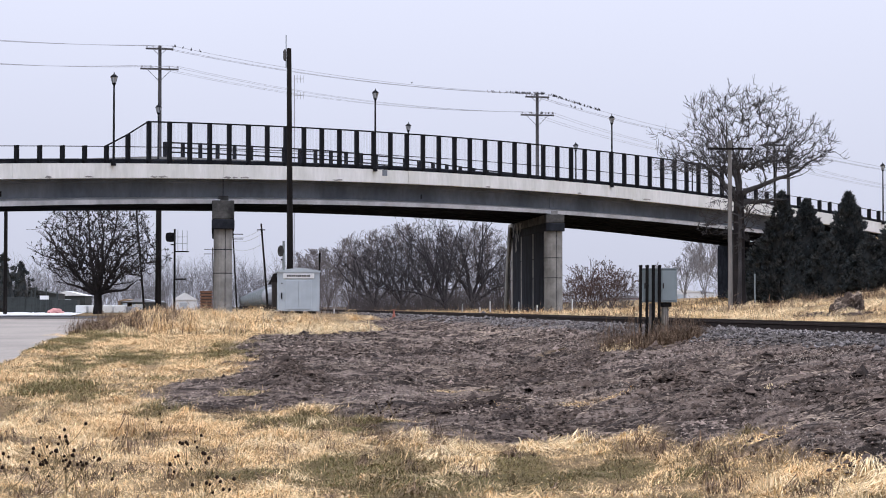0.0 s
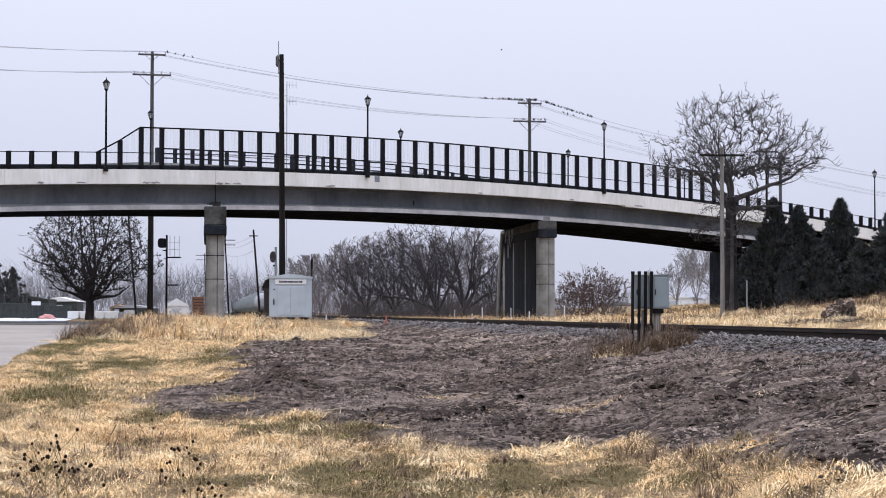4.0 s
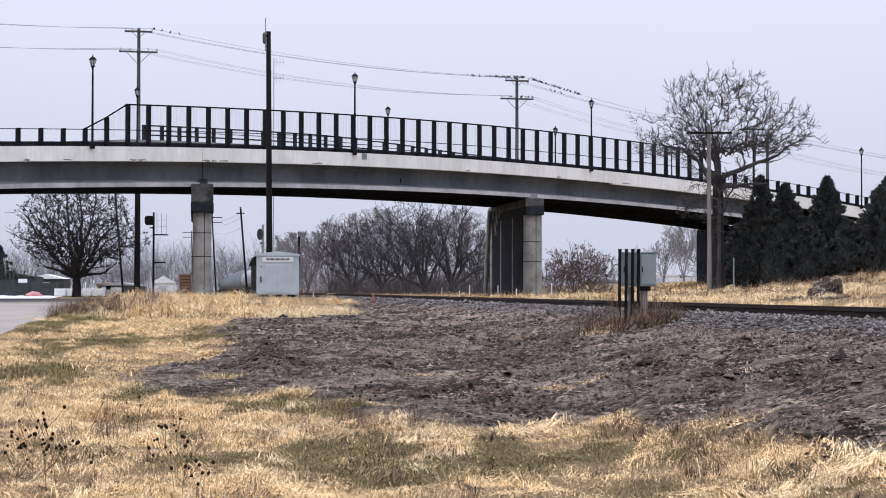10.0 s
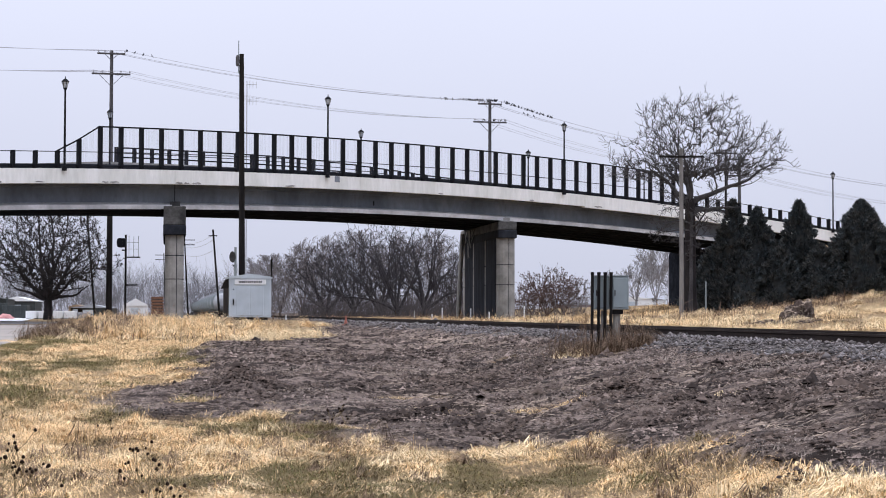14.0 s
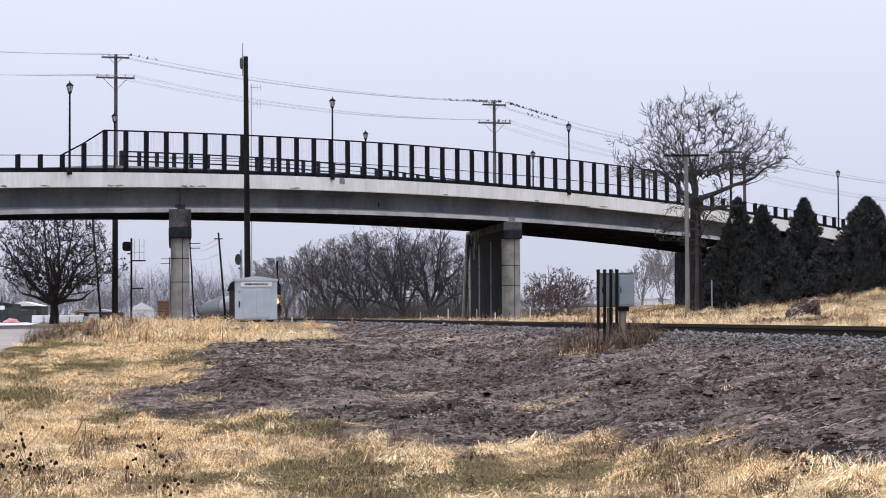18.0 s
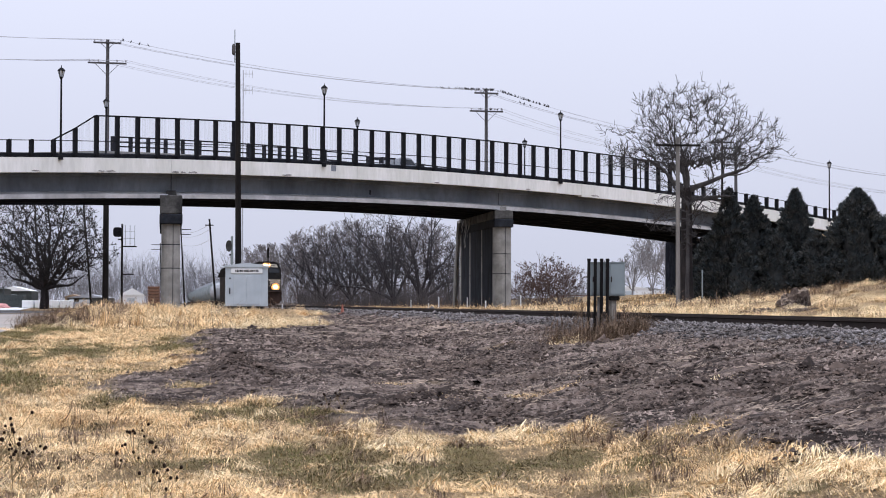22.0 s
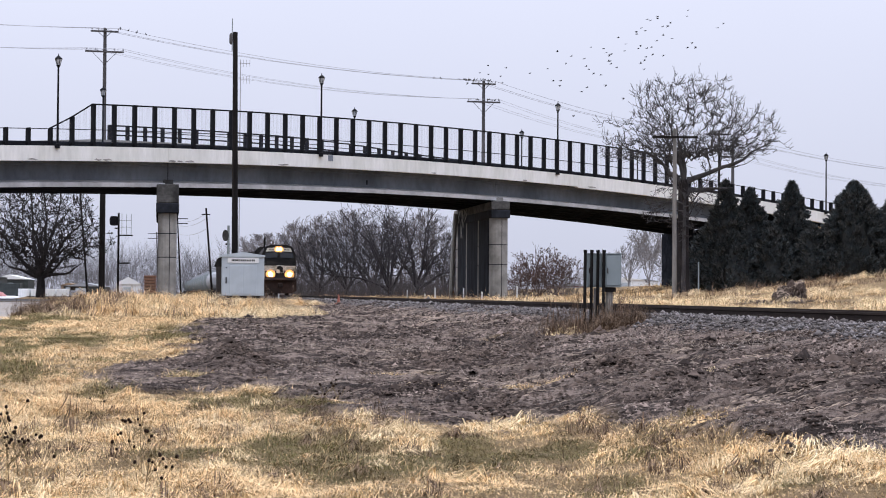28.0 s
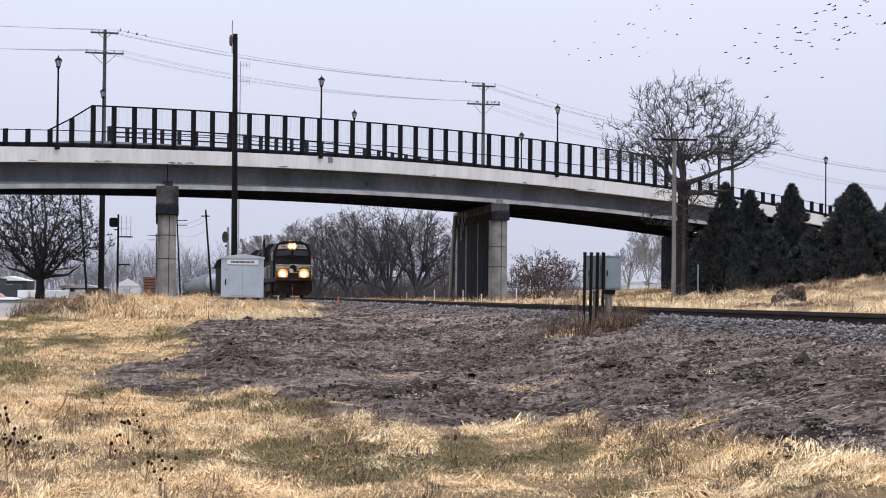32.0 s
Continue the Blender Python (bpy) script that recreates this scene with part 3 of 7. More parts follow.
        bp("cap_band", bm, M_SHADESTAIN if n < 2 else M_SHADESTAIN_SOFT, "dark stained band of the pier cap", cap)
        if n == 2:
            bm = bmesh.new()
            box(bm, -0.78, 0.78, L - 1.7, L + 0.08, top - 1.34, top + 0.01, m, 0.05)
            bp("cap_end", bm, M_PIER, "pale end block of the pier cap", cap)
        # end block between the girders above the cap, in the underside's painted shade tone
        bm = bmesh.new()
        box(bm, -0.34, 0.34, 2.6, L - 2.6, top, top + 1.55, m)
        bp("diaphragm", bm, M_SHADESTAIN, "", cap)
        bm = bmesh.new()
        box(bm, -0.30, 0.34, 0.8, 2.2, top - 0.02, top + 0.34, m, 0.03)
        bp("bearing_block", bm, M_PIER if n == 2 else M_CAP, "", cap)
        for k in (0.9, L * 0.34, L * 0.66, L - 0.9):
            bm = bmesh.new()
            tube(bm, [m @ Vector((0, k, low)), m @ Vector((0, k, top - c2 + 0.01))], [0.6 if n < 2 else 0.7] * 2, 20)
            col = bp("column", bm, M_PIER, "round cast concrete column", cap)
            rr = 0.6 if n < 2 else 0.7
            for zz in (3.3, 4.8):
                bm = bmesh.new()
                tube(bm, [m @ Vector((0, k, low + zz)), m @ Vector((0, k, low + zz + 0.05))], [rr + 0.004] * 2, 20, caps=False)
                bp("joint", bm, M_SHADESTAIN, "", cap)
            bm = bmesh.new()
            box(bm, 0.12, 0.16, k - rr - 0.003, k - rr + 0.06, low, top - c2 - 0.01, m)
            bp("seam", bm, M_SHADESTAIN, "", cap)
        if n == 2:
            for k in range(7):
                y0, ln = L - 6.5 + 0.9 * k + random.uniform(-0.2, 0.2), random.uniform(0.7, 2.3)
                w = random.uniform(0.12, 0.3)
                bm = bmesh.new()
                cols = [[bm.verts.new(m @ Vector((-0.75 - 0.05 * math.sin(2.1 * j + k) - 0.02 * j, y0 + q * w * (1 - 0.08 * j) + 0.03 * j, top - 0.15 - ln * j / 4))) for q in (-1, 0, 1)] for j in range(5)]
                for a, b in zip(cols, cols[1:]):
                    for q in range(2):
                        bm.faces.new((a[q], a[q + 1], b[q + 1], b[q]))
                bmesh.ops.solidify(bm, geom=bm.faces[:], thickness=0.015)
                bp("hanging_sheet", bm, M_PIER, "torn pale sheet hanging from the cap", cap)
            bm = bmesh.new()
            # The wall's dark colour is the shade between the columns.
            box(bm, -0.66, 0.66, 1.5, L - 1.5, low, top - 1.26, m)
            bp("web_wall", bm, M_SHADESTAIN_SOFT, "dark stained concrete wall between the columns", cap)
    return bridge


bridge = build_bridge()

FENCE = (-37.52, 19.05)      # the tall screen's stretch along the bridge


def build_fence(near):
    v = 0.17 if near else WIDTH - 0.17
    fence = thing("bridge_fence", Matrix.Translation(B0), "black steel railing and tall mesh screen along the bridge" if near else "low black steel railing along the bridge", "fence")
    inv = Matrix.Translation(-B0)

    def fp(name, bm, mt, label=""):
        bm.transform(inv)
        return part(name, bm, mt, fence, label)

    def base(a):
        return 0.0 if near else 1.42 - 0.55 * smooth01(-12, 8, a)

    step = 1.5315
    u = -93.0
    us = []
    while u < 100:
        us.append(u)
        u += step
    first = min(us, key=lambda a: abs(a - FENCE[0]))
    us = [a - (first - FENCE[0]) for a in us]
    if not near:
        us = [a for a in us if a > -27.5]

    def height(a):
        if not near:
            return 1.07
        if a < FENCE[0] - 2.8 or a > FENCE[1] + 0.1:
            return 1.07
        return min(2.62, 1.07 + (a - FENCE[0] + 2.8) / 2.8 * 1.55)

    for a in us:
        bm = bmesh.new()
        h = height(a)
        if near:
            pts = [(0, v - 0.165), (0.16, v - 0.165), (0.16, v + 0.165), (0, v + 0.165)]
        else:
            pts = [(0, v - 0.12), (0.2, v - 0.12), (0.2, v + 0.12), (0, v + 0.12)]
        lo = [bm.verts.new(on_bridge(a + p, q, base(a))) for p, q in pts]
        hi = [bm.verts.new(on_bridge(a + p, q, base(a) + h)) for p, q in pts]
        for k in range(4):
            bm.faces.new((lo[k], lo[(k + 1) % 4], hi[(k + 1) % 4], hi[k]))
        bm.faces.new(hi)
        bmesh.ops.recalc_face_normals(bm, faces=bm.faces)
        fp("post", bm, M_BLACK)
    for a, b in zip(us, us[1:]):
        ha, hb = height(a), height(b)
        tall = near and min(ha, hb) > 2.5
        bars = [(1.0 if near else 0.97, 0.045 if near else 0.10, 0.06)] + ([(0.14, 0.05, 0.12)] if near else [(0.30, 0.10, 0.06), (0.62, 0.05, 0.05)])
        for z, th, tv in bars:
            bm = bmesh.new()
            z += base((a + b) / 2)
            run(bm, [(v - tv / 2, z), (v + tv / 2, z), (v + tv / 2, z + th), (v - tv / 2, z + th)], a + 0.11, b)
            fp("rail", bm, M_BLACK)
        if near and max(ha, hb) > 1.2:
            bm = bmesh.new()
            q = [on_bridge(a, v - 0.04, ha - 0.08), on_bridge(b, v - 0.04, hb - 0.08), on_bridge(b, v + 0.04, hb - 0.08), on_bridge(a, v + 0.04, ha - 0.08)]
            lo = [bm.verts.new(p) for p in q]
            hi = [bm.verts.new(p + Vector((0, 0, 0.09))) for p in q]
            for k in range(4):
                bm.faces.new((lo[k], lo[(k + 1) % 4], hi[(k + 1) % 4], hi[k]))
            bm.faces.new(hi)
            bm.faces.new(list(reversed(lo)))
            fp("top_rail", bm, M_BLACK)
            bm = bmesh.new()
            q = [on_bridge(a + 0.13, v, 0.2), on_bridge(b - 0.02, v, 0.2), on_bridge(b - 0.02, v, hb - 0.1), on_bridge(a + 0.13, v, ha - 0.1)]
            bm.faces.new([bm.verts.new(p) for p in q])
            bmesh.ops.solidify(bm, geom=bm.faces[:], thickness=0.008)
            fp("mesh_panel", bm, M_MESH)
    return fence


M_MESH = sheer("fine_wire_mesh", (0.22, 0.23, 0.28), 0.09)
build_fence(True)
build_fence(False)


# ---- lamps on the bridge ----
def street_lamp(u, v, tall):
    base = on_bridge(u, v, -0.15)
    lamp = thing("street_lamp", Matrix.Translation(base), "black post lamp with a frosted lantern head on the bridge", "street lamp", "bridge lamps")
    bm = bmesh.new()
    tube(bm, [(0, 0, 0), (0, 0, 0.25), (0, 0, 0.3), (0, 0, tall)], [0.16, 0.15, 0.075, 0.055], 8)
    part("post", bm, M_BLACK, lamp)
    bm = bmesh.new()
    tube(bm, [(0, 0, tall), (0, 0, tall + 0.12), (0, 0, tall + 0.14)], [0.06, 0.12, 0.15], 8)
    part("collar", bm, M_BLACK, lamp)
    bm = bmesh.new()
    tube(bm, [(0, 0, tall + 0.14), (0, 0, tall + 0.50)], [0.10, 0.19], 8)
    lantern = part("lantern", bm, M_FROST, lamp, "frosted glass lantern")
    for k in range(6):
        a = k * math.pi / 3
        bm = bmesh.new()
        tube(bm, [(0.105 * math.cos(a), 0.105 * math.sin(a), tall + 0.14), (0.20 * math.cos(a), 0.20 * math.sin(a), tall + 0.50)], [0.014, 0.014], 4)
        part("rib", bm, M_BLACK, lantern)
    bm = bmesh.new()
    tube(bm, [(0, 0, tall + 0.50), (0, 0, tall + 0.55), (0, 0, tall + 0.66), (0, 0, tall + 0.70), (0, 0, tall + 0.84)], [0.24, 0.22, 0.11, 0.04, 0.015], 8)
    part("cap", bm, M_BLACK, lamp)
    return lamp


M_FROST = surface("frosted_glass", (0.50, 0.52, 0.54), 0.35, spread=0.1, grain=6)

for u in (-40.18, -19.17, 5.19, 42.5):
    street_lamp(u, -0.12, 4.84)
for u in (-27.57, -3.75, 15.9, 31.85):
    street_lamp(u, WIDTH - 0.6, 4.50)


def spot(px, py, d):
    """A place d metres away, seen px to the right and py above the level line, both in thousandths of the distance."""
    return Vector((px * d / 1000, d, EYE + py * d / 1000))


# ---- signal hut beside the track ----
def build_hut():
    x0, y0 = -7.83, 100.0
    z0 = ground_z(x0, y0)
    hut = thing("equipment_hut", pose(x0, y0, z0, 0, 0, 7), "pale blue-grey sheet steel railway equipment hut with double door", "hut")
    w, dp, h = 1.14, 1.5, 2.24
    bm = bmesh.new()
    box(bm, -w, w, 0, 2 * dp, 0.12, h, bevel=0.02)
    body = part("body", bm, M_SHED, hut)
    for k in range(3):
        bm = bmesh.new()
        box(bm, -w + 0.35 + 0.72 * k, -w + 0.65 + 0.72 * k, 0.1, 2 * dp - 0.1, -0.25, 0.118)
        part("skid", bm, M_TIE, hut)
    bm = bmesh.new()
    prism(bm, [(-w - 0.05, h - 0.02), (w + 0.05, h - 0.02), (w + 0.05, h + 0.07), (0, h + 0.24), (-w - 0.05, h + 0.07)], -0.08, 2 * dp + 0.08)
    part("roof", bm, M_SHED, hut, "low gabled sheet steel roof")
    for s in (-1, 1):
        bm = bmesh.new()
        box(bm, -0.36 + s * 0.365, 0.36 + s * 0.365, -0.03, 0.0, 0.22, 1.78, bevel=0.01)
        door = part("door", bm, M_SHED, hut)
        for q in (-0.18, 0.18):
            bm = bmesh.new()
            box(bm, s * 0.365 + q - 0.02, s * 0.365 + q + 0.02, -0.042, -0.028, 0.3, 1.7)
            part("rib", bm, M_SHED, door)
    bm = bmesh.new()
    box(bm, -0.94, -0.88, -0.09, -0.01, 0.78, 1.12, bevel=0.01)
    part("handle", bm, M_BLACK, hut, "black lever handle")
    bm = bmesh.new()
    box(bm, -0.93, -0.87, -0.06, -0.01, 1.6, 1.66)
    part("hinge", bm, M_BLACK, hut)
    bm = bmesh.new()
    box(bm, -0.84, 0.84, -0.05, -0.004, 1.90, 2.17, bevel=0.008)
    sign = part("sign", bm, M_WHITE, hut, "white sign board with a dark line of lettering")
    x = -0.62
    for wd in (0.05, 0.07, 0.05, 0.10, 0.06, 0.08, 0.09, 0.06, 0.07, 0.05, 0.06, 0.07, 0.06):
        bm = bmesh.new()
        box(bm, x, x + wd, -0.056, -0.049, 1.98, 2.09)
        part("lettering", bm, M_BLACK, sign)
        x += wd + (0.025 if wd != 0.06 else 0.05)
    bm = bmesh.new()
    tube(bm, [(w + 0.03, 0.4, 1.9), (w + 0.03, 0.4, 2.75), (w + 0.03, 0.4, 2.76), (w + 0.03, 0.4, 3.3)], [0.03, 0.03, 0.055, 0.055], 6)
    part("vent_pipe", bm, M_TAR, hut, "dark vent pipe")
    bm = bmesh.new()
    prism(bm, [(-w - 0.40, h - 0.55), (-w, h - 0.55), (-w, h - 0.02), (-w - 0.2, h - 0.10)], 0.5, 1.6)
    part("side_hood", bm, M_TAR, hut, "dark hooded cabinet on the side")
    # A dark box added in place of the hut's side in shade.
    bm = bmesh.new()
    box(bm, -w - 0.26, -w - 0.02, 0.5, 1.6, 0.2, h - 0.55)
    part("side_cabinet", bm, M_TIE, hut)
    return hut


build_hut()


# ---- poles ----
def pole(x, y, top, r0, r1, material, label, lean=(0, 0), name="utility_pole", low=None):
    z0 = ground_z(x, y) if low is None else low
    p = thing(name, Matrix.Translation((x, y, z0)), label, "utility pole")
    bm = bmesh.new()
    h = top - z0
    n = 6
    tube(bm, [(lean[0] * k / n, lean[1] * k / n, -0.4 + (h + 0.4) * k / n) for k in range(n + 1)], [r0 + (r1 - r0) * k / n for k in range(n + 1)], 10)
    part("shaft", bm, material, p)
    return p, h


def insulator(parent, p):
    bm = bmesh.new()
    tube(bm, [p, p + Vector((0, 0, 0.08)), p + Vector((0, 0, 0.1)), p + Vector((0, 0, 0.2)), p + Vector((0, 0, 0.24))], [0.02, 0.02, 0.07, 0.06, 0.02], 6)
    part("insulator", bm, M_WIRE, parent)


def arm(p, h, half, turn, pins, up=0.0, brace=0.55):
    a = Vector((math.cos(radians(turn)), math.sin(radians(turn)), 0))
    bm = bmesh.new()
    box(bm, -half, half, -0.06, 0.06, -0.07, 0.07, Matrix.Translation((0, 0, h)) @ pose(0, -0.2, 0, 0, 0, turn), 0.01)
    arm_ob = part("crossarm", bm, M_POLE, p)
    for s in pins:
        insulator(arm_ob, a * s + Vector((0, 0, h + 0.06)) + Vector((a.y * 0.2, -0.2 * a.x, 0)))
    if brace:
        for s in (-1, 1):
            bm = bmesh.new()
            tube(bm, [Vector((0, -0.17, h - brace * 1.35)), a * s * brace * 1.3 + Vector((0, -0.17, h - 0.05))], [0.022, 0.022], 5)
            part("brace", bm, M_POLE, arm_ob)
    return [p.matrix_world.translation + a * s + Vector((0, 0, h + 0.3)) for s in pins]


LINE = []
LINE_TURN = -62
for (x, y, top, r0, half2) in ((-54.0, 133.0, 23.4, 0.24, 1.55), (-23.1, 150.0, 22.9, 0.23, 1.55), (8.55, 167.0, 20.9, 0.22, 1.55), (34.5, 184.0, 17.4, 0.22, 1.4), (66, 203, 15.0, 0.22, 1.4)):
    p, h = pole(x, y, top, r0, 0.13, M_POLE, "tall weathered wooden utility pole with two crossarms behind the bridge")
    hi = arm(p, h - 0.3, half2 * 0.72, 12, (-1.05, -0.55, 1.05), brace=0.4)
    lo = arm(p, h - 1.95, half2, 12, (-1.45, -0.75, 0.75, 1.45), brace=0.75)
    LINE.append(hi + lo)


def wire(a, b, sag, r=0.012, name="overhead_wire"):
    bm = bmesh.new()
    pts = [a.lerp(b, k / 14) - Vector((0, 0, sag * 4 * (k / 14) * (1 - k / 14))) for k in range(15)]
    tube(bm, pts, [r] * 15, 4, caps=False)
    ob = part(name, bm, M_WIRE)
    return tagged(ob, "thin grey overhead power wire hung between poles", "wire", "power line")


for a, b in zip(LINE, LINE[1:]):
    for k, (p, q) in enumerate(zip(a, b)):
        wire(p, q, 0.75 if k < 3 else 0.95, 0.016 if k < 3 else 0.012)


def antenna_pole():
    p, h = pole(-8.60, 104.0, 16.2, 0.19, 0.13, M_TAR, "black tarred pole with a small antenna beside the hut", (-0.11, 0), "antenna_pole")
    bm = bmesh.new()
    tube(bm, [(-0.27, -0.1, h - 1.1), (-0.27, -0.1, h + 0.75)], [0.03, 0.025], 6)
    part("antenna_rod", bm, M_GALV, p)
    bm = bmesh.new()
    tube(bm, [(-0.33, -0.16, h - 0.72), (-0.33, -0.16, h - 0.6), (-0.33, -0.16, h - 0.2), (-0.33, -0.16, h - 0.08)], [0.05, 0.10, 0.10, 0.05], 8)
    part("antenna_drum", bm, M_POLE, p)


antenna_pole()
mast = thing("antenna_mast", pose(-16.15, 200, ground_z(-16.15, 200)), "thin distant antenna mast with small aerials", "antenna mast")
bm = bmesh.new()
tube(bm, [(0, 0, -0.3), (0, 0, 25.7)], [0.07, 0.045], 6)
part("tube", bm, M_WIRE, mast)
for z in (23.5, 25.3):
    bm = bmesh.new()
    tube(bm, [(-0.1, 0, z), (1.05, 0, z)], [0.03, 0.03], 5)
    boom = part("boom", bm, M_WIRE, mast)
    for k in range(3):
        bm = bmesh.new()
        tube(bm, [(0.3 + 0.35 * k, 0, z - 0.4), (0.3 + 0.35 * k, 0, z + 0.4)], [0.02, 0.02], 4)
        part("element", bm, M_WIRE, boom)


# ---- trees ----
def crown_tree(seed, height, radius, trunk_h, trunk_r, limbs, levels, kids=6, inc=(0.25, 1.1), min_r=0.01, curl=0.16, droop=0.0, lean=(0, 0), squash=1.0, low=0.62, limb_r=(0.34, 0.58), fork=(0.3, 0.85), rise_=0.07):
    """Bare tree: limbs fan out from the trunk to fill a crown of that height and radius, and branch down to twigs."""
    rnd = random.Random(seed)
    out = []
    zc = (trunk_h * 0.75 + height) / 2
    ax, az = radius, (height - trunk_h * 0.55) / 2

    def inside(p):
        return ((p.x - lean[0]) / ax) ** 2 + ((p.y - lean[1]) / (ax * squash)) ** 2 + ((p.z - zc) / az) ** 2

    def branch(p, way, length, r, level, up):
        n = 6 if level == 1 else 4 if level == 2 else 3 if level == 3 else 2
        pts, rad, w = [p], [r], way.copy()
        for k in range(n):
            w = (w + Vector((rnd.gauss(0, 1), rnd.gauss(0, 1), rnd.gauss(0, 0.8))) * curl + Vector((0, 0, up))).normalized()
            q = p + w * (length / n)
            if level > 1 and inside(q) > 1.45:
                break
            p = q
            pts.append(p)
            rad.append(max(min_r, r * (1 - 0.88 * (k + 1) / n)))
        if len(pts) < 2:
            return
        out.append((level, pts, rad))
        if level >= levels:
            return
        m = len(pts) - 1
        count = kids + (2 if level == 1 else 0)
        for k in range(count):
            at = (0.18 if level == 1 else 0.12) + 0.86 * (k + rnd.random()) / count
            i = min(m - 1, int(at * m))
            f = min(1.0, at * m - i)
            q = pts[i].lerp(pts[i + 1], f)
            base = (pts[i + 1] - pts[i]).normalized()
            a = rnd.uniform(0, 2 * math.pi)
            o = base.orthogonal().normalized()
            o = o * math.cos(a) + base.cross(o) * math.sin(a)
            g = rnd.uniform(*fork)
            d = (base * math.cos(g) + o * math.sin(g)).normalized()
            ln = length * rnd.uniform(0.4, 0.7) * (1.15 - 0.55 * at)
            branch(q, d, ln, max(min_r, (rad[i] * (1 - f) + rad[i + 1] * f) * rnd.uniform(0.45, 0.68)), level + 1, rise_ - droop)

    tp, tr = [], []
    for k in range(6):
        tp.append(Vector((lean[0] * 0.3 * k / 5 + rnd.gauss(0, 0.03), lean[1] * 0.3 * k / 5 + rnd.gauss(0, 0.03), -0.4 + (trunk_h + 0.4) * k / 5)))
        tr.append(trunk_r * (1.25 if k == 0 else 1 - 0.3 * k / 5))
    out.append((0, tp, tr))
    a0 = rnd.uniform(0, 6)
    for k in range(limbs):
        f = low + (1 - low) * (k + 0.5) / limbs
        z = trunk_h * f
        start = tp[0].lerp(tp[-1], min(1.0, (z + 0.4) / (trunk_h + 0.4)))
        a = a0 + k * 2.39996 + rnd.uniform(-0.3, 0.3)
        g = inc[0] + (inc[1] - inc[0]) * ((limbs - 1 - k) / max(1, limbs - 1)) + rnd.uniform(-0.12, 0.12)
        d = Vector((math.cos(a) * math.sin(g), math.sin(a) * math.sin(g), math.cos(g)))
        ln = 0.4
        while inside(start + d * ln) < 0.72 + 0.3 * rnd.random() and ln < height * 1.2:
            ln += 0.2
        branch(start, d, ln, trunk_r * rnd.uniform(*limb_r), 1, rnd.uniform(0.02, 0.09) - droop)
    return out


def tree_meshes(branches, sides=(9, 6, 4, 3, 3, 3, 3)):
    groups = {"trunk": ([], []), "limb": ([], []), "crown": ([], [])}
    for lv, pts, rad in branches:
        vs, fs = groups["trunk" if lv == 0 else "limb" if lv == 1 else "crown"]
        s = sides[min(lv, len(sides) - 1)]
        base = len(vs)
        for i, p in enumerate(pts):
            way = (pts[min(i + 1, len(pts) - 1)] - pts[max(i - 1, 0)]).normalized()
            a = way.orthogonal().normalized()
            b = way.cross(a)
            for k in range(s):
                c = 2 * math.pi * k / s
                vs.append(p + rad[i] * (math.cos(c) * a + math.sin(c) * b))
        for i in range(len(pts) - 1):
            for k in range(s):
                fs.append((base + i * s + k, base + i * s + (k + 1) % s, base + (i + 1) * s + (k + 1) % s, base + (i + 1) * s + k))
    return groups


def bare_tree(px, d, seed, height, radius, trunk_h, trunk_r, limbs, levels, material, label, trunk_material=None, **kw):
    """px: bearing to the right of the level axis, in thousandths."""
    x = px * d / 1000
    t = thing("tree", Matrix.Translation((x, d, ground_z(x, d))), label, "tree")
    for nm, (vs, fs) in tree_meshes(crown_tree(seed, height, radius, trunk_h, trunk_r, limbs, levels, **kw)).items():
        if vs:
            me = bpy.data.meshes.new(nm)
            me.from_pydata(vs, [], fs)
            me.materials.append(trunk_material if trunk_material and nm == "trunk" else material)
            ob = new(nm, me)
            ob.parent = t
    return t


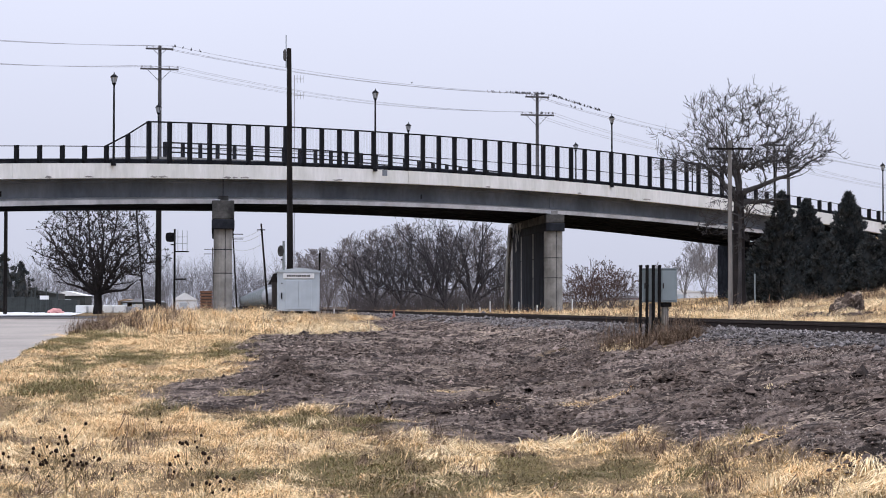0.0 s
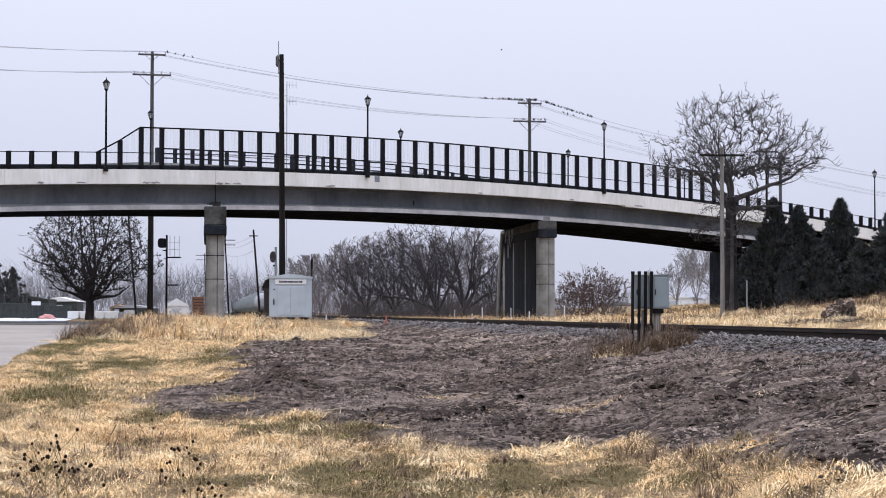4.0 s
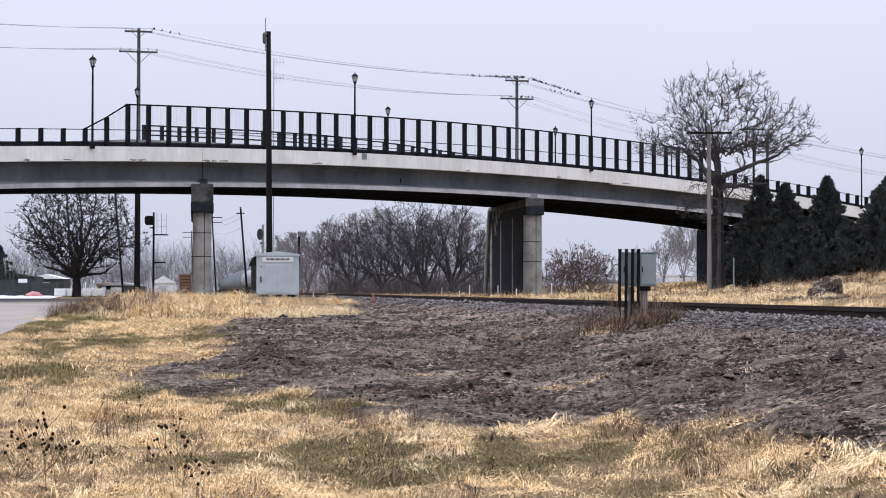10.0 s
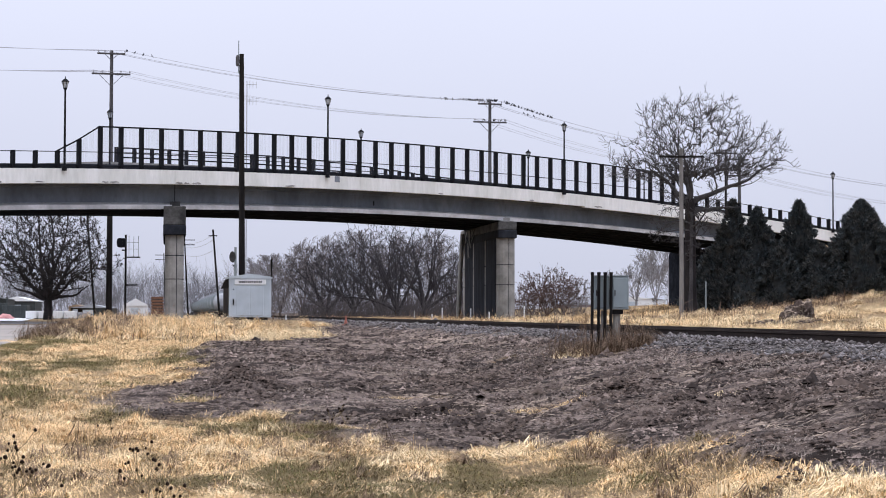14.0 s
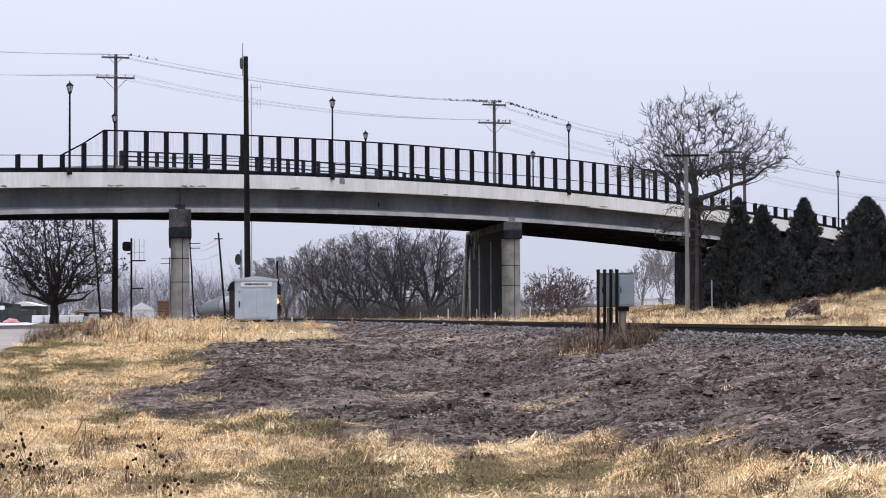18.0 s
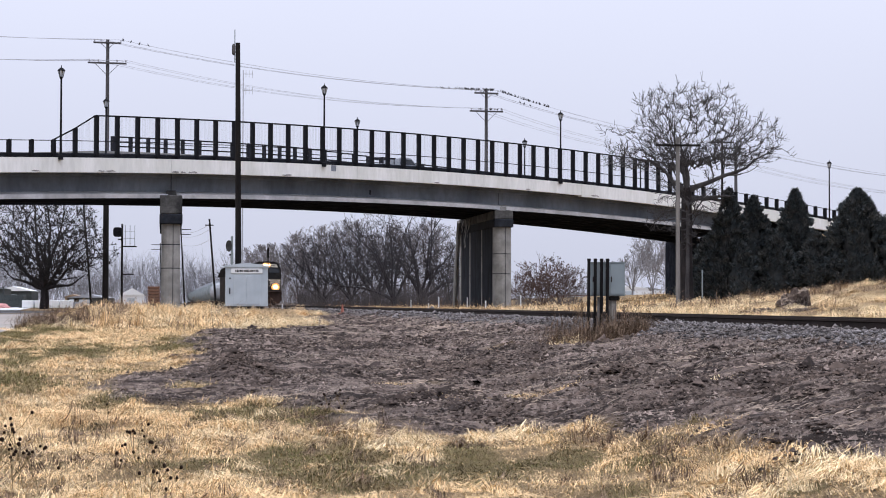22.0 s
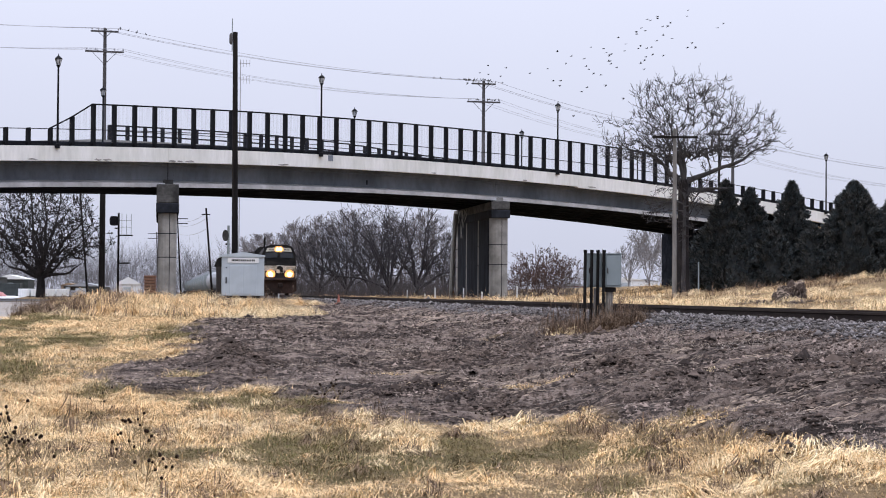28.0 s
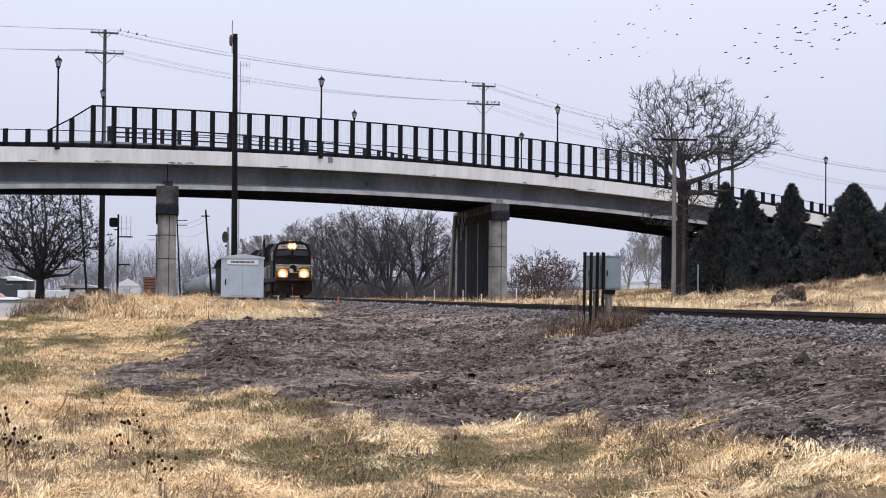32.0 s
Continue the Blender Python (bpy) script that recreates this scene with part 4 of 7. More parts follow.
def limb_tree(px, d, seed, trunk_h, trunk_r, limbs, material, label, trunk_material=None, kids=(9, 7, 4), min_r=0.012, spread_=(0.45, 0.95), lift=0.10, curl=0.15, stout=0.62, reach=0.42, leaves=0, crown=None, radial=0.45, ragged=0.22):
    """A bare tree with its own limbs. limbs: rows of what it grows from (-1: the trunk, else the number of an earlier limb), how far
    along, degrees of tilt to the right and of depth, metres, and degrees by which the tilt changes to its end.
    crown: middle x and z, half width, rise above and fall below the middle, count: branches grow out to fill that dome evenly."""
    rnd = random.Random(seed)
    out, made = [], []
    trunk = [Vector((rnd.gauss(0, 0.03), rnd.gauss(0, 0.03), -0.4 + (trunk_h + 0.4) * k / 6)) for k in range(7)]
    trunk_rad = [trunk_r * (1.3 if k == 0 else 1.05 - 0.3 * k / 6) for k in range(7)]
    out.append((0, trunk, trunk_rad))

    def point(pts, rad, at):
        m = len(pts) - 1
        k = min(m - 1, int(at * m))
        f = at * m - k
        return pts[k].lerp(pts[k + 1], f), rad[k] + (rad[k + 1] - rad[k]) * f, (pts[k + 1] - pts[k]).normalized()

    def twig(p, way, length, r, level, up):
        n = 5 if level == 2 else 4 if level == 3 else 3
        pts, rad, w = [p], [r], way.copy()
        for k in range(n):
            w = (w + Vector((rnd.gauss(0, 1), rnd.gauss(0, 1), rnd.gauss(0, 0.7))) * curl * 1.3 + Vector((0, 0, up))).normalized()
            p = p + w * (length / n)
            pts.append(p)
            rad.append(max(min_r, r * (1 - 0.75 * (k + 1) / n)))
        out.append((level, pts, rad))
        sprout(pts, rad, length, level)

    def sprout(pts, rad, length, level):
        if level > len(kids):
            return
        count = kids[level - 1]
        if level == 1:
            count = max(4, int(count * length / 4.0))
        side = rnd.uniform(0, 6.28)
        for k in range(count):
            at = 0.16 + 0.84 * (k + rnd.random()) / count
            q, r, base = point(pts, rad, min(at, 0.999))
            side += 2.4 + rnd.uniform(-0.5, 0.5)
            o = base.orthogonal().normalized()
            o = o * math.cos(side) + base.cross(o) * math.sin(side)
            g = rnd.uniform(*spread_)
            d_ = (base * math.cos(g) + o * math.sin(g)).normalized()
            ln = min(2.6, length * reach) * rnd.uniform(0.65, 1.2) * (1.12 - 0.45 * at)
            twig(q, d_, max(0.18, ln), max(min_r, r * rnd.uniform(0.42, 0.62)), level + 1, lift)

    for src_, at, tilt, deep, length, bow in limbs:
        pts, rad = (trunk, trunk_rad) if src_ < 0 else made[src_]
        p, r, _ = point(pts, rad, min(at, 0.999))
        r *= stout * rnd.uniform(0.85, 1.1)
        n = 9
        b = radians(deep)
        pts, rad = [p], [r]
        wob = Vector((0, 0, 0))
        for k in range(n):
            a = radians(tilt + bow * k / (n - 1))
            wob = wob * 0.5 + Vector((rnd.gauss(0, 1), rnd.gauss(0, 1), rnd.gauss(0, 1))) * curl * 1.15
            w = Vector((math.sin(a) * math.cos(b), math.sin(b) * (0.35 + abs(math.sin(a))), math.cos(a))).normalized() + wob
            p = p + w.normalized() * (length / n)
            pts.append(p)
            rad.append(max(min_r * 1.3, r * (1 - 0.86 * ((k + 1) / n) ** 0.8)))
        made.append((pts, rad))
        out.append((1, pts, rad))
        sprout(pts, rad, length, 1)
    if crown:
        cx, cz, rx, up_, down_, count = crown
        goals = []
        while len(goals) < count:
            a, b, c = rnd.uniform(-1, 1), rnd.uniform(-1, 1), rnd.uniform(-1, 1)
            q = Vector((cx + rx * a, 0.8 * rx * b, cz + (up_ if c > 0 else down_) * c))
            edge = 0.90 + ragged * noise.noise(Vector((a * 2.2 + seed, b * 2.2, c * 2.2)))
            if 0.12 < a * a + b * b + c * c < edge * edge:
                goals.append(q)
        nodes, owner, thick = [], [], []
        for level, pts, rad in out:
            for q, r in zip(pts[2:], rad[2:]):
                if level:
                    nodes.append(q)
                    owner.append(-1)
                    thick.append(r)
        root = trunk[-1]
        goals.sort(key=lambda q: (q - root).length)
        field = np.zeros((len(nodes) + count * 3, 3))
        field[:len(nodes)] = [tuple(q) for q in nodes]
        grown = []
        for g in goals:
            gap = ((field[:len(nodes)] - np.array(tuple(g))) ** 2).sum(1)
            k = int(np.argmin(gap))
            p, span = nodes[k], math.sqrt(gap[k])
            if span < 0.22:
                continue
            side = (p - root).normalized() if (p - root).length > 0.1 else Vector((0, 0, 1))
            knee = p + ((g - p).normalized() * 0.6 + side * radial).normalized() * span * 0.5
            knee += Vector((rnd.gauss(0, 1), rnd.gauss(0, 1), rnd.gauss(0, 1))) * span * 0.07
            pts = [p, p.lerp(knee, 0.55), knee, knee.lerp(g, 0.55) + Vector((0, 0, 0.03 * span)), g]
            grown.append([pts, owner[k], 1, thick[k]])
            for q in pts[2:]:
                field[len(nodes)] = tuple(q)
                nodes.append(q)
                owner.append(len(grown) - 1)
                thick.append(9.0)
        for row in reversed(grown):
            if row[1] >= 0:
                grown[row[1]][2] += row[2]
        def side_of(q):
            return (q - root).normalized()

        for pts, up_row, load, cap in grown:
            r0 = min(cap * 0.8, min_r * (0.75 + 0.62 * math.sqrt(load)))
            r1 = max(min_r * 0.9, min(r0, min_r * (0.6 + 0.30 * math.sqrt(load))))
            out.append((2 if load > 3 else 3, pts, [r0 + (r1 - r0) * k / 4 for k in range(5)]))
            way = (pts[4] - pts[2]).normalized()
            for k in range(rnd.choice((2, 3, 3, 4))):
                q = pts[rnd.choice((2, 3, 3, 4))]
                w = (way + Vector((rnd.gauss(0, 1), rnd.gauss(0, 1), rnd.gauss(0, 1))) * 0.5 + side_of(q) * radial + Vector((0, 0, 0.3))).normalized()
                ln = rnd.uniform(0.25, 0.6)
                out.append((4, [q, q + w * ln * 0.5, q + w * ln + Vector((0, 0, 0.10 * ln))], [min_r, min_r * 0.9, min_r * 0.7]))
    x = px * d / 1000
    t = thing("tree", Matrix.Translation((x, d, ground_z(x, d))), label, "tree")
    for nm, (vs, fs) in tree_meshes(out, (9, 7, 4, 3, 3)).items():
        me = bpy.data.meshes.new(nm)
        me.from_pydata(vs, [], fs)
        me.materials.append(trunk_material if trunk_material and nm == "trunk" else material)
        new(nm, me).parent = t
    if leaves:
        vs, fs = [], []
        for level, pts, rad in out:
            if level < 3 or rnd.random() > leaves:
                continue
            c, b, r = pts[-1], len(vs), rnd.uniform(0.05, 0.13)
            vs += [c + Vector((r, 0, -0.3 * r)), c + Vector((-0.6 * r, 0.8 * r, 0)), c + Vector((-0.5 * r, -0.8 * r, -0.2 * r)), c + Vector((0, 0, 1.1 * r))]
            fs += [(b, b + 1, b + 3), (b + 1, b + 2, b + 3), (b + 2, b, b + 3), (b, b + 2, b + 1)]
        me = bpy.data.meshes.new("withered_leaves")
        me.from_pydata(vs, [], fs)
        me.materials.append(material)
        new("withered_leaves", me).parent = t
    return t


# the tall bare tree in front of the bridge's end: two leaders, a long limb to each side
FRONT = ((-1, 0.99, 4, 10, 4.4, 4), (-1, 0.97, -12, -12, 3.6, 8), (-1, 0.96, -40, 5, 4.4, -26), (-1, 0.97, 62, -8, 5.8, -14),
         (1, 0.62, -64, 10, 3.6, 12), (1, 0.88, -54, -15, 3.0, 14), (3, 0.40, 12, 12, 2.0, 8), (3, 0.45, 84, 20, 2.8, -36),
         (0, 0.30, 54, 15, 2.2, -24), (0, 0.55, 42, -25, 2.2, -14), (0, 0.60, -24, -10, 2.0, 10), (2, 0.45, -34, 25, 2.2, -18),
         (-1, 0.90, 78, 25, 3.8, 10), (0, 0.25, -35, 55, 2.8, 10), (0, 0.35, 30, 60, 2.8, -8))
limb_tree(160.5, 110.0, 23, 7.0, 0.40, FRONT, M_BARK, "tall bare deciduous tree with a dark trunk and spreading grey branches", M_BARKDARK, kids=(3,), min_r=0.0135, lift=0.08, curl=0.14, reach=0.30, crown=(0.35, 9.3, 5.7, 4.05, 1.5, 1350), radial=1.0, ragged=0.5)
# drooping growth round its trunk
bare_tree(161, 109.2, 31, 8.2, 3.0, 6.2, 0.13, 14, 4, M_BARK, "tangle of thin drooping grey branches round the trunk", kids=4, inc=(1.0, 2.2), min_r=0.0115, low=0.55, droop=0.06, fork=(0.4, 1.1))
# the broad tree beyond the bridge
BROAD = ((-1, 0.90, -52, 15, 5.6, -6), (-1, 0.98, -38, -25, 6.8, 4), (-1, 0.99, -20, 30, 7.4, 4), (-1, 0.99, -4, -20, 7.8, -6),
         (-1, 0.99, 12, 15, 7.6, 4), (-1, 0.97, 30, -25, 6.6, 4), (-1, 0.90, 54, 20, 5.0, -10), (-1, 0.95, -66, -20, 4.4, 14),
         (-1, 0.95, 66, -15, 4.0, -6), (-1, 0.98, 10, 70, 5.6, 0), (-1, 0.98, -12, -70, 5.6, 0), (1, 0.4, -62, 10, 3.6, 6),
         (4, 0.4, 40, 20, 3.6, -8), (3, 0.4, -24, 25, 4.0, 6), (5, 0.35, 56, -10, 3.0, -6))
limb_tree(-187, 150.0, 5, 1.7, 0.40, [(a, b, c * 1.06, d, e * 1.10, f) for a, b, c, d, e, f in BROAD], M_BARKDARK, "broad bare tree with dark fanning limbs and a few withered leaves", kids=(3,), min_r=0.0165, lift=0.05, curl=0.15, stout=0.66, reach=0.34, leaves=0.34, crown=(0.0, 5.1, 5.7, 4.6, 3.4, 1700))


# woods behind the track: stout many-stemmed trees with long slanting limbs in the front row, thinner ones behind
def fan(seed, lo, hi, count, length):
    r = random.Random(seed)
    rows = [(-1, r.uniform(0.75, 0.99), lo + (hi - lo) * (k + 0.5) / count + r.uniform(-6, 6), r.uniform(-35, 35), length * r.uniform(0.75, 1.0) * (1 - 0.25 * abs(lo + (hi - lo) * (k + 0.5) / count) / 90), r.uniform(-14, 14)) for k in range(count)]
    return rows + [(k % count, r.uniform(0.2, 0.45), rows[k % count][2] + r.choice((-32, 32)), r.uniform(-30, 30), length * r.uniform(0.4, 0.55), r.uniform(-12, 12)) for k in range(count + 2)]


for i, (px, d, lo, hi, count, length, r) in enumerate(((1.5, 197, -72, 30, 8, 11.6, 0.34), (16.5, 199, -34, 46, 7, 10.6, 0.36), (-37, 203, -58, 50, 6, 8.4, 0.24), (-22, 200, -60, 40, 6, 9.4, 0.26), (30.5, 203, -30, 42, 5, 7.6, 0.20), (-8, 206, -40, 45, 6, 10.4, 0.28))):
    limb_tree(px, d, 140 + i, 1.0, r, fan(80 + i, lo, hi, count, length), M_WOODS, "dark many-stemmed bare tree in the woods behind the railway", kids=(4, 2), min_r=0.0165, lift=0.06, curl=0.13, stout=0.74, reach=0.34, crown=(length * 0.30 * math.sin(radians(lo + hi)), length * 0.52, length * 0.52, length * 0.44, length * 0.36, 480))
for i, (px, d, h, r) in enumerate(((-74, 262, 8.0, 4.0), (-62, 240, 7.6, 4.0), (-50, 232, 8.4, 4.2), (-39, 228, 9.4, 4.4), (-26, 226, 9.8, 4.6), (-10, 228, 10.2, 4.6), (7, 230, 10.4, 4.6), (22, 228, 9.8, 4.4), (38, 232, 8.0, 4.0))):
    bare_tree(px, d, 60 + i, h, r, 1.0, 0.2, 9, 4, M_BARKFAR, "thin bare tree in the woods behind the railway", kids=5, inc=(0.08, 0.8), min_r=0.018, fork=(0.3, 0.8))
for i, (px, d, length, r) in enumerate(((82, 172, 4.9, 0.13), (92, 180, 4.4, 0.11), (75, 178, 3.4, 0.09))):
    limb_tree(px, d, 71 + i, 0.4, r, fan(91 + i, -62, 62, 7, length), M_SCRUB, "small bare scrub tree with a few russet leaves in the field", kids=(3,), min_r=0.0135, lift=0.05, curl=0.15, stout=0.62, reach=0.30, leaves=0.45, crown=(0.0, length * 0.58, length * 0.62, length * 0.42, length * 0.40, 300), radial=0.8, ragged=0.4)
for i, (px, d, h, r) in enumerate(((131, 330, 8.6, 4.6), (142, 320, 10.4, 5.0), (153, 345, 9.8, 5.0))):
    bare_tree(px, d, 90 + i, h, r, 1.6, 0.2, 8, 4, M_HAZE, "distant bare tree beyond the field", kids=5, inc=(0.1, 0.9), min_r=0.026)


def conifer(x, y, height, radius, seed, clumps, group="evergreens below the bridge"):
    rnd = random.Random(seed)
    z0 = ground_z(x, y)
    t = thing("evergreen_tree", Matrix.Translation((x, y, z0)), "dense dark evergreen tree with a lumpy pointed crown", "tree", group)
    bm = bmesh.new()
    tube(bm, [(0, 0, -0.3), (0, 0, height * 0.93)], [0.14, 0.02], 7)
    part("trunk", bm, M_BARKDARK, t)

    def girth(z, a):
        k = z / height
        r = radius * (1 - k ** 1.6) ** 0.9 * (0.80 + 0.20 * min(1.0, k / 0.12)) * 1.12
        return r * (1 + 0.26 * noise.noise(Vector((math.cos(a) * 1.3 + seed, math.sin(a) * 1.3, z * 0.8))) + 0.16 * noise.noise(Vector((math.cos(a) * 3 + seed, math.sin(a) * 3, z * 2.2))))

    vs, fs = [], []
    rows, cols = 14, 12
    for k in range(rows + 1):
        z = 0.05 + (height * 0.96 - 0.05) * k / rows
        for c in range(cols):
            a = 2 * math.pi * c / cols
            g = girth(z, a) * 0.44
            vs.append(Vector((g * math.cos(a), g * math.sin(a), z)))
    for k in range(rows):
        for c in range(cols):
            fs.append((k * cols + c, k * cols + (c + 1) % cols, (k + 1) * cols + (c + 1) % cols, (k + 1) * cols + c))
    for i in range(int(clumps * height / 6)):
        z = 0.1 + (height - 0.15) * rnd.random() ** 0.85
        a = rnd.uniform(0, 2 * math.pi)
        g = girth(z, a) * (1.06 - 0.5 * rnd.random() ** 2)
        c0 = Vector((g * math.cos(a), g * math.sin(a), z))
        size = rnd.uniform(0.14, 0.34) * (1 - 0.45 * z / height)
        out = Vector((math.cos(a), math.sin(a), 0.5))
        for k in range(22):
            off = Vector((rnd.gauss(0, 1), rnd.gauss(0, 1), rnd.gauss(0, 1))).normalized() * size * rnd.random() ** 0.5
            c = c0 + off
            way = (out + off / size * 0.9 + Vector((0, 0, 0.4))).normalized()
            side = way.cross(Vector((rnd.uniform(-1, 1), rnd.uniform(-1, 1), rnd.uniform(-1, 1)))).normalized()
            ln, wd = rnd.uniform(0.09, 0.21), rnd.uniform(0.04, 0.085)
            b = len(vs)
            vs += [c - way * ln * 0.4 - side * wd, c - way * ln * 0.4 + side * wd, c + way * ln, c + way.cross(side) * wd * 0.8]
            fs += [(b, b + 1, b + 3), (b + 1, b + 2, b + 3), (b + 2, b, b + 3)]
    me = bpy.data.meshes.new("crown")
    me.from_pydata(vs, [], fs)
    me.materials.append(M_NEEDLE)
    new("crown", me).parent = t


# bearing and top in thousandths, distance, spread, and how finely it is leaved
for i, (b_, d, top, r, fine) in enumerate(((184, 112, 62, 1.55, 330), (197, 113, 58, 1.75, 330), (178, 114, 44, 1.5, 300), (220, 113, 62, 1.65, 360), (207, 115, 40, 1.7, 240), (210, 111, 37, 1.6, 300), (232, 110, 38, 1.7, 300), (254.5, 110, 62, 2.35, 720), (280, 110, 59, 2.4, 480), (240, 112, 36, 1.7, 260), (172, 117, 36, 1.8, 200), (181, 118, 44, 1.9, 120), (198, 118, 45, 2.0, 120), (213, 118, 43, 2.0, 120), (228, 118, 40, 2.0, 120), (244, 118, 42, 2.0, 120), (262, 116, 45, 2.1, 120), (167, 119, 28, 1.5, 160), (204, 112, 30, 1.7, 240), (225, 112, 30, 1.7, 240), (189, 111, 34, 1.7, 240))):
    x = b_ * d / 1000
    conifer(x, d, EYE + top * d / 1000 - ground_z(x, d), r, 20 + i, fine)
for b_, d, h, r in ((-229, 205, 5.6, 2.0), (-238, 200, 6.4, 2.4)):
    conifer(b_ * d / 1000, d, h, r, 60 + int(h * 10), 130, "evergreens beyond the yard")

# ---- small growth and stones, scattered on the ground ----
TABLE = np.random.default_rng(99).uniform(-1, 1, (256, 256))


def vnoise(x, y, seed):
    """Smooth noise for whole arrays, about -0.7 to 0.7."""
    x, y = np.asarray(x, float) + seed * 17.31, np.asarray(y, float) + seed * 9.77
    i, j = np.floor(x).astype(int), np.floor(y).astype(int)
    u, v = x - i, y - j
    u, v = u * u * (3 - 2 * u), v * v * (3 - 2 * v)
    a, b, c, d = TABLE[i % 256, j % 256], TABLE[(i + 1) % 256, j % 256], TABLE[i % 256, (j + 1) % 256], TABLE[(i + 1) % 256, (j + 1) % 256]
    return (a * (1 - u) + b * u) * (1 - v) + (c * (1 - u) + d * u) * v


def step(a, b, v):
    t = np.clip((np.asarray(v, float) - a) / (b - a), 0, 1)
    return t * t * (3 - 2 * t)


def soil(x, y):
    return np.clip(heights(x, y, 3), 0, 1)


def lush(x, y):
    return np.clip(heights(x, y, 4), 0, 1)


def heights(x, y, layer=2):
    gx, gy, gz = GRID[0][0], GRID[0][1], GRID[0][layer]
    i = np.clip(np.searchsorted(gx, x) - 1, 0, len(gx) - 2)
    j = np.clip(np.searchsorted(gy, y) - 1, 0, len(gy) - 2)
    u, v = (x - gx[i]) / (gx[i + 1] - gx[i]), (y - gy[j]) / (gy[j + 1] - gy[j])
    return gz[j, i] * (1 - u) * (1 - v) + gz[j, i + 1] * u * (1 - v) + gz[j + 1, i] * (1 - u) * v + gz[j + 1, i + 1] * u * v


def fast_mesh(name, verts, tris, material):
    me = bpy.data.meshes.new(name)
    me.vertices.add(len(verts))
    me.vertices.foreach_set("co", np.asarray(verts, np.float32).ravel())
    me.loops.add(len(tris) * 3)
    me.loops.foreach_set("vertex_index", np.asarray(tris, np.int32).ravel())
    me.polygons.add(len(tris))
    me.polygons.foreach_set("loop_start", np.arange(0, len(tris) * 3, 3, dtype=np.int32))
    me.materials.append(material)
    me.update(calc_edges=True)
    return me


def scatter(rng, count, x0, x1, y0, y1, keep):
    """Random places in a stretch of the plan, thinned by keep(x, y)."""
    x, y = rng.uniform(x0, x1, count), rng.uniform(y0, y1, count)
    ok = rng.random(count) < keep(x, y)
    return x[ok], y[ok]


def blades(name, x, y, tall, wide, bend, material, label, category, seed, sway=0.6):
    """Blades of grass: two triangles each, leaning together in tufts."""
    rng = np.random.default_rng(seed)
    n = len(x)
    z = heights(x, y) - 0.008
    tuft = vnoise(x * 2.1, y * 1.6, 3)
    tuft2 = vnoise(x * 1.7, y * 1.4, 13)
    h = tall * rng.uniform(0.45, 1.15, n) * np.clip((1 + 0.75 * tuft) * (1 + 0.6 * vnoise(x * 0.45, y * 0.22, 41)), 0.55, 2.2)
    a = rng.uniform(0, 2 * np.pi, n)
    lx = np.cos(a) * bend * rng.uniform(0.3, 1.3, n) + sway * tuft
    ly = np.sin(a) * bend * rng.uniform(0.3, 1.3, n) + sway * tuft2
    w = wide * rng.uniform(0.8, 2.0, n)
    b = rng.uniform(0, 2 * np.pi, n)
    sx, sy = np.cos(b) * w, np.sin(b) * w * 0.6
    base = np.stack([x, y, z], 1)
    side = np.stack([sx, sy, np.zeros(n)], 1)
    mid = base + np.stack([lx * h * 0.28, ly * h * 0.28, h * 0.62], 1)
    tip = base + np.stack([lx * h, ly * h, h * (1.0 - 0.25 * np.hypot(lx, ly).clip(0, 1.8))], 1)
    v = np.stack([base - side, base + side, mid + side * 0.8, mid - side * 0.8, tip], 1).reshape(-1, 3)
    o = np.arange(n)[:, None] * 5
    t = np.concatenate([o + np.array([[0, 1, 2]]), o + np.array([[3, 2, 4]])], 1).reshape(-1, 3)
    ob = new(name, fast_mesh(name, v, t, material))
    return tagged(ob, label, category, kind="stuff")


def tussocks(name, cx, cy, each, tall, reach, wide, material, label, seed, scale=None):
    """Tufts whose blades spread from their middles and droop."""
    rng = np.random.default_rng(seed)
    k = len(cx)
    size = np.repeat(rng.uniform(0.6, 1.5, k) * (1 if scale is None else scale), each)
    n = k * each
    a, r = rng.uniform(0, 2 * np.pi, n), rng.random(n) ** 0.7
    dx, dy = np.cos(a), np.sin(a)
    x, y = np.repeat(cx, each) + dx * r * 0.9 * reach * size, np.repeat(cy, each) + dy * r * 0.75 * reach * size
    lean_x, lean_y = np.repeat(rng.normal(0, 0.8, k), each) * reach, np.repeat(rng.normal(0, 0.5, k), each) * reach
    base = np.stack([x, y, heights(x, y) - 0.02], 1)
    h = tall * size * rng.uniform(0.35, 1.15, n) * (1.15 - 0.6 * r)
    out = reach * size * (0.1 + 0.6 * r) * rng.uniform(0.4, 1.4, n)
    tw = rng.normal(0, 0.8, n)
    ox, oy = np.cos(a + tw) * out + lean_x * rng.uniform(0.3, 1.3, n), np.sin(a + tw) * out + lean_y * rng.uniform(0.3, 1.3, n)
    w = wide * rng.uniform(0.8, 2.0, n)
    side = np.stack([-np.sin(a) * w, np.cos(a) * w, np.zeros(n)], 1)
    mid = base + np.stack([ox * 0.4, oy * 0.4, h], 1)
    tip = base + np.stack([ox, oy, h * rng.uniform(0.2, 0.9, n)], 1)
    v = np.stack([base - side, base + side, mid + side * 0.8, mid - side * 0.8, tip], 1).reshape(-1, 3)
    o = np.arange(n)[:, None] * 5
    t = np.concatenate([o + np.array([[0, 1, 2]]), o + np.array([[3, 2, 4]])], 1).reshape(-1, 3)
    return tagged(new(name, fast_mesh(name, v, t, material)), label, "grass", kind="stuff")


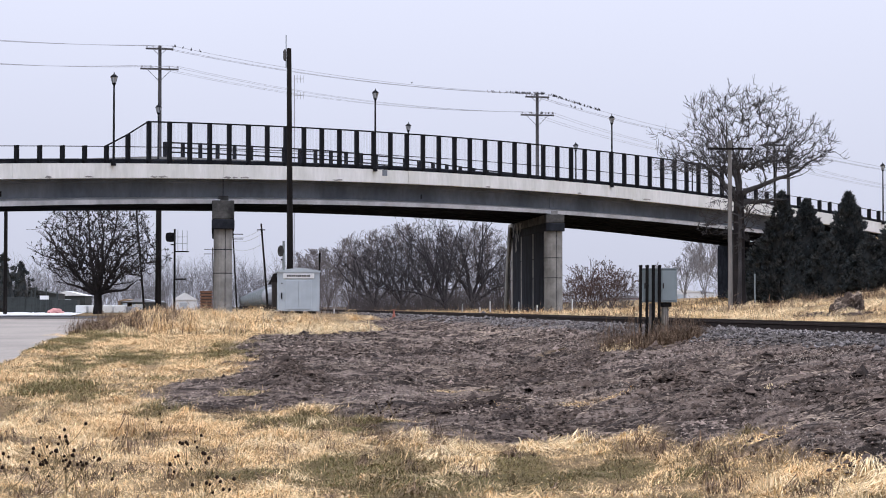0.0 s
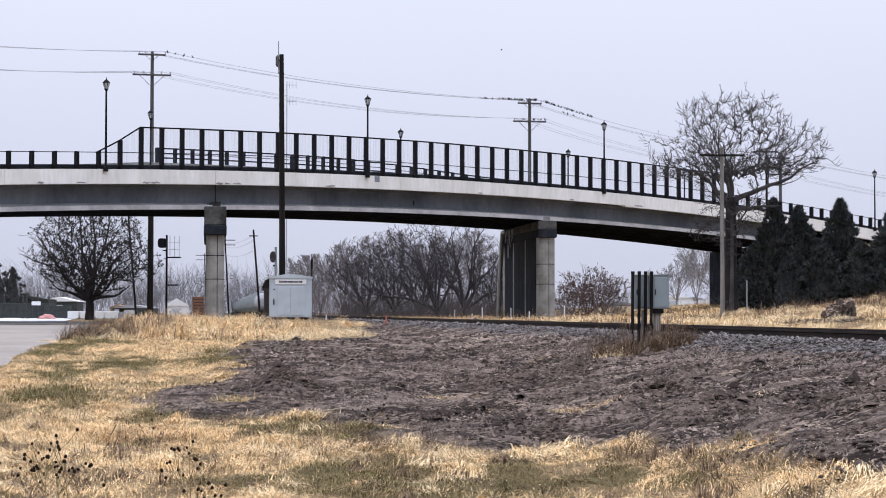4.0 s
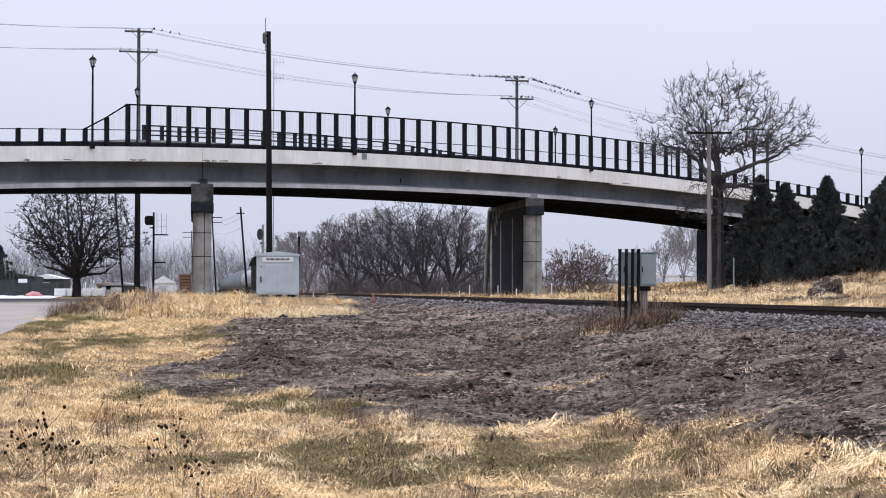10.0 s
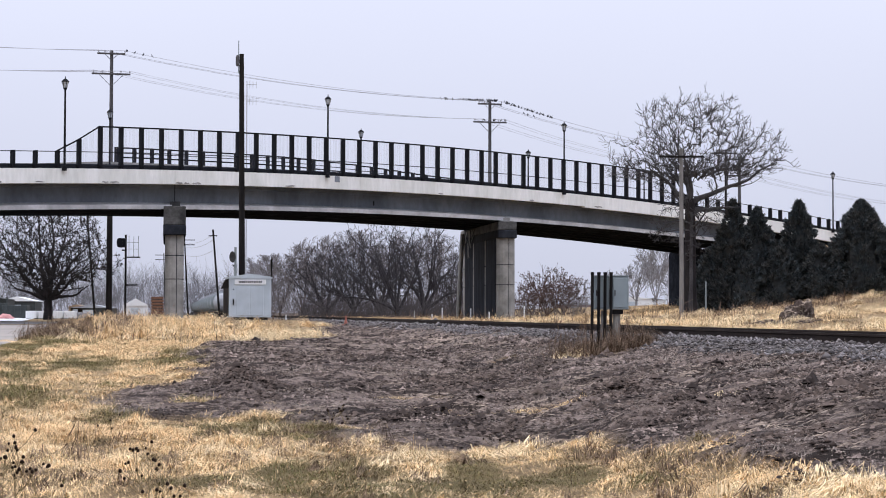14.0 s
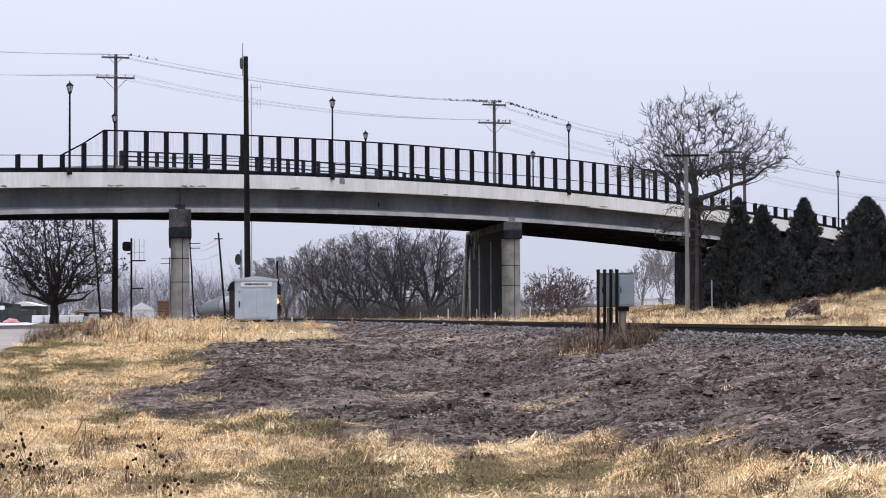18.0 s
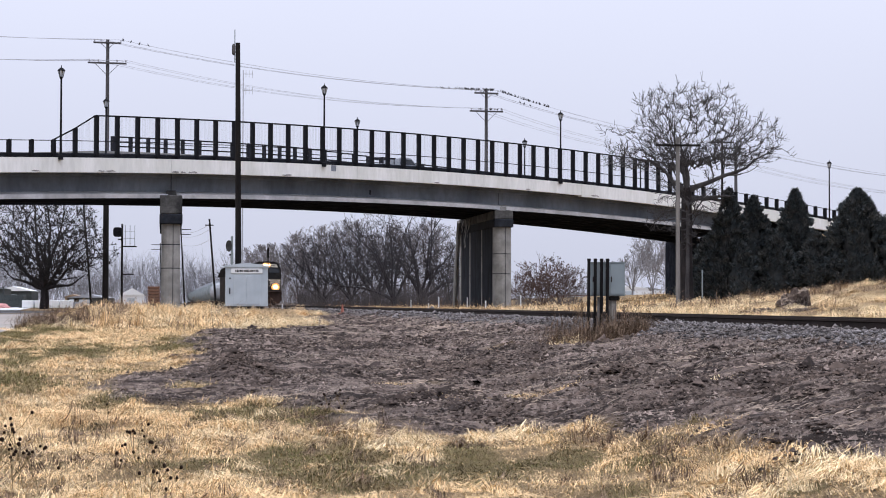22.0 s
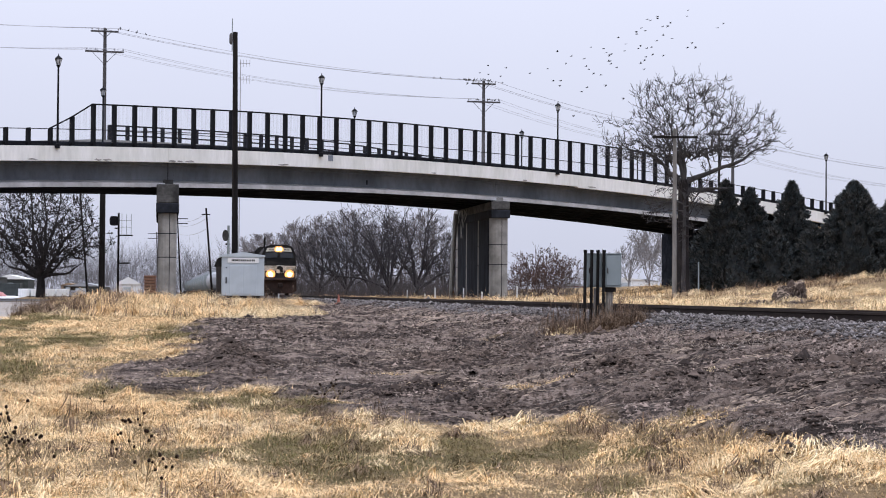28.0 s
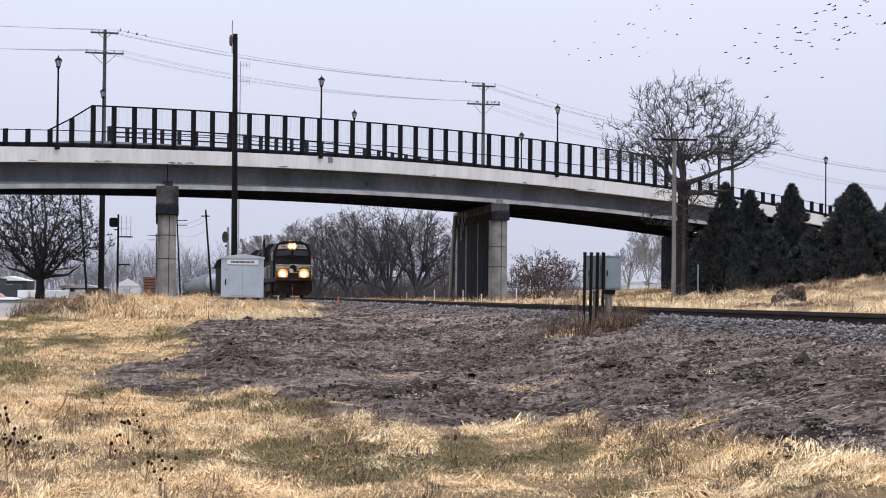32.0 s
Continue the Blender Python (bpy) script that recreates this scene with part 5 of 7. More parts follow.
def crumbs(name, x, y, size, material, label, category, seed):
    """Crumbs and chips of soil: small three-sided points."""
    rng = np.random.default_rng(seed)
    n = len(x)
    s = size * np.exp(rng.normal(0, 0.45, n))
    a = rng.uniform(0, 2 * np.pi, n)
    z = heights(x, y)
    vs = []
    for k in range(3):
        q = a + k * 2.094 + rng.normal(0, 0.3, n)
        vs.append(np.stack([x + np.cos(q) * s, y + np.sin(q) * s, z - 0.1 * s], 1))
    vs.append(np.stack([x + rng.normal(0, 0.35, n) * s, y + rng.normal(0, 0.35, n) * s, z + s * rng.uniform(0.2, 1.0, n)], 1))
    v = np.stack(vs, 1).reshape(-1, 3)
    o = np.arange(n)[:, None, None] * 4
    f = np.array([(0, 1, 3), (1, 2, 3), (2, 0, 3)])[None]
    return tagged(new(name, fast_mesh(name, v, (o + f).reshape(-1, 3), material)), label, category, kind="stuff")


def lumps(name, x, y, size, flat, material, label, category, seed, sink=0.3):
    """Angular lumps: distorted eight-faced stones."""
    rng = np.random.default_rng(seed)
    n = len(x)
    z = heights(x, y)
    s = size * np.exp(rng.normal(0, 0.35, n))
    dirs = np.array([(1, 0, 0), (0, 1, 0), (-1, 0, 0), (0, -1, 0), (0, 0, 1), (0, 0, -1)], float)
    a = rng.uniform(0, 2 * np.pi, n)
    v = dirs[None] * rng.uniform(0.6, 1.25, (n, 6, 1)) + rng.normal(0, 0.18, (n, 6, 3))
    v[:, :, 2] *= flat
    c, d = np.cos(a)[:, None], np.sin(a)[:, None]
    vx, vy = v[:, :, 0] * c - v[:, :, 1] * d, v[:, :, 0] * d + v[:, :, 1] * c
    v = np.stack([vx, vy, v[:, :, 2]], 2) * s[:, None, None]
    v += np.stack([x, y, z + s * flat * (0.5 - sink)], 1)[:, None]
    o = np.arange(n)[:, None, None] * 6
    f = np.array([(0, 1, 4), (1, 2, 4), (2, 3, 4), (3, 0, 4), (2, 1, 0), (3, 2, 0)])[None]
    ob = new(name, fast_mesh(name, v.reshape(-1, 3), (o + f).reshape(-1, 3), material))
    return tagged(ob, label, category, kind="stuff")


def heaps(name, cx, cy, each, sx, sy, tall, size, material, label, seed):
    """Low ragged heaps of clods: stones of soil piled round each middle, wider across than deep."""
    rng = np.random.default_rng(seed)
    k = len(cx)
    big = np.repeat(np.exp(rng.normal(0, 0.4, k)), each)
    n = k * each
    a, b = rng.normal(0, 0.5, n), rng.normal(0, 0.5, n)
    x, y = np.repeat(cx, each) + a * sx * big, np.repeat(cy, each) + b * sy * big
    up = tall * big * np.exp(-a * a - b * b) * rng.random(n) ** 0.6
    s = size * np.exp(rng.normal(0, 0.45, n)) * big ** 0.4
    dirs = np.array([(1, 0, 0), (0, 1, 0), (-1, 0, 0), (0, -1, 0), (0, 0, 1)], float)
    v = dirs[None] * rng.uniform(0.6, 1.4, (n, 5, 1)) + rng.normal(0, 0.22, (n, 5, 3))
    v[:, :, 2] *= 0.7
    v = v * s[:, None, None] + np.stack([x, y, heights(x, y) + up], 1)[:, None]
    o = np.arange(n)[:, None, None] * 5
    f = np.array([(0, 1, 4), (1, 2, 4), (2, 3, 4), (3, 0, 4)])[None]
    return tagged(new(name, fast_mesh(name, v.reshape(-1, 3), (o + f).reshape(-1, 3), material)), label, "soil", kind="stuff")


def strands(name, cx, cy, each, spread_x, spread_y, length, wide, material, label, seed):
    """Dry strands lying across the soil in wisps."""
    rng = np.random.default_rng(seed)
    k = len(cx)
    n = k * each
    turn = np.repeat(rng.normal(0, 0.22, k), each) + rng.normal(0, 0.30, n)
    big = np.repeat(np.exp(rng.normal(0, 0.4, k)), each)
    x, y = np.repeat(cx, each) + rng.normal(0, spread_x, n) * big, np.repeat(cy, each) + rng.normal(0, spread_y, n) * big
    ln = length * rng.uniform(0.4, 1.4, n)
    dx, dy = np.cos(turn) * ln / 2, np.sin(turn) * ln / 2
    w = wide * rng.uniform(0.6, 1.6, n)
    a = np.stack([x - dx, y - dy, heights(x - dx, y - dy) + rng.uniform(0, 0.02, n)], 1)
    c = np.stack([x + dx, y + dy, heights(x + dx, y + dy) + rng.uniform(0, 0.03, n)], 1)
    m = (a + c) / 2 + np.stack([0 * x, rng.normal(0, 0.008, n), rng.uniform(0.0, 0.014, n)], 1)
    up = np.stack([0 * x, w * 0.5, w], 1)
    v = np.stack([a, m - up, m + up, c], 1).reshape(-1, 3)
    o = np.arange(n)[:, None] * 4
    t = np.concatenate([o + np.array([[0, 1, 2]]), o + np.array([[2, 1, 3]])], 1).reshape(-1, 3)
    return tagged(new(name, fast_mesh(name, v, t, material)), label, "straw", kind="stuff")


def off_track(x, y):
    return (TRACK_X + TRACK_K * y - x) * 0.9925


def roadside(x, y):
    """Metres to the right of the street's edge."""
    return x - (-8.6 - 0.145 * (y - 36))


def grassy(x, y):
    free = (roadside(x, y) > -0.05) | (roadside(x, y) < -8.7) | (y > 97)
    return np.where(free & (np.abs(off_track(x, y)) > 2.7), (1 - soil(x, y)) ** 1.5, 0.0)


def seen(x, y):
    return np.where((x > -0.255 * y - 0.6) & (x < 0.285 * y + 0.6), 1.0, 0.0)


RNG = np.random.default_rng(7)
M_SOIL = surface("soil_clods", (0.090, 0.068, 0.057), 0.95, spread=0.3, grain=12, blotch=1.0, second=(0.040, 0.031, 0.028), island=0.6, spec=0.1)
M_CHIP = surface("pale_chips", (0.33, 0.28, 0.24), 0.9, spread=0.2, grain=9, blotch=1.0, island=0.4)
M_PALESTRAW = surface("bleached_grass", (0.88, 0.70, 0.435), 0.85, spread=0.15, grain=3, blotch=0.5, island=0.3, bump=0)
M_WISP = surface("dry_stalks", (0.37, 0.295, 0.235), 0.9, spread=0.2, grain=6, blotch=1.2, second=(0.23, 0.19, 0.16), island=0.45, bump=0)
M_OLIVE = surface("olive_dead_grass", (0.21, 0.155, 0.08), 0.85, spread=0.25, grain=3, blotch=0.5, second=(0.155, 0.12, 0.06), island=0.35, bump=0)

# the grass in front: matted straw in soft heaps, pale tufts, olive and green patches
def patchy(a, b):
    """Where the straw gives way to brown and olive growth, beside the green patches."""
    return np.clip(0.95 * lush(a, b) + step(0.2, 0.5, vnoise(a * 1.3, b * 0.9, 7)) * (0.10 + 0.12 * step(-2.0, -0.8, a)), 0, 1)


def tufted(a, b):
    """Where the straw stands in full tufts; between them brown growth and bare ground show."""
    return step(-0.28, 0.16, vnoise(a * 1.7, b * 0.75, 5) + 0.5 * vnoise(a * 4.6, b * 2.1, 45))


x, y = scatter(RNG, 360000, -5.4, 5.8, 10.8, 27, lambda a, b: seen(a, b) * grassy(a, b) * (1 - 0.95 * patchy(a, b)) * (0.36 + 0.64 * tufted(a, b)))
blades("dry_grass", x, y, 0.080, 0.0042, 1.8, M_STRAW, "matted dead straw-coloured grass in the field", "grass", 1, 1.4)
x, y = scatter(RNG, 130000, -5.4, 5.8, 10.8, 26, lambda a, b: seen(a, b) * grassy(a, b) * (1 - 0.95 * patchy(a, b)) * tufted(a, b) * step(-0.2, 0.3, vnoise(a * 0.8, b * 0.6, 6)))
blades("bleached_grass", x, y, 0.095, 0.0038, 2.0, M_PALESTRAW, "long bleached dead grass in curling tufts", "grass", 2, 1.6)
x, y = scatter(RNG, 220000, -6.5, 5.6, 10.8, 28.5, lambda a, b: seen(a, b) * grassy(a, b) * (0.05 + 0.95 * lush(a, b) * (0.5 + 0.5 * step(-0.3, 0.2, vnoise(a * 2.1, b * 1.6, 27)))))
blades("green_grass", x, y, 0.070, 0.0040, 1.0, M_GREEN, "short dull green winter grass", "grass", 3, 0.7)
x, y = scatter(RNG, 190000, -6.5, 5.6, 10.8, 28.5, lambda a, b: seen(a, b) * grassy(a, b) * (0.10 + 0.9 * patchy(a, b)))
blades("olive_grass", x, y, 0.080, 0.0040, 1.3, M_OLIVE, "olive-brown dead grass", "grass", 21, 1.0)
x, y = scatter(RNG, 900, -5.2, 5.2, 10.8, 25, lambda a, b: seen(a, b) * grassy(a, b) * (1 - 0.95 * patchy(a, b)) * tufted(a, b))
tussocks("straw_tussocks", x, y, 110, 0.095, 0.16, 0.0042, M_STRAW, "drooping tussocks of dead straw grass", 51)
x, y = scatter(RNG, 1500, -5.2, 5.2, 10.8, 24, lambda a, b: seen(a, b) * grassy(a, b) * (1 - 0.95 * patchy(a, b)) * tufted(a, b) * step(-0.2, 0.3, vnoise(a * 0.8, b * 0.6, 6)))
tussocks("pale_tussocks", x, y, 110, 0.11, 0.18, 0.0040, M_PALESTRAW, "drooping tussocks of bleached grass", 52)
x, y = scatter(RNG, 420, -6, 4.6, 10.8, 26, lambda a, b: seen(a, b) * grassy(a, b) * (0.1 + patchy(a, b)))
tussocks("olive_tussocks", x, y, 120, 0.080, 0.14, 0.0040, M_OLIVE, "low tussocks of olive-brown grass", 53)
x, y = scatter(RNG, 800, -15, -3, 25, 56, lambda a, b: seen(a, b) * grassy(a, b) * (1 - 0.92 * patchy(a, b)))
tussocks("verge_tussocks", x, y, 150, 0.11, 0.30, 0.0045, M_STRAW, "drooping tussocks of dead straw grass on the verge", 54)
x, y = scatter(RNG, 1100, -5.2, 5.2, 10.8, 25, lambda a, b: seen(a, b) * grassy(a, b) * (1 - 0.85 * tufted(a, b)) * (0.3 + 0.7 * step(-0.1, 0.3, vnoise(a * 1.0, b * 0.7, 61))))
tussocks("brown_tussocks", x, y, 50, 0.11, 0.12, 0.0036, M_WEED, "brown dead weeds standing in the grass", 59)
clump = np.random.default_rng(83)
x, y = np.concatenate([clump.normal(-2.2, 0.45, 30), clump.normal(2.70, 0.40, 22)]), np.concatenate([clump.normal(13.7, 0.45, 30), clump.normal(12.7, 0.28, 22)])
tussocks("pale_clumps", x, y, 130, 0.085, 0.08, 0.0030, M_PALESTRAW, "soft heaped clumps of bleached grass", 66)
# single long stems
x, y = scatter(RNG, 800, -4.6, 4.8, 12.5, 21, lambda a, b: seen(a, b) * grassy(a, b) * step(0.0, 0.3, vnoise(a * 0.7, b * 0.6, 28)))
blades("long_stems", x, y, 0.34, 0.0026, 0.9, M_STRAW, "long bent straw stems standing over the grass", "grass", 22, 0.5)
# the verge towards the street and the hut
x, y = scatter(RNG, 150000, -15, -2.5, 25, 60, lambda a, b: seen(a, b) * grassy(a, b) * (1 - 0.93 * patchy(a, b)) * (0.3 + 0.7 * step(-0.3, 0.25, vnoise(a * 0.8, b * 0.45, 8))))
blades("verge_grass", x, y, 0.09, 0.0062, 1.8, M_STRAW, "dead straw-coloured grass on the verge", "grass", 4, 1.2)
x, y = scatter(RNG, 150000, -16, -2.5, 25, 66, lambda a, b: seen(a, b) * grassy(a, b) * (0.06 + 0.9 * lush(a, b)))
blades("verge_green", x, y, 0.09, 0.0062, 0.9, M_GREEN, "short dull green winter grass", "grass", 5, 0.6)
x, y = scatter(RNG, 130000, -16, -2.5, 25, 66, lambda a, b: seen(a, b) * grassy(a, b) * (0.12 + 0.88 * patchy(a, b)))
blades("verge_olive", x, y, 0.10, 0.0062, 1.1, M_OLIVE, "olive-brown dead grass", "grass", 23, 0.8)


def rise(a, b):
    return grassy(a, b) * step(54, 62, b) * step(0.8, 3.0, roadside(a, b)) * step(-1.6, -3.0, a + 0.02 * (b - 60)) * (1 - 0.9 * step(-9.6, -8.6, a + 0.02 * (b - 75)) * step(68, 76, b))


def hump(a, b):
    """The growth stands highest on the rise between the street and the hut."""
    return 0.52 + 0.42 * np.exp(-((1000 * a / b + 145) / 50) ** 2) + 0.40 * vnoise(a * 1.3, b * 0.5, 33)


def clump(a, b):
    return step(-0.25, 0.35, vnoise(a * 0.42, b * 0.16, 10) + 0.4 * vnoise(a * 1.1, b * 0.4, 30))


x, y = scatter(RNG, 120000, -19, -1, 54, 99, lambda a, b: seen(a, b) * rise(a, b) * (0.25 + 0.75 * clump(a, b)))
blades("dry_rise_grass", x, y, 0.12, 0.010, 1.6, M_STRAW, "matted dead straw grass on the rise before the hut", "grass", 6, 1.3)
X2, Y2 = scatter(RNG, 560, -18, -2, 56, 97, lambda a, b: seen(a, b) * rise(a, b) * (0.1 + 0.9 * clump(a, b)))
tussocks("rise_tussocks", X2, Y2, 130, 0.36, 0.55, 0.007, M_PALESTRAW, "tall drooping tussocks of pale grass before the hut", 55, hump(X2, Y2))
X2, Y2 = scatter(RNG, 760, -18, -2, 56, 97, lambda a, b: seen(a, b) * rise(a, b) * clump(a, b))
tussocks("rise_straw", X2, Y2, 130, 0.44, 0.50, 0.007, M_STRAW, "tall drooping tussocks of straw grass before the hut", 58, hump(X2, Y2))
x, y = scatter(RNG, 16000, -18, -4, 54, 95, lambda a, b: rise(a, b) * step(0.0, 0.4, vnoise(a * 1.3, b * 0.6, 11)) * (0.4 + 0.6 * step(-125, -150, 1000 * a / b)))
blades("brown_weeds", x, y, 0.58, 0.010, 0.9, M_WEED, "dark brown dead weeds among the grass", "weeds", 7, 0.4)
X2, Y2 = RNG.uniform(-16.5, -9.5, 130), RNG.uniform(58, 80, 130)
ok = (roadside(X2, Y2) > 0.1) & (roadside(X2, Y2) < 4.0)
tussocks("road_edge_weeds", X2[ok], Y2[ok], 90, 0.36, 0.30, 0.008, M_WEED, "bushy brown dead weeds beside the street", 63)
tussocks("dark_edge_weeds", X2[ok][::2] + 0.4, Y2[ok][::2], 60, 0.42, 0.24, 0.008, M_RUSSET, "dark dead weeds beside the street", 64)
X2, Y2 = RNG.uniform(-4.9, -2.3, 44), RNG.uniform(53, 61, 44)
tussocks("pale_stand", X2, Y2, 120, 0.24, 0.30, 0.0055, M_PALESTRAW, "pale tall grass standing at the edge of the bare soil", 60)
x, y = scatter(RNG, 30000, -20, -5, 34, 80, lambda a, b: grassy(a, b) * step(2.4, 0.3, roadside(a, b)) * step(-0.2, 0.4, vnoise(a * 1.2, b * 0.6, 29)))
blades("roadside_weeds", x, y, 0.13, 0.007, 1.2, M_OLIVE, "olive-brown dead weeds at the street's edge", "weeds", 8, 0.6)


# beyond the track
def beyond(a, b):
    return (1 - soil(a, b)) * step(0.6, 1.3, np.hypot(a - 18.6, b - 84.0)) * step(2.9, 4.0, -off_track(a, b)) * np.where(a < 0.27 * b + 1, 1.0, 0.0) * (0.05 + 0.95 * step(-0.05, 0.3, vnoise(a * 0.5, b * 0.3, 12)))


x, y = scatter(RNG, 120000, 4, 31, 30, 110, beyond)
blades("bank_grass", x, y, 0.20, 0.009, 1.4, M_STRAW, "tall dead straw grass on the bank beyond the track", "grass", 9, 0.9)
x, y = scatter(RNG, 60000, 4, 31, 30, 114, lambda a, b: beyond(a, b) * (step(-0.25, 0.25, vnoise(a * 0.6, b * 0.3, 14)) + step(98, 110, b)))
X2, Y2 = scatter(RNG, 700, 4, 30, 32, 108, beyond)
tussocks("bank_tussocks", X2, Y2, 150, 0.30, 0.55, 0.009, M_PALESTRAW, "drooping tussocks of pale grass on the bank", 56)
blades("bank_weeds", x, y, 0.34, 0.011, 1.0, M_RUSSET, "dark brown dead weeds on the bank", "weeds", 10, 0.4)
x, y = scatter(RNG, 62000, 2, 26, 30, 110, lambda a, b: step(2.5, 2.9, -off_track(a, b)) * step(9.0, 5.0, -off_track(a, b) + 2.5 * vnoise(a * 0.5, b * 0.2, 39)))
blades("track_edge_weeds", x, y, 0.24, 0.009, 1.2, M_RUSSET, "brown dead weeds along the far side of the track", "weeds", 34, 0.6)
x, y = scatter(RNG, 34000, -12, 30, 108, 190, lambda a, b: 0.8 * step(2.9, 4.6, -off_track(a, b)) * np.where(np.abs(a) < 0.26 * b, 1.0, 0.0))
blades("field_grass", x, y, 0.30, 0.018, 1.3, M_STRAW, "dead straw grass of the field under the bridge", "grass", 11, 0.7)
x, y = scatter(RNG, 12000, -13, 34, 100, 190, lambda a, b: 0.6 * step(2.9, 5.0, np.abs(off_track(a, b))) * step(0.0, 0.4, vnoise(a * 0.3, b * 0.3, 15)))
blades("scrub_weeds", x, y, 0.6, 0.018, 0.6, M_RUSSET, "brown dead weeds along the railway", "weeds", 12, 0.3)

# the lot: crumbs, clods, chips and stubble
def moundy(x, y):
    return np.clip(sum(np.exp(-((x - m[0]) / m[3]) ** 2 - ((y - m[1]) / m[4]) ** 2) for m in MOUNDS), 0, 1)


M_CRUMB = surface("soil_crumbs", (0.190, 0.150, 0.131), 0.95, spread=0.3, grain=12, blotch=0.9, second=(0.045, 0.034, 0.029), island=0.85, spec=0.1, stretch=(0.55, 1.5, 1))
x, y = scatter(RNG, 110000, -6, 8, 11.5, 34, lambda a, b: seen(a, b) * soil(a, b) * step(2.3, 2.8, np.abs(off_track(a, b))) * (0.25 + 0.75 * step(-0.35, 0.15, vnoise(a * 0.8, b * 1.4, 26))))
crumbs("soil_crumbs", x, y, 0.017, M_CRUMB, "crumbled brown-grey soil", "soil", 61)
x, y = scatter(RNG, 70000, -7, 8, 33, 90, lambda a, b: seen(a, b) * soil(a, b) * step(2.3, 2.8, np.abs(off_track(a, b))) * (0.3 + 0.7 * step(70, 40, b)))
crumbs("far_soil_crumbs", x, y, 0.032, M_CRUMB, "crumbled brown-grey soil", "soil", 62)
x, y = scatter(RNG, 60000, -5, 8, 14, 56, lambda a, b: seen(a, b) * soil(a, b) * moundy(a, b))
lumps("mound_clods", x, y, 0.028, 0.7, M_SOIL, "heaped dark clods of turned soil", "soil", 63)
x, y = scatter(RNG, 40000, -6, 9, 12.5, 42, lambda a, b: seen(a, b) * soil(a, b) * (0.08 + 0.92 * step(0.0, 0.4, vnoise(a * 0.6, b * 2.2, 16))))
lumps("soil_clods", x, y, 0.019, 0.6, M_SOIL, "dark clods of churned soil", "soil", 13)
x, y = scatter(RNG, 30000, -7, 9, 38, 88, lambda a, b: seen(a, b) * soil(a, b) * (0.06 + 0.94 * step(0.0, 0.45, vnoise(a * 0.9, b * 1.2, 17))))
lumps("far_soil_clods", x, y, 0.04, 0.6, M_SOIL, "dark clods of churned soil", "soil", 14)
x, y = scatter(RNG, 26000, -5, 9, 12.5, 50, lambda a, b: seen(a, b) * soil(a, b) * step(-0.3, 0.4, vnoise(a * 0.8, b * 0.8, 18)))
lumps("wood_chips", x, y, 0.014, 0.5, M_CHIP, "pale chips and pebbles strewn on the soil", "chips", 15)
x, y = scatter(RNG, 130000, -6, 8.5, 12.5, 48, lambda a, b: seen(a, b) * soil(a, b) * (0.1 + 0.9 * step(0.05, 0.45, vnoise(a * 0.7, b * 1.6, 19))))
blades("stubble", x, y, 0.06, 0.004, 2.2, M_CHIP, "dry stubble and roots lying on the soil", "stubble", 16, 1.0)


def worked(a, b):
    """The churned stretches of the lot, clear of the ballast."""
    return seen(a, b) * soil(a, b) * step(2.6, 3.4, np.abs(off_track(a, b)))


x, y = scatter(RNG, 3000, -5.5, 8.5, 11.5, 40, lambda a, b: worked(a, b) * (0.10 + 0.9 * step(-0.1, 0.3, vnoise(a * 0.55, b * 0.9, 36))))
heaps("soil_heaps", x, y, 34, 0.32, 0.15, 0.055, 0.017, M_SOIL, "low ragged heaps of dark turned soil", 71)
x, y = scatter(RNG, 1700, -6.5, 8.5, 38, 88, lambda a, b: worked(a, b) * (0.10 + 0.9 * step(-0.1, 0.3, vnoise(a * 0.4, b * 0.5, 37))))
heaps("far_soil_heaps", x, y, 20, 0.50, 0.30, 0.07, 0.026, M_SOIL, "low ragged heaps of dark turned soil", 72)
cx, cy = np.array([m[0] for m in MOUNDS[:6]]), np.array([m[1] for m in MOUNDS[:6]])
heaps("mound_heaps", np.repeat(cx, 7) + RNG.normal(0, 0.30, 42), np.repeat(cy, 7) + RNG.normal(0, 0.30, 42), 60, 0.30, 0.26, 0.09, 0.020, M_SOIL, "rough dark mounds of turned soil", 73)
x, y = scatter(RNG, 1300, -5.5, 8.0, 12, 46, lambda a, b: worked(a, b) * (0.15 + 0.85 * step(-0.1, 0.3, vnoise(a * 0.5, b * 1.1, 38))))
strands("dry_wisps", x, y, 22, 0.30, 0.08, 0.12, 0.0032, M_WISP, "pale dry stalks lying across the soil", 74)
x, y = scatter(RNG, 600, -6, 8.0, 44, 84, lambda a, b: worked(a, b))
strands("far_dry_wisps", x, y, 20, 0.45, 0.20, 0.26, 0.006, M_WISP, "pale dry stalks lying across the soil", 75)


# ballast stones beside and between the rails
def bedded(a, b):
    d = np.abs(off_track(a, b))
    return step(2.75, 2.1, d + 0.4 * vnoise(a, b, 20)) * np.where(d < 0.9, 0.8, 1.0)


x, y = scatter(RNG, 56000, 1.5, 11, 22, 62, bedded)
lumps("ballast_stones", x, y, 0.027, 0.75, M_STONE, "angular grey ballast stones on the track bed", "ballast", 17, 0.1)
x, y = scatter(RNG, 22000, -8, 8, 60, 140, bedded)
lumps("far_ballast_stones", x, y, 0.046, 0.75, M_STONE, "angular grey ballast stones on the track bed", "ballast", 18, 0.1)


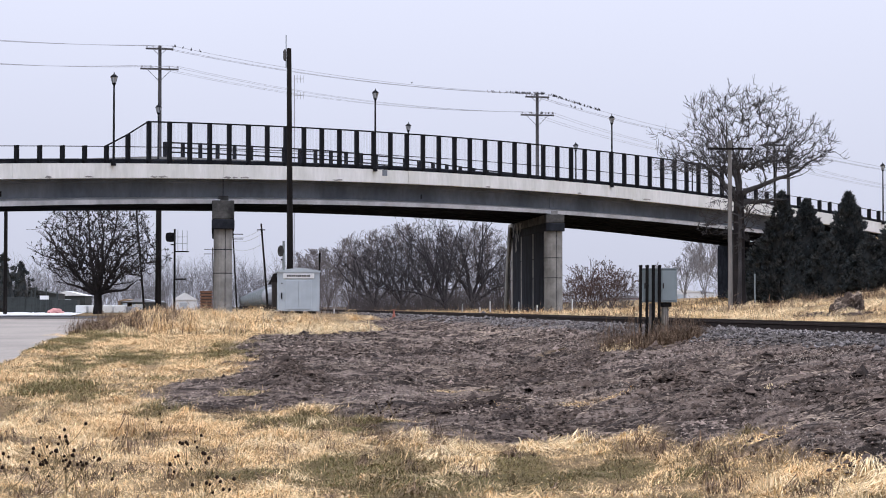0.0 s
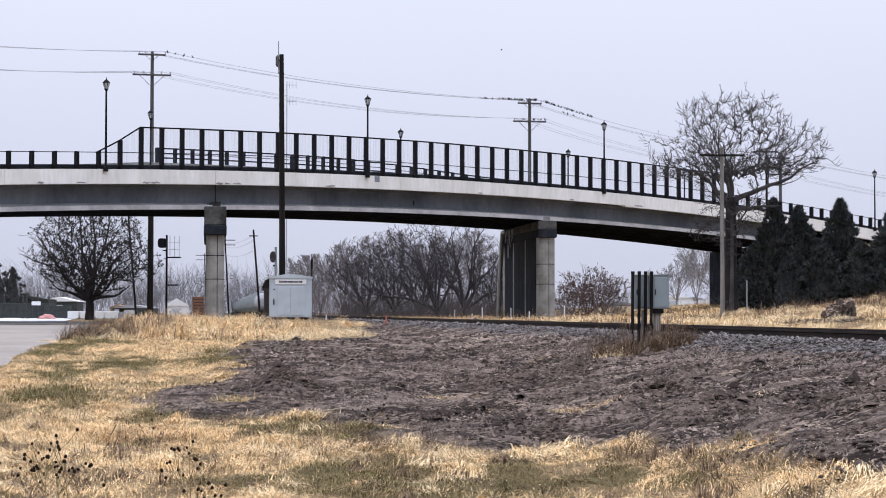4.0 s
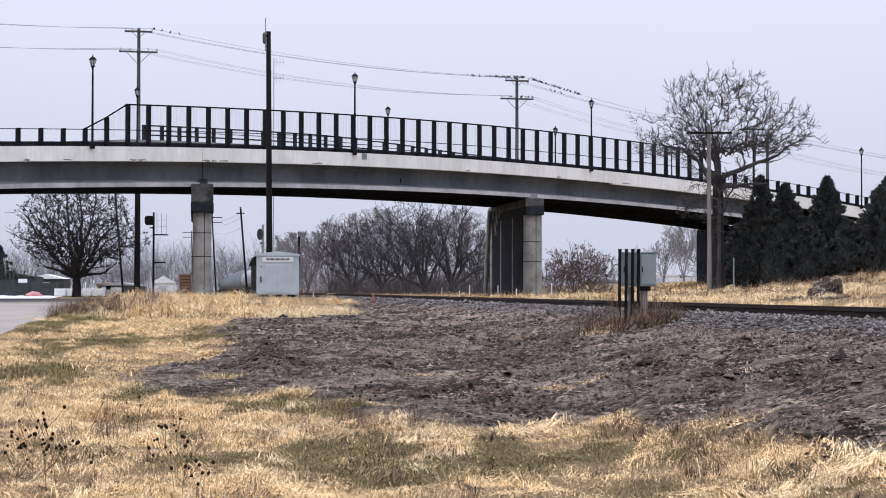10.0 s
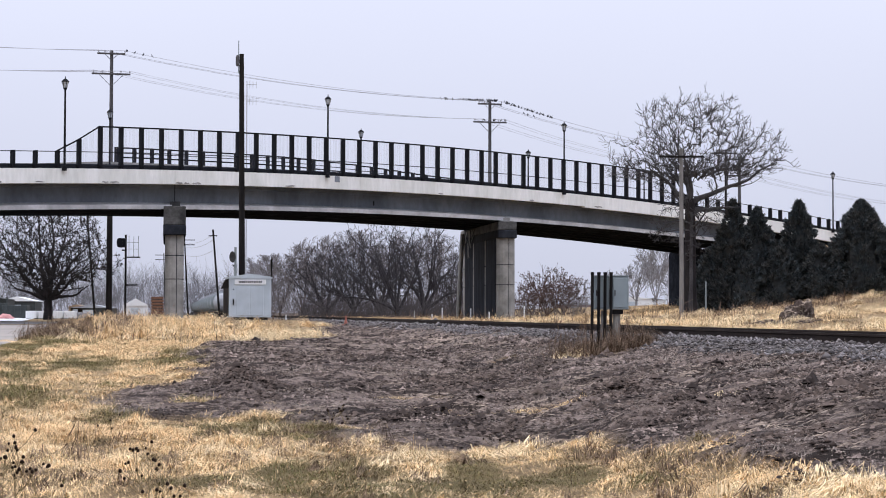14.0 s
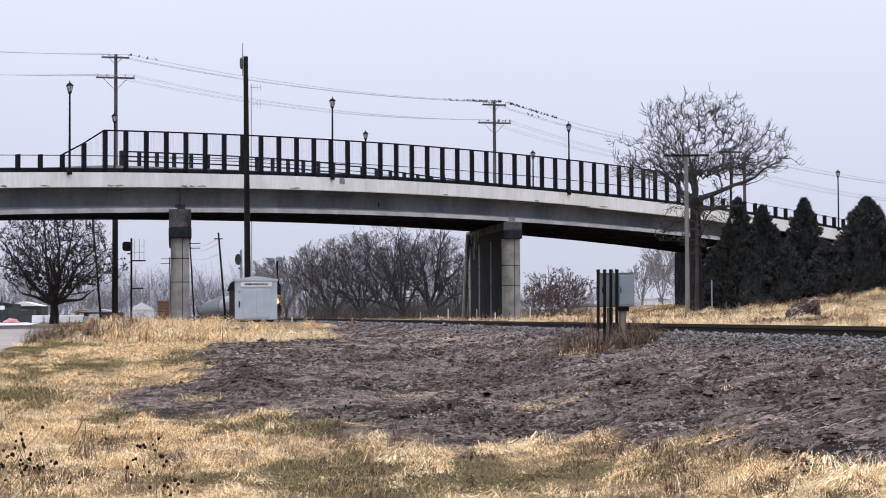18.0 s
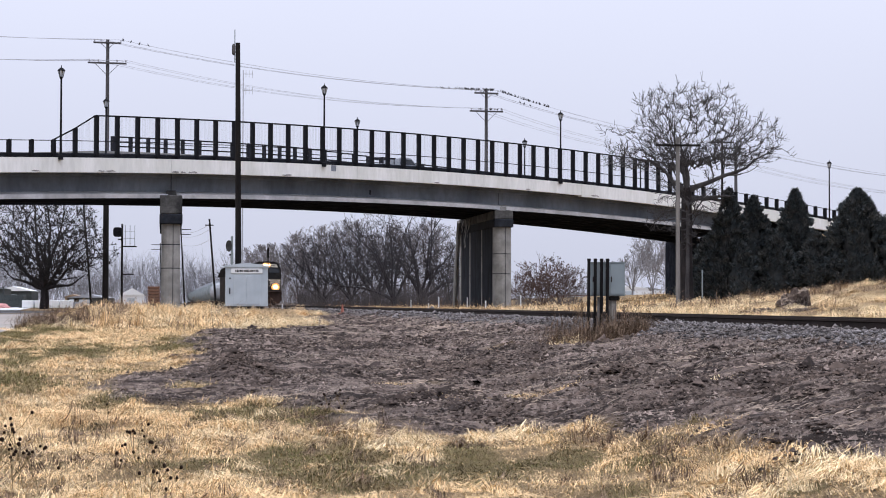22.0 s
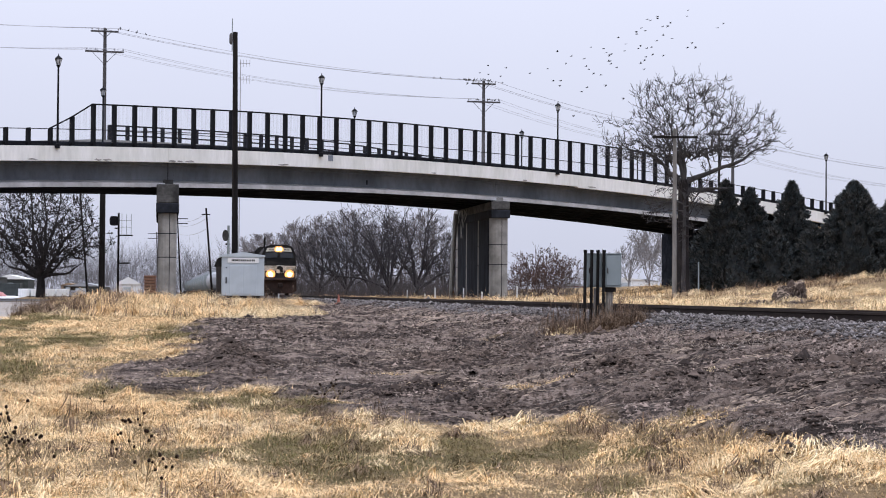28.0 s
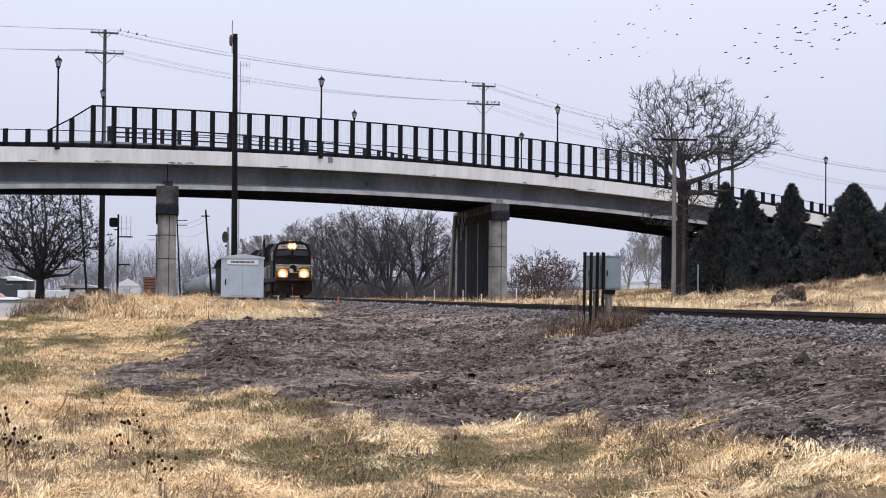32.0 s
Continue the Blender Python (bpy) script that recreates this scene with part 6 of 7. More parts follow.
# thicket under the woods
def thicket(name, n, x0, x1, y0, y1, lo, hi, r, material, label, seed, twigs_=4):
    rng = random.Random(seed)
    vs, fs = [], []
    for i in range(n):
        yy = rng.uniform(y0, y1)
        xx = rng.uniform(x0, x1) * yy / 1000
        z = ground_z(xx, yy) - 0.1
        h = rng.uniform(lo, hi) * (1 + 0.35 * noise.noise(Vector((xx * 0.25, yy * 0.1, seed))))
        p = Vector((xx, yy, z))
        w = Vector((rng.gauss(0, 0.28), rng.gauss(0, 0.28), 1)).normalized()
        pts = [p]
        for k in range(3):
            w = (w + Vector((rng.gauss(0, 0.2), rng.gauss(0, 0.2), 0))).normalized()
            pts.append(pts[-1] + w * h / 3)
        twigs = [(pts, r)]
        for k in range(twigs_):
            q = pts[1].lerp(pts[3], rng.random())
            d = Vector((rng.gauss(0, 1), rng.gauss(0, 1), 1.1)).normalized() * h * rng.uniform(0.12, 0.36)
            twigs.append(([q, q + d * 0.55 + Vector((0, 0, 0.05)), q + d], r * 0.55))
        for tp, rr in twigs:
            b = len(vs)
            for j, q in enumerate(tp):
                s = rr * (1 - 0.6 * j / (len(tp) - 1))
                vs += [q + Vector((s, 0, 0)), q + Vector((-0.5 * s, 0.87 * s, 0)), q + Vector((-0.5 * s, -0.87 * s, 0))]
            for j in range(len(tp) - 1):
                for k in range(3):
                    fs.append((b + 3 * j + k, b + 3 * j + (k + 1) % 3, b + 3 * j + 3 + (k + 1) % 3, b + 3 * j + 3 + k))
    return stuff_mesh(name, vs, fs, material, label, "thicket")


thicket("thicket", 2500, -52, 37, 190, 214, 0.8, 3.0, 0.017, M_BARKMID, "dense dark bare thicket behind the railway", 3)
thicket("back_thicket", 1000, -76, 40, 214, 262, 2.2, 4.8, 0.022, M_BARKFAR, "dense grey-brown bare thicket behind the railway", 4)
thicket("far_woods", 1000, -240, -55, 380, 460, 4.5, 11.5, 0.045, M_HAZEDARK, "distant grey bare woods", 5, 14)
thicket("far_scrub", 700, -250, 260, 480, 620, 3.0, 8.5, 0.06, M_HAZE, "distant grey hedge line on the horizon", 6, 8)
thicket("field_scrub", 260, 62, 102, 168, 190, 0.8, 3.0, 0.022, M_BARKFAR, "low bare scrub in the field", 7)

# ---- relay boxes on posts beside the track ----
def relay_boxes():
    g = ground_z(3.86, 33.0)
    t = thing("relay_cabinet", pose(3.87, 33.0, g - 0.18) @ Matrix.Scale(0.825, 4), "two pale galvanised relay boxes on weathered posts with dark conduits", "cabinet")
    for x0, x1, y0, y1 in ((-0.37, -0.03, 0.02, 0.30), (0.02, 0.375, -0.06, 0.26)):
        bm = bmesh.new()
        box(bm, x0, x1, y0, y1, 1.12, 1.84, bevel=0.012)
        b = part("box", bm, M_GALV, t, "pale galvanised steel box")
        bm = bmesh.new()
        box(bm, x0 + 0.03, x1 - 0.03, y0 - 0.016, y0 - 0.002, 1.16, 1.80, bevel=0.006)
        d = part("door", bm, M_GALV, b)
        bm = bmesh.new()
        box(bm, x0 + 0.045, x0 + 0.065, y0 - 0.04, y0 - 0.014, 1.42, 1.54)
        part("latch", bm, M_STEEL, b)
        bm = bmesh.new()
        box(bm, x0 - 0.01, x1 + 0.01, y0 - 0.02, y1 + 0.01, 1.841, 1.86)
        part("hood", bm, M_GALV, b)
    for x, y, top, r, m in ((-0.15, 0.16, 1.10, 0.07, M_GREYPOLE), (0.12, 0.1, 1.10, 0.085, M_WOODPALE)):
        bm = bmesh.new()
        tube(bm, [(x, y, -0.3), (x, y, 0.5), (x + 0.01, y, top)], [r, r * 0.98, r * 0.95], 9)
        part("post", bm, m, t, "weathered split wooden post")
    for x, y, low in ((-0.41, -0.05, -0.1), (-0.27, -0.06, -0.1), (-0.135, -0.07, -0.1), (-0.005, -0.07, 0.35)):
        bm = bmesh.new()
        tube(bm, [(x - 0.03 * (low < 0), y, low), (x - 0.01, y, 0.8), (x, y, 1.9)], [0.034, 0.034, 0.034], 8)
        c = part("conduit", bm, M_TAR, t, "dark conduit pipe")
        bm = bmesh.new()
        tube(bm, [(x, y, 1.88), (x, y, 1.93)], [0.042, 0.038], 8)
        part("pipe_cap", bm, M_TAR, c)
    bm = bmesh.new()
    box(bm, 0.03, 0.26, -0.02, 0.22, 1.02, 1.118)
    part("bracket", bm, M_TAR, t)


M_WOODPALE = surface("split_grey_wood", (0.30, 0.28, 0.25), 0.9, spread=0.3, grain=7, blotch=2, second=(0.16, 0.145, 0.13), stretch=(5, 5, 0.6))
relay_boxes()
a, r = RNG.uniform(0, 6.28, 46), RNG.random(46) ** 0.6
tussocks("box_weeds", 3.86 + 0.85 * r * np.cos(a), 32.9 + 0.5 * r * np.sin(a), 75, 0.34, 0.22, 0.0034, M_WEED, "brown dead weeds round the relay boxes", 31, np.clip(1.25 - 0.8 * r, 0.4, 1.2))
x, y = scatter(RNG, 1600, 2.6, 4.2, 31.6, 33.6, lambda a, b: step(1.0, 0.3, np.hypot((a - 3.1) / 0.5, (b - 32.7) / 0.6)))
blades("box_straw", x, y, 0.18, 0.004, 1.6, M_PALESTRAW, "pale dead grass beside the relay boxes", "grass", 32, 0.8)


tussocks("box_tussocks", np.array([2.95, 3.15, 3.4, 4.2, 4.4, 4.55, 3.7, 4.0]), np.array([32.9, 33.1, 32.7, 33.0, 32.8, 33.2, 32.5, 32.6]), 150, 0.46, 0.30, 0.0034, M_RUSSET, "russet dead weeds round the relay boxes", 57)


# ---- dead flower stalks in the foreground ----
def stalk(x, y, heads, tall, seed):
    rnd = random.Random(seed)
    t = thing("dead_flower", pose(x, y, ground_z(x, y)), "dead wild flower stalk with dark round seed heads", "plant", "seed heads in the grass")
    bm = bmesh.new()
    lean = Vector((rnd.uniform(-0.12, 0.12), rnd.uniform(-0.1, 0.1), 0))
    stem = [Vector((0, 0, -0.03)), Vector((0, 0, tall * 0.4)) + lean * 0.3, Vector((0, 0, tall)) + lean]
    tube(bm, stem, [0.003, 0.0026, 0.002], 5)
    tips = [stem[-1]]
    for k in range(heads - 1):
        f = rnd.uniform(0.35, 0.95)
        q = stem[0].lerp(stem[2], f)
        e = q + Vector((rnd.uniform(-0.17, 0.17), rnd.uniform(-0.1, 0.1), rnd.uniform(0.06, 0.2)))
        tube(bm, [q, q.lerp(e, 0.5) + Vector((0, 0, -0.02)), e], [0.003, 0.0025, 0.002], 4)
        tips.append(e)
    part("stem", bm, M_OLIVE, t)
    for e in tips:
        bm = bmesh.new()
        s = rnd.uniform(0.010, 0.015)
        tube(bm, [e - Vector((0, 0, s)), e - Vector((0, 0, s * 0.5)), e + Vector((0, 0, s * 0.5)), e + Vector((0, 0, s * 1.1))], [s * 0.4, s, s * 0.85, s * 0.25], 7)
        part("seed_head", bm, M_SEED, t, smooth=True)


for i, (x, y, h, tall) in enumerate(((-3.35, 15.9, 9, 0.46), (-3.18, 15.7, 8, 0.40), (-3.55, 16.1, 7, 0.42), (-3.02, 16.0, 6, 0.30), (-3.25, 16.4, 7, 0.50), (-2.12, 15.9, 7, 0.36), (-2.20, 16.6, 6, 0.42), (-2.02, 15.6, 5, 0.25), (-1.85, 15.5, 3, 0.18), (-3.75, 16.3, 4, 0.3), (-0.72, 21.6, 8, 0.26), (-0.62, 21.5, 6, 0.2), (-2.9, 18.8, 5, 0.3), (1.05, 18.6, 3, 0.2))):
    stalk(x * (0.88 if y < 17.5 else 1), y - (1.9 if y < 17.5 else 0), h + (2 if y < 17.5 else 0), tall, 300 + i)
x, y = scatter(RNG, 2600, -4.5, 4.5, 14, 24, lambda a, b: seen(a, b) * grassy(a, b) * step(0.3, 0.55, vnoise(a * 1.4, b * 0.9, 25)))
blades("foreground_weeds", x, y, 0.22, 0.003, 0.7, M_RUSSET, "brown dead weed stems in the grass", "weeds", 33, 0.3)


cx, cy = np.array([-0.74, -0.66, 2.72, 2.60, -3.05, -0.10, 1.9]), np.array([20.3, 20.0, 13.0, 13.3, 18.0, 19.4, 18.2])
tussocks("dead_weed_bushes", cx, cy, 46, 0.26, 0.13, 0.0032, M_RUSSET, "dark brown dead weed bushes in the grass", 65)


# ---- marker posts and cone along the track ----
def marker(px, d, tall, r, material, label, name="marker_post"):
    x = px * d / 1000
    t = thing(name, pose(x, d, ground_z(x, d)), label, "post")
    bm = bmesh.new()
    tube(bm, [(0, 0, -0.15), (0, 0, tall * 0.97), (0, 0, tall)], [r, r, r * 0.6], 7)
    part("stake", bm, material, t)
    return t


for px, d, tall in ((20, 134, 0.5), (25.5, 137, 0.95), (41, 139, 0.9), (70, 139, 1.05), (-59, 128, 0.45), (10.5, 150, 0.8), (51, 132, 0.6)):
    marker(px, d, tall, 0.05, M_WHITE, "thin white marker post beside the railway")
marker(169, 108, 2.0, 0.045, M_GALV, "tall thin grey steel post before the evergreens")
M_ORANGE = surface("faded_orange_plastic", (0.30, 0.105, 0.075), 0.6, spread=0.15, grain=5)
cone = thing("traffic_cone", pose(-26.6 * 87 / 1000, 87, ground_z(-2.31, 87)), "faded orange marker cone beside the track", "traffic cone")
bm = bmesh.new()
box(bm, -0.17, 0.17, -0.17, 0.17, 0.0, 0.04, bevel=0.01)
part("base", bm, M_ORANGE, cone)
bm = bmesh.new()
tube(bm, [(0, 0, 0.04), (0, 0, 0.46)], [0.085, 0.025], 10)
part("body", bm, M_ORANGE, cone)


# ---- heap of sod and rubble on the bank ----
def heap():
    x, y = 18.66, 85.0
    t = thing("sod_heap", pose(x, y, ground_z(x, y) - 0.05), "dark heap of turned sod with dead grass hanging over it", "heap")

    def face(p):
        k = 1 + 0.30 * noise.noise(p * 1.6) + 0.22 * noise.noise(p * 4.2) + 0.10 * noise.noise(p * 10)
        return Vector((p.x * 0.80 * k + 0.12 * p.z, p.y * 0.7 * k, max(-0.1, p.z * 0.92 * k)))

    bm = bmesh.new()
    bmesh.ops.create_icosphere(bm, subdivisions=5, radius=1.0)
    for v in bm.verts:
        v.co = face(v.co.copy())
    part("mound", bm, M_SOIL, t)
    # ragged sods of dead grass lying over its crown
    vs, fs = [], []
    rnd = random.Random(5)
    for i in range(900):
        v = rnd.uniform(-0.85, 0.6)
        a0 = rnd.uniform(35, 170)
        a1 = a0 - rnd.gauss(12, 14)
        lift = rnd.uniform(1.0, 1.07)
        if noise.noise(Vector((v * 3.2, a0 * 0.045, 4.0))) < 0.24:
            continue
        row = []
        for k in range(5):
            a = radians(a0 + (a1 - a0) * k / 4)
            u = v - 0.05 * k * rnd.uniform(0, 1.6)
            c = math.sqrt(max(0.05, 1 - u * u))
            row.append(face(Vector((c * math.cos(a), u, c * math.sin(a)))) * lift)
        b = len(vs)
        for k, q in enumerate(row):
            w = 0.010 * (1 - 0.2 * k)
            vs += [q + Vector((0, -w, -w)), q + Vector((0, w, w))]
        fs += [(b + 2 * k, b + 2 * k + 1, b + 2 * k + 3, b + 2 * k + 2) for k in range(4)]
    me = bpy.data.meshes.new("grass_cover")
    me.from_pydata(vs, [], fs)
    me.materials.append(M_WISP)
    new("grass_cover", me).parent = t


heap()
X2, Y2 = RNG.normal(17.6, 0.9, 60), RNG.normal(82.0, 0.9, 60)
heaps("heap_skirt", X2, Y2, 40, 0.40, 0.40, 0.10, 0.028, M_SOIL, "dark spilled soil round the sod heap", 76)
x, y = scatter(RNG, 6500, 13, 33, 98, 110, lambda a, b: np.where(a < 0.29 * b, 1.0, 0.0) * (0.2 + 0.8 * step(-0.2, 0.3, vnoise(a * 0.9, b * 0.4, 62))))
blades("fringe_weeds", x, y, 0.36, 0.010, 0.6, M_WEED, "tall brown dead weeds before the evergreens", "weeds", 35, 0.4)


# ---- poles and signals beyond and before the bridge ----
p, h = pole(16.35, 105.0, 11.05, 0.135, 0.11, M_GREYPOLE, "silver-grey wooden pole with a crossarm before the tree")
bm = bmesh.new()
box(bm, -1.3, 1.3, -0.2, -0.08, h - 0.52, h - 0.40, bevel=0.01)
part("crossarm", bm, M_TAR, p)
p, h = pole(28.8, 160.0, 15.9, 0.12, 0.09, M_TAR, "dark pole with a crossarm behind the bridge")
bm = bmesh.new()
box(bm, -1.2, 1.0, -0.2, -0.08, h - 0.35, h - 0.22, bevel=0.01)
part("crossarm", bm, M_TAR, p)
p, h = pole(-33.2, 140.0, 11.4, 0.16, 0.13, M_TAR, "black tarred pole under the bridge")
# wrapped lower length of the tall pole
p, h = pole(-23.1, 149.66, 9.6, 0.25, 0.21, M_TAR, "black tarred stub pole against the tall pole")


def leaning_pole(a, b, d, arms, r=0.11):
    """Old line pole: bearings of foot and top in thousandths."""
    x0, x1 = a * d / 1000, b[0] * d / 1000
    z1 = EYE + b[1] * d / 1000
    p, h = pole(x0, d, z1, r, r * 0.75, M_TAR, "old leaning telegraph pole beside the railway", (x1 - x0, 0), "telegraph_pole")
    for dz, half in arms:
        bm = bmesh.new()
        box(bm, x1 - x0 - half, x1 - x0 + half, -0.14, -0.06, h - dz - 0.05, h - dz + 0.05)
        part("crossarm", bm, M_TAR, p)
    return Vector((x1, d, z1))


a1 = leaning_pole(-161.5, (-166.5, 54), 170, ((0.25, 1.4),))
a2 = leaning_pole(-111.5, (-114, 41), 230, ((0.4, 1.3), (1.0, 1.3)))
a3 = leaning_pole(-94.5, (-98.6, 45), 175, ((0.6, 0.4),))
leaning_pole(-124, (-125, 32), 320, ((0.3, 1.5), (1.1, 1.5)))
for dz in (0.5, 1.0, 2.0):
    wire(a3 - Vector((0, 0, dz)), a2 - Vector((0, 0, dz + 0.2)), 0.4, 0.02, "telegraph_wire")


def signal_mast(px, d, top, side, label, cage):
    x = px * d / 1000
    t = thing("railway_signal", pose(x, d, ground_z(x, d)), label, "signal")
    h = EYE + top * d / 1000 - ground_z(x, d)
    bm = bmesh.new()
    tube(bm, [(0, 0, -0.2), (0, 0, h)], [0.085, 0.075], 8)
    part("mast", bm, M_TAR if cage else M_GALV, t)
    bm = bmesh.new()
    bend = 0.55 if cage else 1.0
    round_ = [(math.copysign(abs(math.sin(a)) ** bend, math.sin(a)), math.copysign(abs(math.cos(a)) ** bend, math.cos(a))) for a in [k * math.pi / 8 for k in range(16)]]
    pts = [(side * 0.5 + (0.34 if cage else 0.2) * u, h - 0.62 + (0.36 if cage else 0.36) * w) for u, w in round_]
    prism(bm, pts, -0.34 if cage else -0.10, -0.06)
    head = part("target", bm, M_BLACK if cage else M_CAP, t, "oval signal target board")
    for k in range(2 if cage else 0):
        bm = bmesh.new()
        tube(bm, [(side * 0.5, -0.1, h - 0.48 - 0.34 * k), (side * 0.5, -0.42, h - 0.46 - 0.34 * k)], [0.13, 0.13], 10)
        part("lens_hood", bm, M_BLACK, head)
    bm = bmesh.new()
    box(bm, min(0, side * 0.5), max(0, side * 0.5), -0.05, 0.05, h - 1.22, h - 1.12)
    part("bracket", bm, M_BLACK, t)
    if cage:
        bm = bmesh.new()
        box(bm, 0.05, 1.05, -0.4, 0.4, h - 1.74, h - 1.66)
        plat = part("platform", bm, M_TAR, t)
        for cx in (0.3, 0.65, 1.0):
            bm = bmesh.new()
            tube(bm, [(cx, -0.38, h - 1.66), (cx, -0.38, h - 0.1)], [0.018, 0.018], 4)
            part("cage_bar", bm, M_GALV, plat)
        for z in (0.6, 1.1):
            bm = bmesh.new()
            tube(bm, [(0.1, -0.38, h - z), (1.0, -0.38, h - z)], [0.018, 0.018], 4)
            part("cage_bar", bm, M_GALV, plat)
        bm = bmesh.new()
        box(bm, 0.0, 0.9, -0.06, 0.06, h - 3.85, h - 3.75)
        part("step_bracket", bm, M_TAR, t)
    return t


signal_mast(-145.5, 140, 42, -0.6, "black railway signal on a mast with a caged platform", True)
signal_mast(-86.4, 116, 35.5, -0.35, "grey railway signal behind the equipment hut", False)


# ---- yards beyond the bridge ----
def shed_building(px, d, w, dp, h, roof_h, wall, roof, label, turn=0.0):
    x = px * d / 1000
    t = thing("building", pose(x, d, ground_z(x, d), 0, 0, turn), label, "building")
    bm = bmesh.new()
    box(bm, -w / 2, w / 2, 0, dp, -0.3, h)
    part("wall", bm, wall, t)
    bm = bmesh.new()
    prism(bm, [(-w / 2 - 0.2, h), (w / 2 + 0.2, h), (0, h + roof_h)], -0.2, dp + 0.2)
    part("roof", bm, roof, t)
    bm = bmesh.new()
    box(bm, -w * 0.2, w * 0.12, -0.05, 0.02, 0, h * 0.75)
    part("door", bm, M_SHED, t)
    return t


M_DARKTRIM = surface("dark_yard_paint", (0.035, 0.042, 0.042), 0.7, spread=0.3, grain=2, blotch=0.4)
M_TAN = surface("tan_boards", (0.30, 0.22, 0.15), 0.85, spread=0.2, grain=3)
M_BROWN = surface("rust_brown_boards", (0.16, 0.085, 0.055), 0.85, spread=0.25, grain=4)
M_LIGHTGREY = surface("pale_grey_car_paint", (0.33, 0.35, 0.385), 0.55, spread=0.16, grain=2, blotch=0.5, second=(0.22, 0.235, 0.26))
shed_building(-140, 300, 3.9, 9, 1.7, 1.2, M_WHITE, M_WHITE, "white gabled metal shed in the yard", 8)
shed_building(-164, 330, 7.0, 8, 1.4, 0.6, M_DARKTRIM, M_LIGHTGREY, "low dark building with a pale roof in the yard", 0)
shed_building(-172, 330, 2.6, 5, 1.6, 0.4, M_TAN, M_TAN, "small tan building in the yard", 0)
shed_building(-204, 320, 6.5, 6, 2.5, 0.8, M_DARKTRIM, M_WHITE, "dark building with a white roof in the yard", 0)
shed_building(-222, 290, 7.5, 6, 2.6, 0.7, M_DARKTRIM, M_DARKTRIM, "dark green building in the yard", 0)
shed_building(-244, 300, 6.0, 6, 2.8, 0.9, M_TAN, M_LIGHTGREY, "low tan house beyond the yard", 0)
shed_building(129, 420, 10.0, 8, 2.3, 0.6, M_WHITE, M_WHITE, "long low white building beyond the field", 0)
shed_building(139, 430, 7.0, 8, 2.2, 0.5, M_WHITE, M_LIGHTGREY, "long low white building beyond the field", 0)
shed_building(101, 560, 16.0, 8, 1.5, 0.8, surface("red_barn_boards", (0.20, 0.10, 0.09), 0.85), M_LIGHTGREY, "faded red farm building on the horizon", 0)


def container(px, d, w, h, material, label, name="container"):
    x = px * d / 1000
    t = thing(name, pose(x, d, ground_z(x, d)), label, "container", "boxes in the yard")
    bm = bmesh.new()
    box(bm, -w / 2, w / 2, 0, 1.4, 0.06, h, bevel=0.03)
    part("body", bm, material, t)
    for k in range(5):
        q = -w / 2 + 0.06 + k * (w - 0.12) / 4
        bm = bmesh.new()
        box(bm, q - 0.03, q + 0.03, -0.04, 0.0, 0.06, h - 0.03)
        part("rib", bm, material, t)
    for q in (-w * 0.35, w * 0.35):
        bm = bmesh.new()
        box(bm, q - 0.1, q + 0.1, 0.1, 1.3, -0.1, 0.06)
        part("skid", bm, M_TIE, t)


for i, px in enumerate((-196, -189, -182, -175.5)):
    container(px, 165, 0.98, 0.72, M_WHITE, "white plastic storage box in the yard")
container(-169.5, 166, 0.8, 0.6, M_LIGHTGREY, "pale grey storage box in the yard")
container(-205, 176, 2.4, 1.25, M_DARKTRIM, "dark green skip in the yard")
container(-216, 178, 2.6, 1.45, M_DARKTRIM, "dark green skip in the yard")
container(-230, 182, 2.8, 1.5, M_DARKTRIM, "dark green skip in the yard")
for px, hh in ((-223, 2.1), (-221, 2.4), (-215, 2.4), (-209, 2.0)):
    marker(px, 170, hh, 0.07, M_DARKTRIM, "dark painted post in the yard", "yard_post")
sb = thing("notice_board", pose(-216 * 0.168, 168, ground_z(-36.3, 168)), "white notice board in the yard", "sign")
bm = bmesh.new()
box(bm, -0.4, 0.4, -0.03, 0.03, 1.25, 1.6)
part("board", bm, M_WHITE, sb)
for q in (-0.35, 0.35):
    bm = bmesh.new()
    tube(bm, [(q, 0.06, -0.2), (q, 0.06, 1.5)], [0.03, 0.03], 5)
    part("leg", bm, M_DARKTRIM, sb)
strip("concrete_apron", [((-0.240 * y, y), (-0.240 * y + 4.6 + 0.06 * (y - 118), y)) for y in range(118, 196, 3)], surface("pale_concrete_paving", (0.64, 0.645, 0.66), 0.6, spread=0.08, grain=3, blotch=0.3), "pale concrete apron beside the street", "pavement", lift=0.03)
strip("cross_street", [((-60.0 + 0.05 * y, y), (-17.4 - 0.10 * (y - 96), y)) for y in range(97, 118, 2)], surface("dark_asphalt", (0.10, 0.095, 0.095), 0.9, spread=0.2, grain=6, blotch=0.3), "dark worn asphalt cross street before the bridge", "road", lift=0.02)


# covered heap beside the boxes
tarp = thing("tarpaulin_heap", pose(-34.65, 165, ground_z(-34.65, 165)), "low heap under a faded pink tarpaulin in the yard", "heap")
bm = bmesh.new()
bmesh.ops.create_icosphere(bm, subdivisions=3, radius=1.0)
for v in bm.verts:
    k = 1 + 0.25 * noise.noise(v.co * 2.1)
    v.co = Vector((v.co.x * 0.75 * k, v.co.y * 0.5 * k, max(-0.1, v.co.z * 0.45 * k)))
part("tarpaulin", bm, surface("faded_pink_sheet", (0.52, 0.25, 0.24), 0.7, spread=0.15, grain=4), tarp)


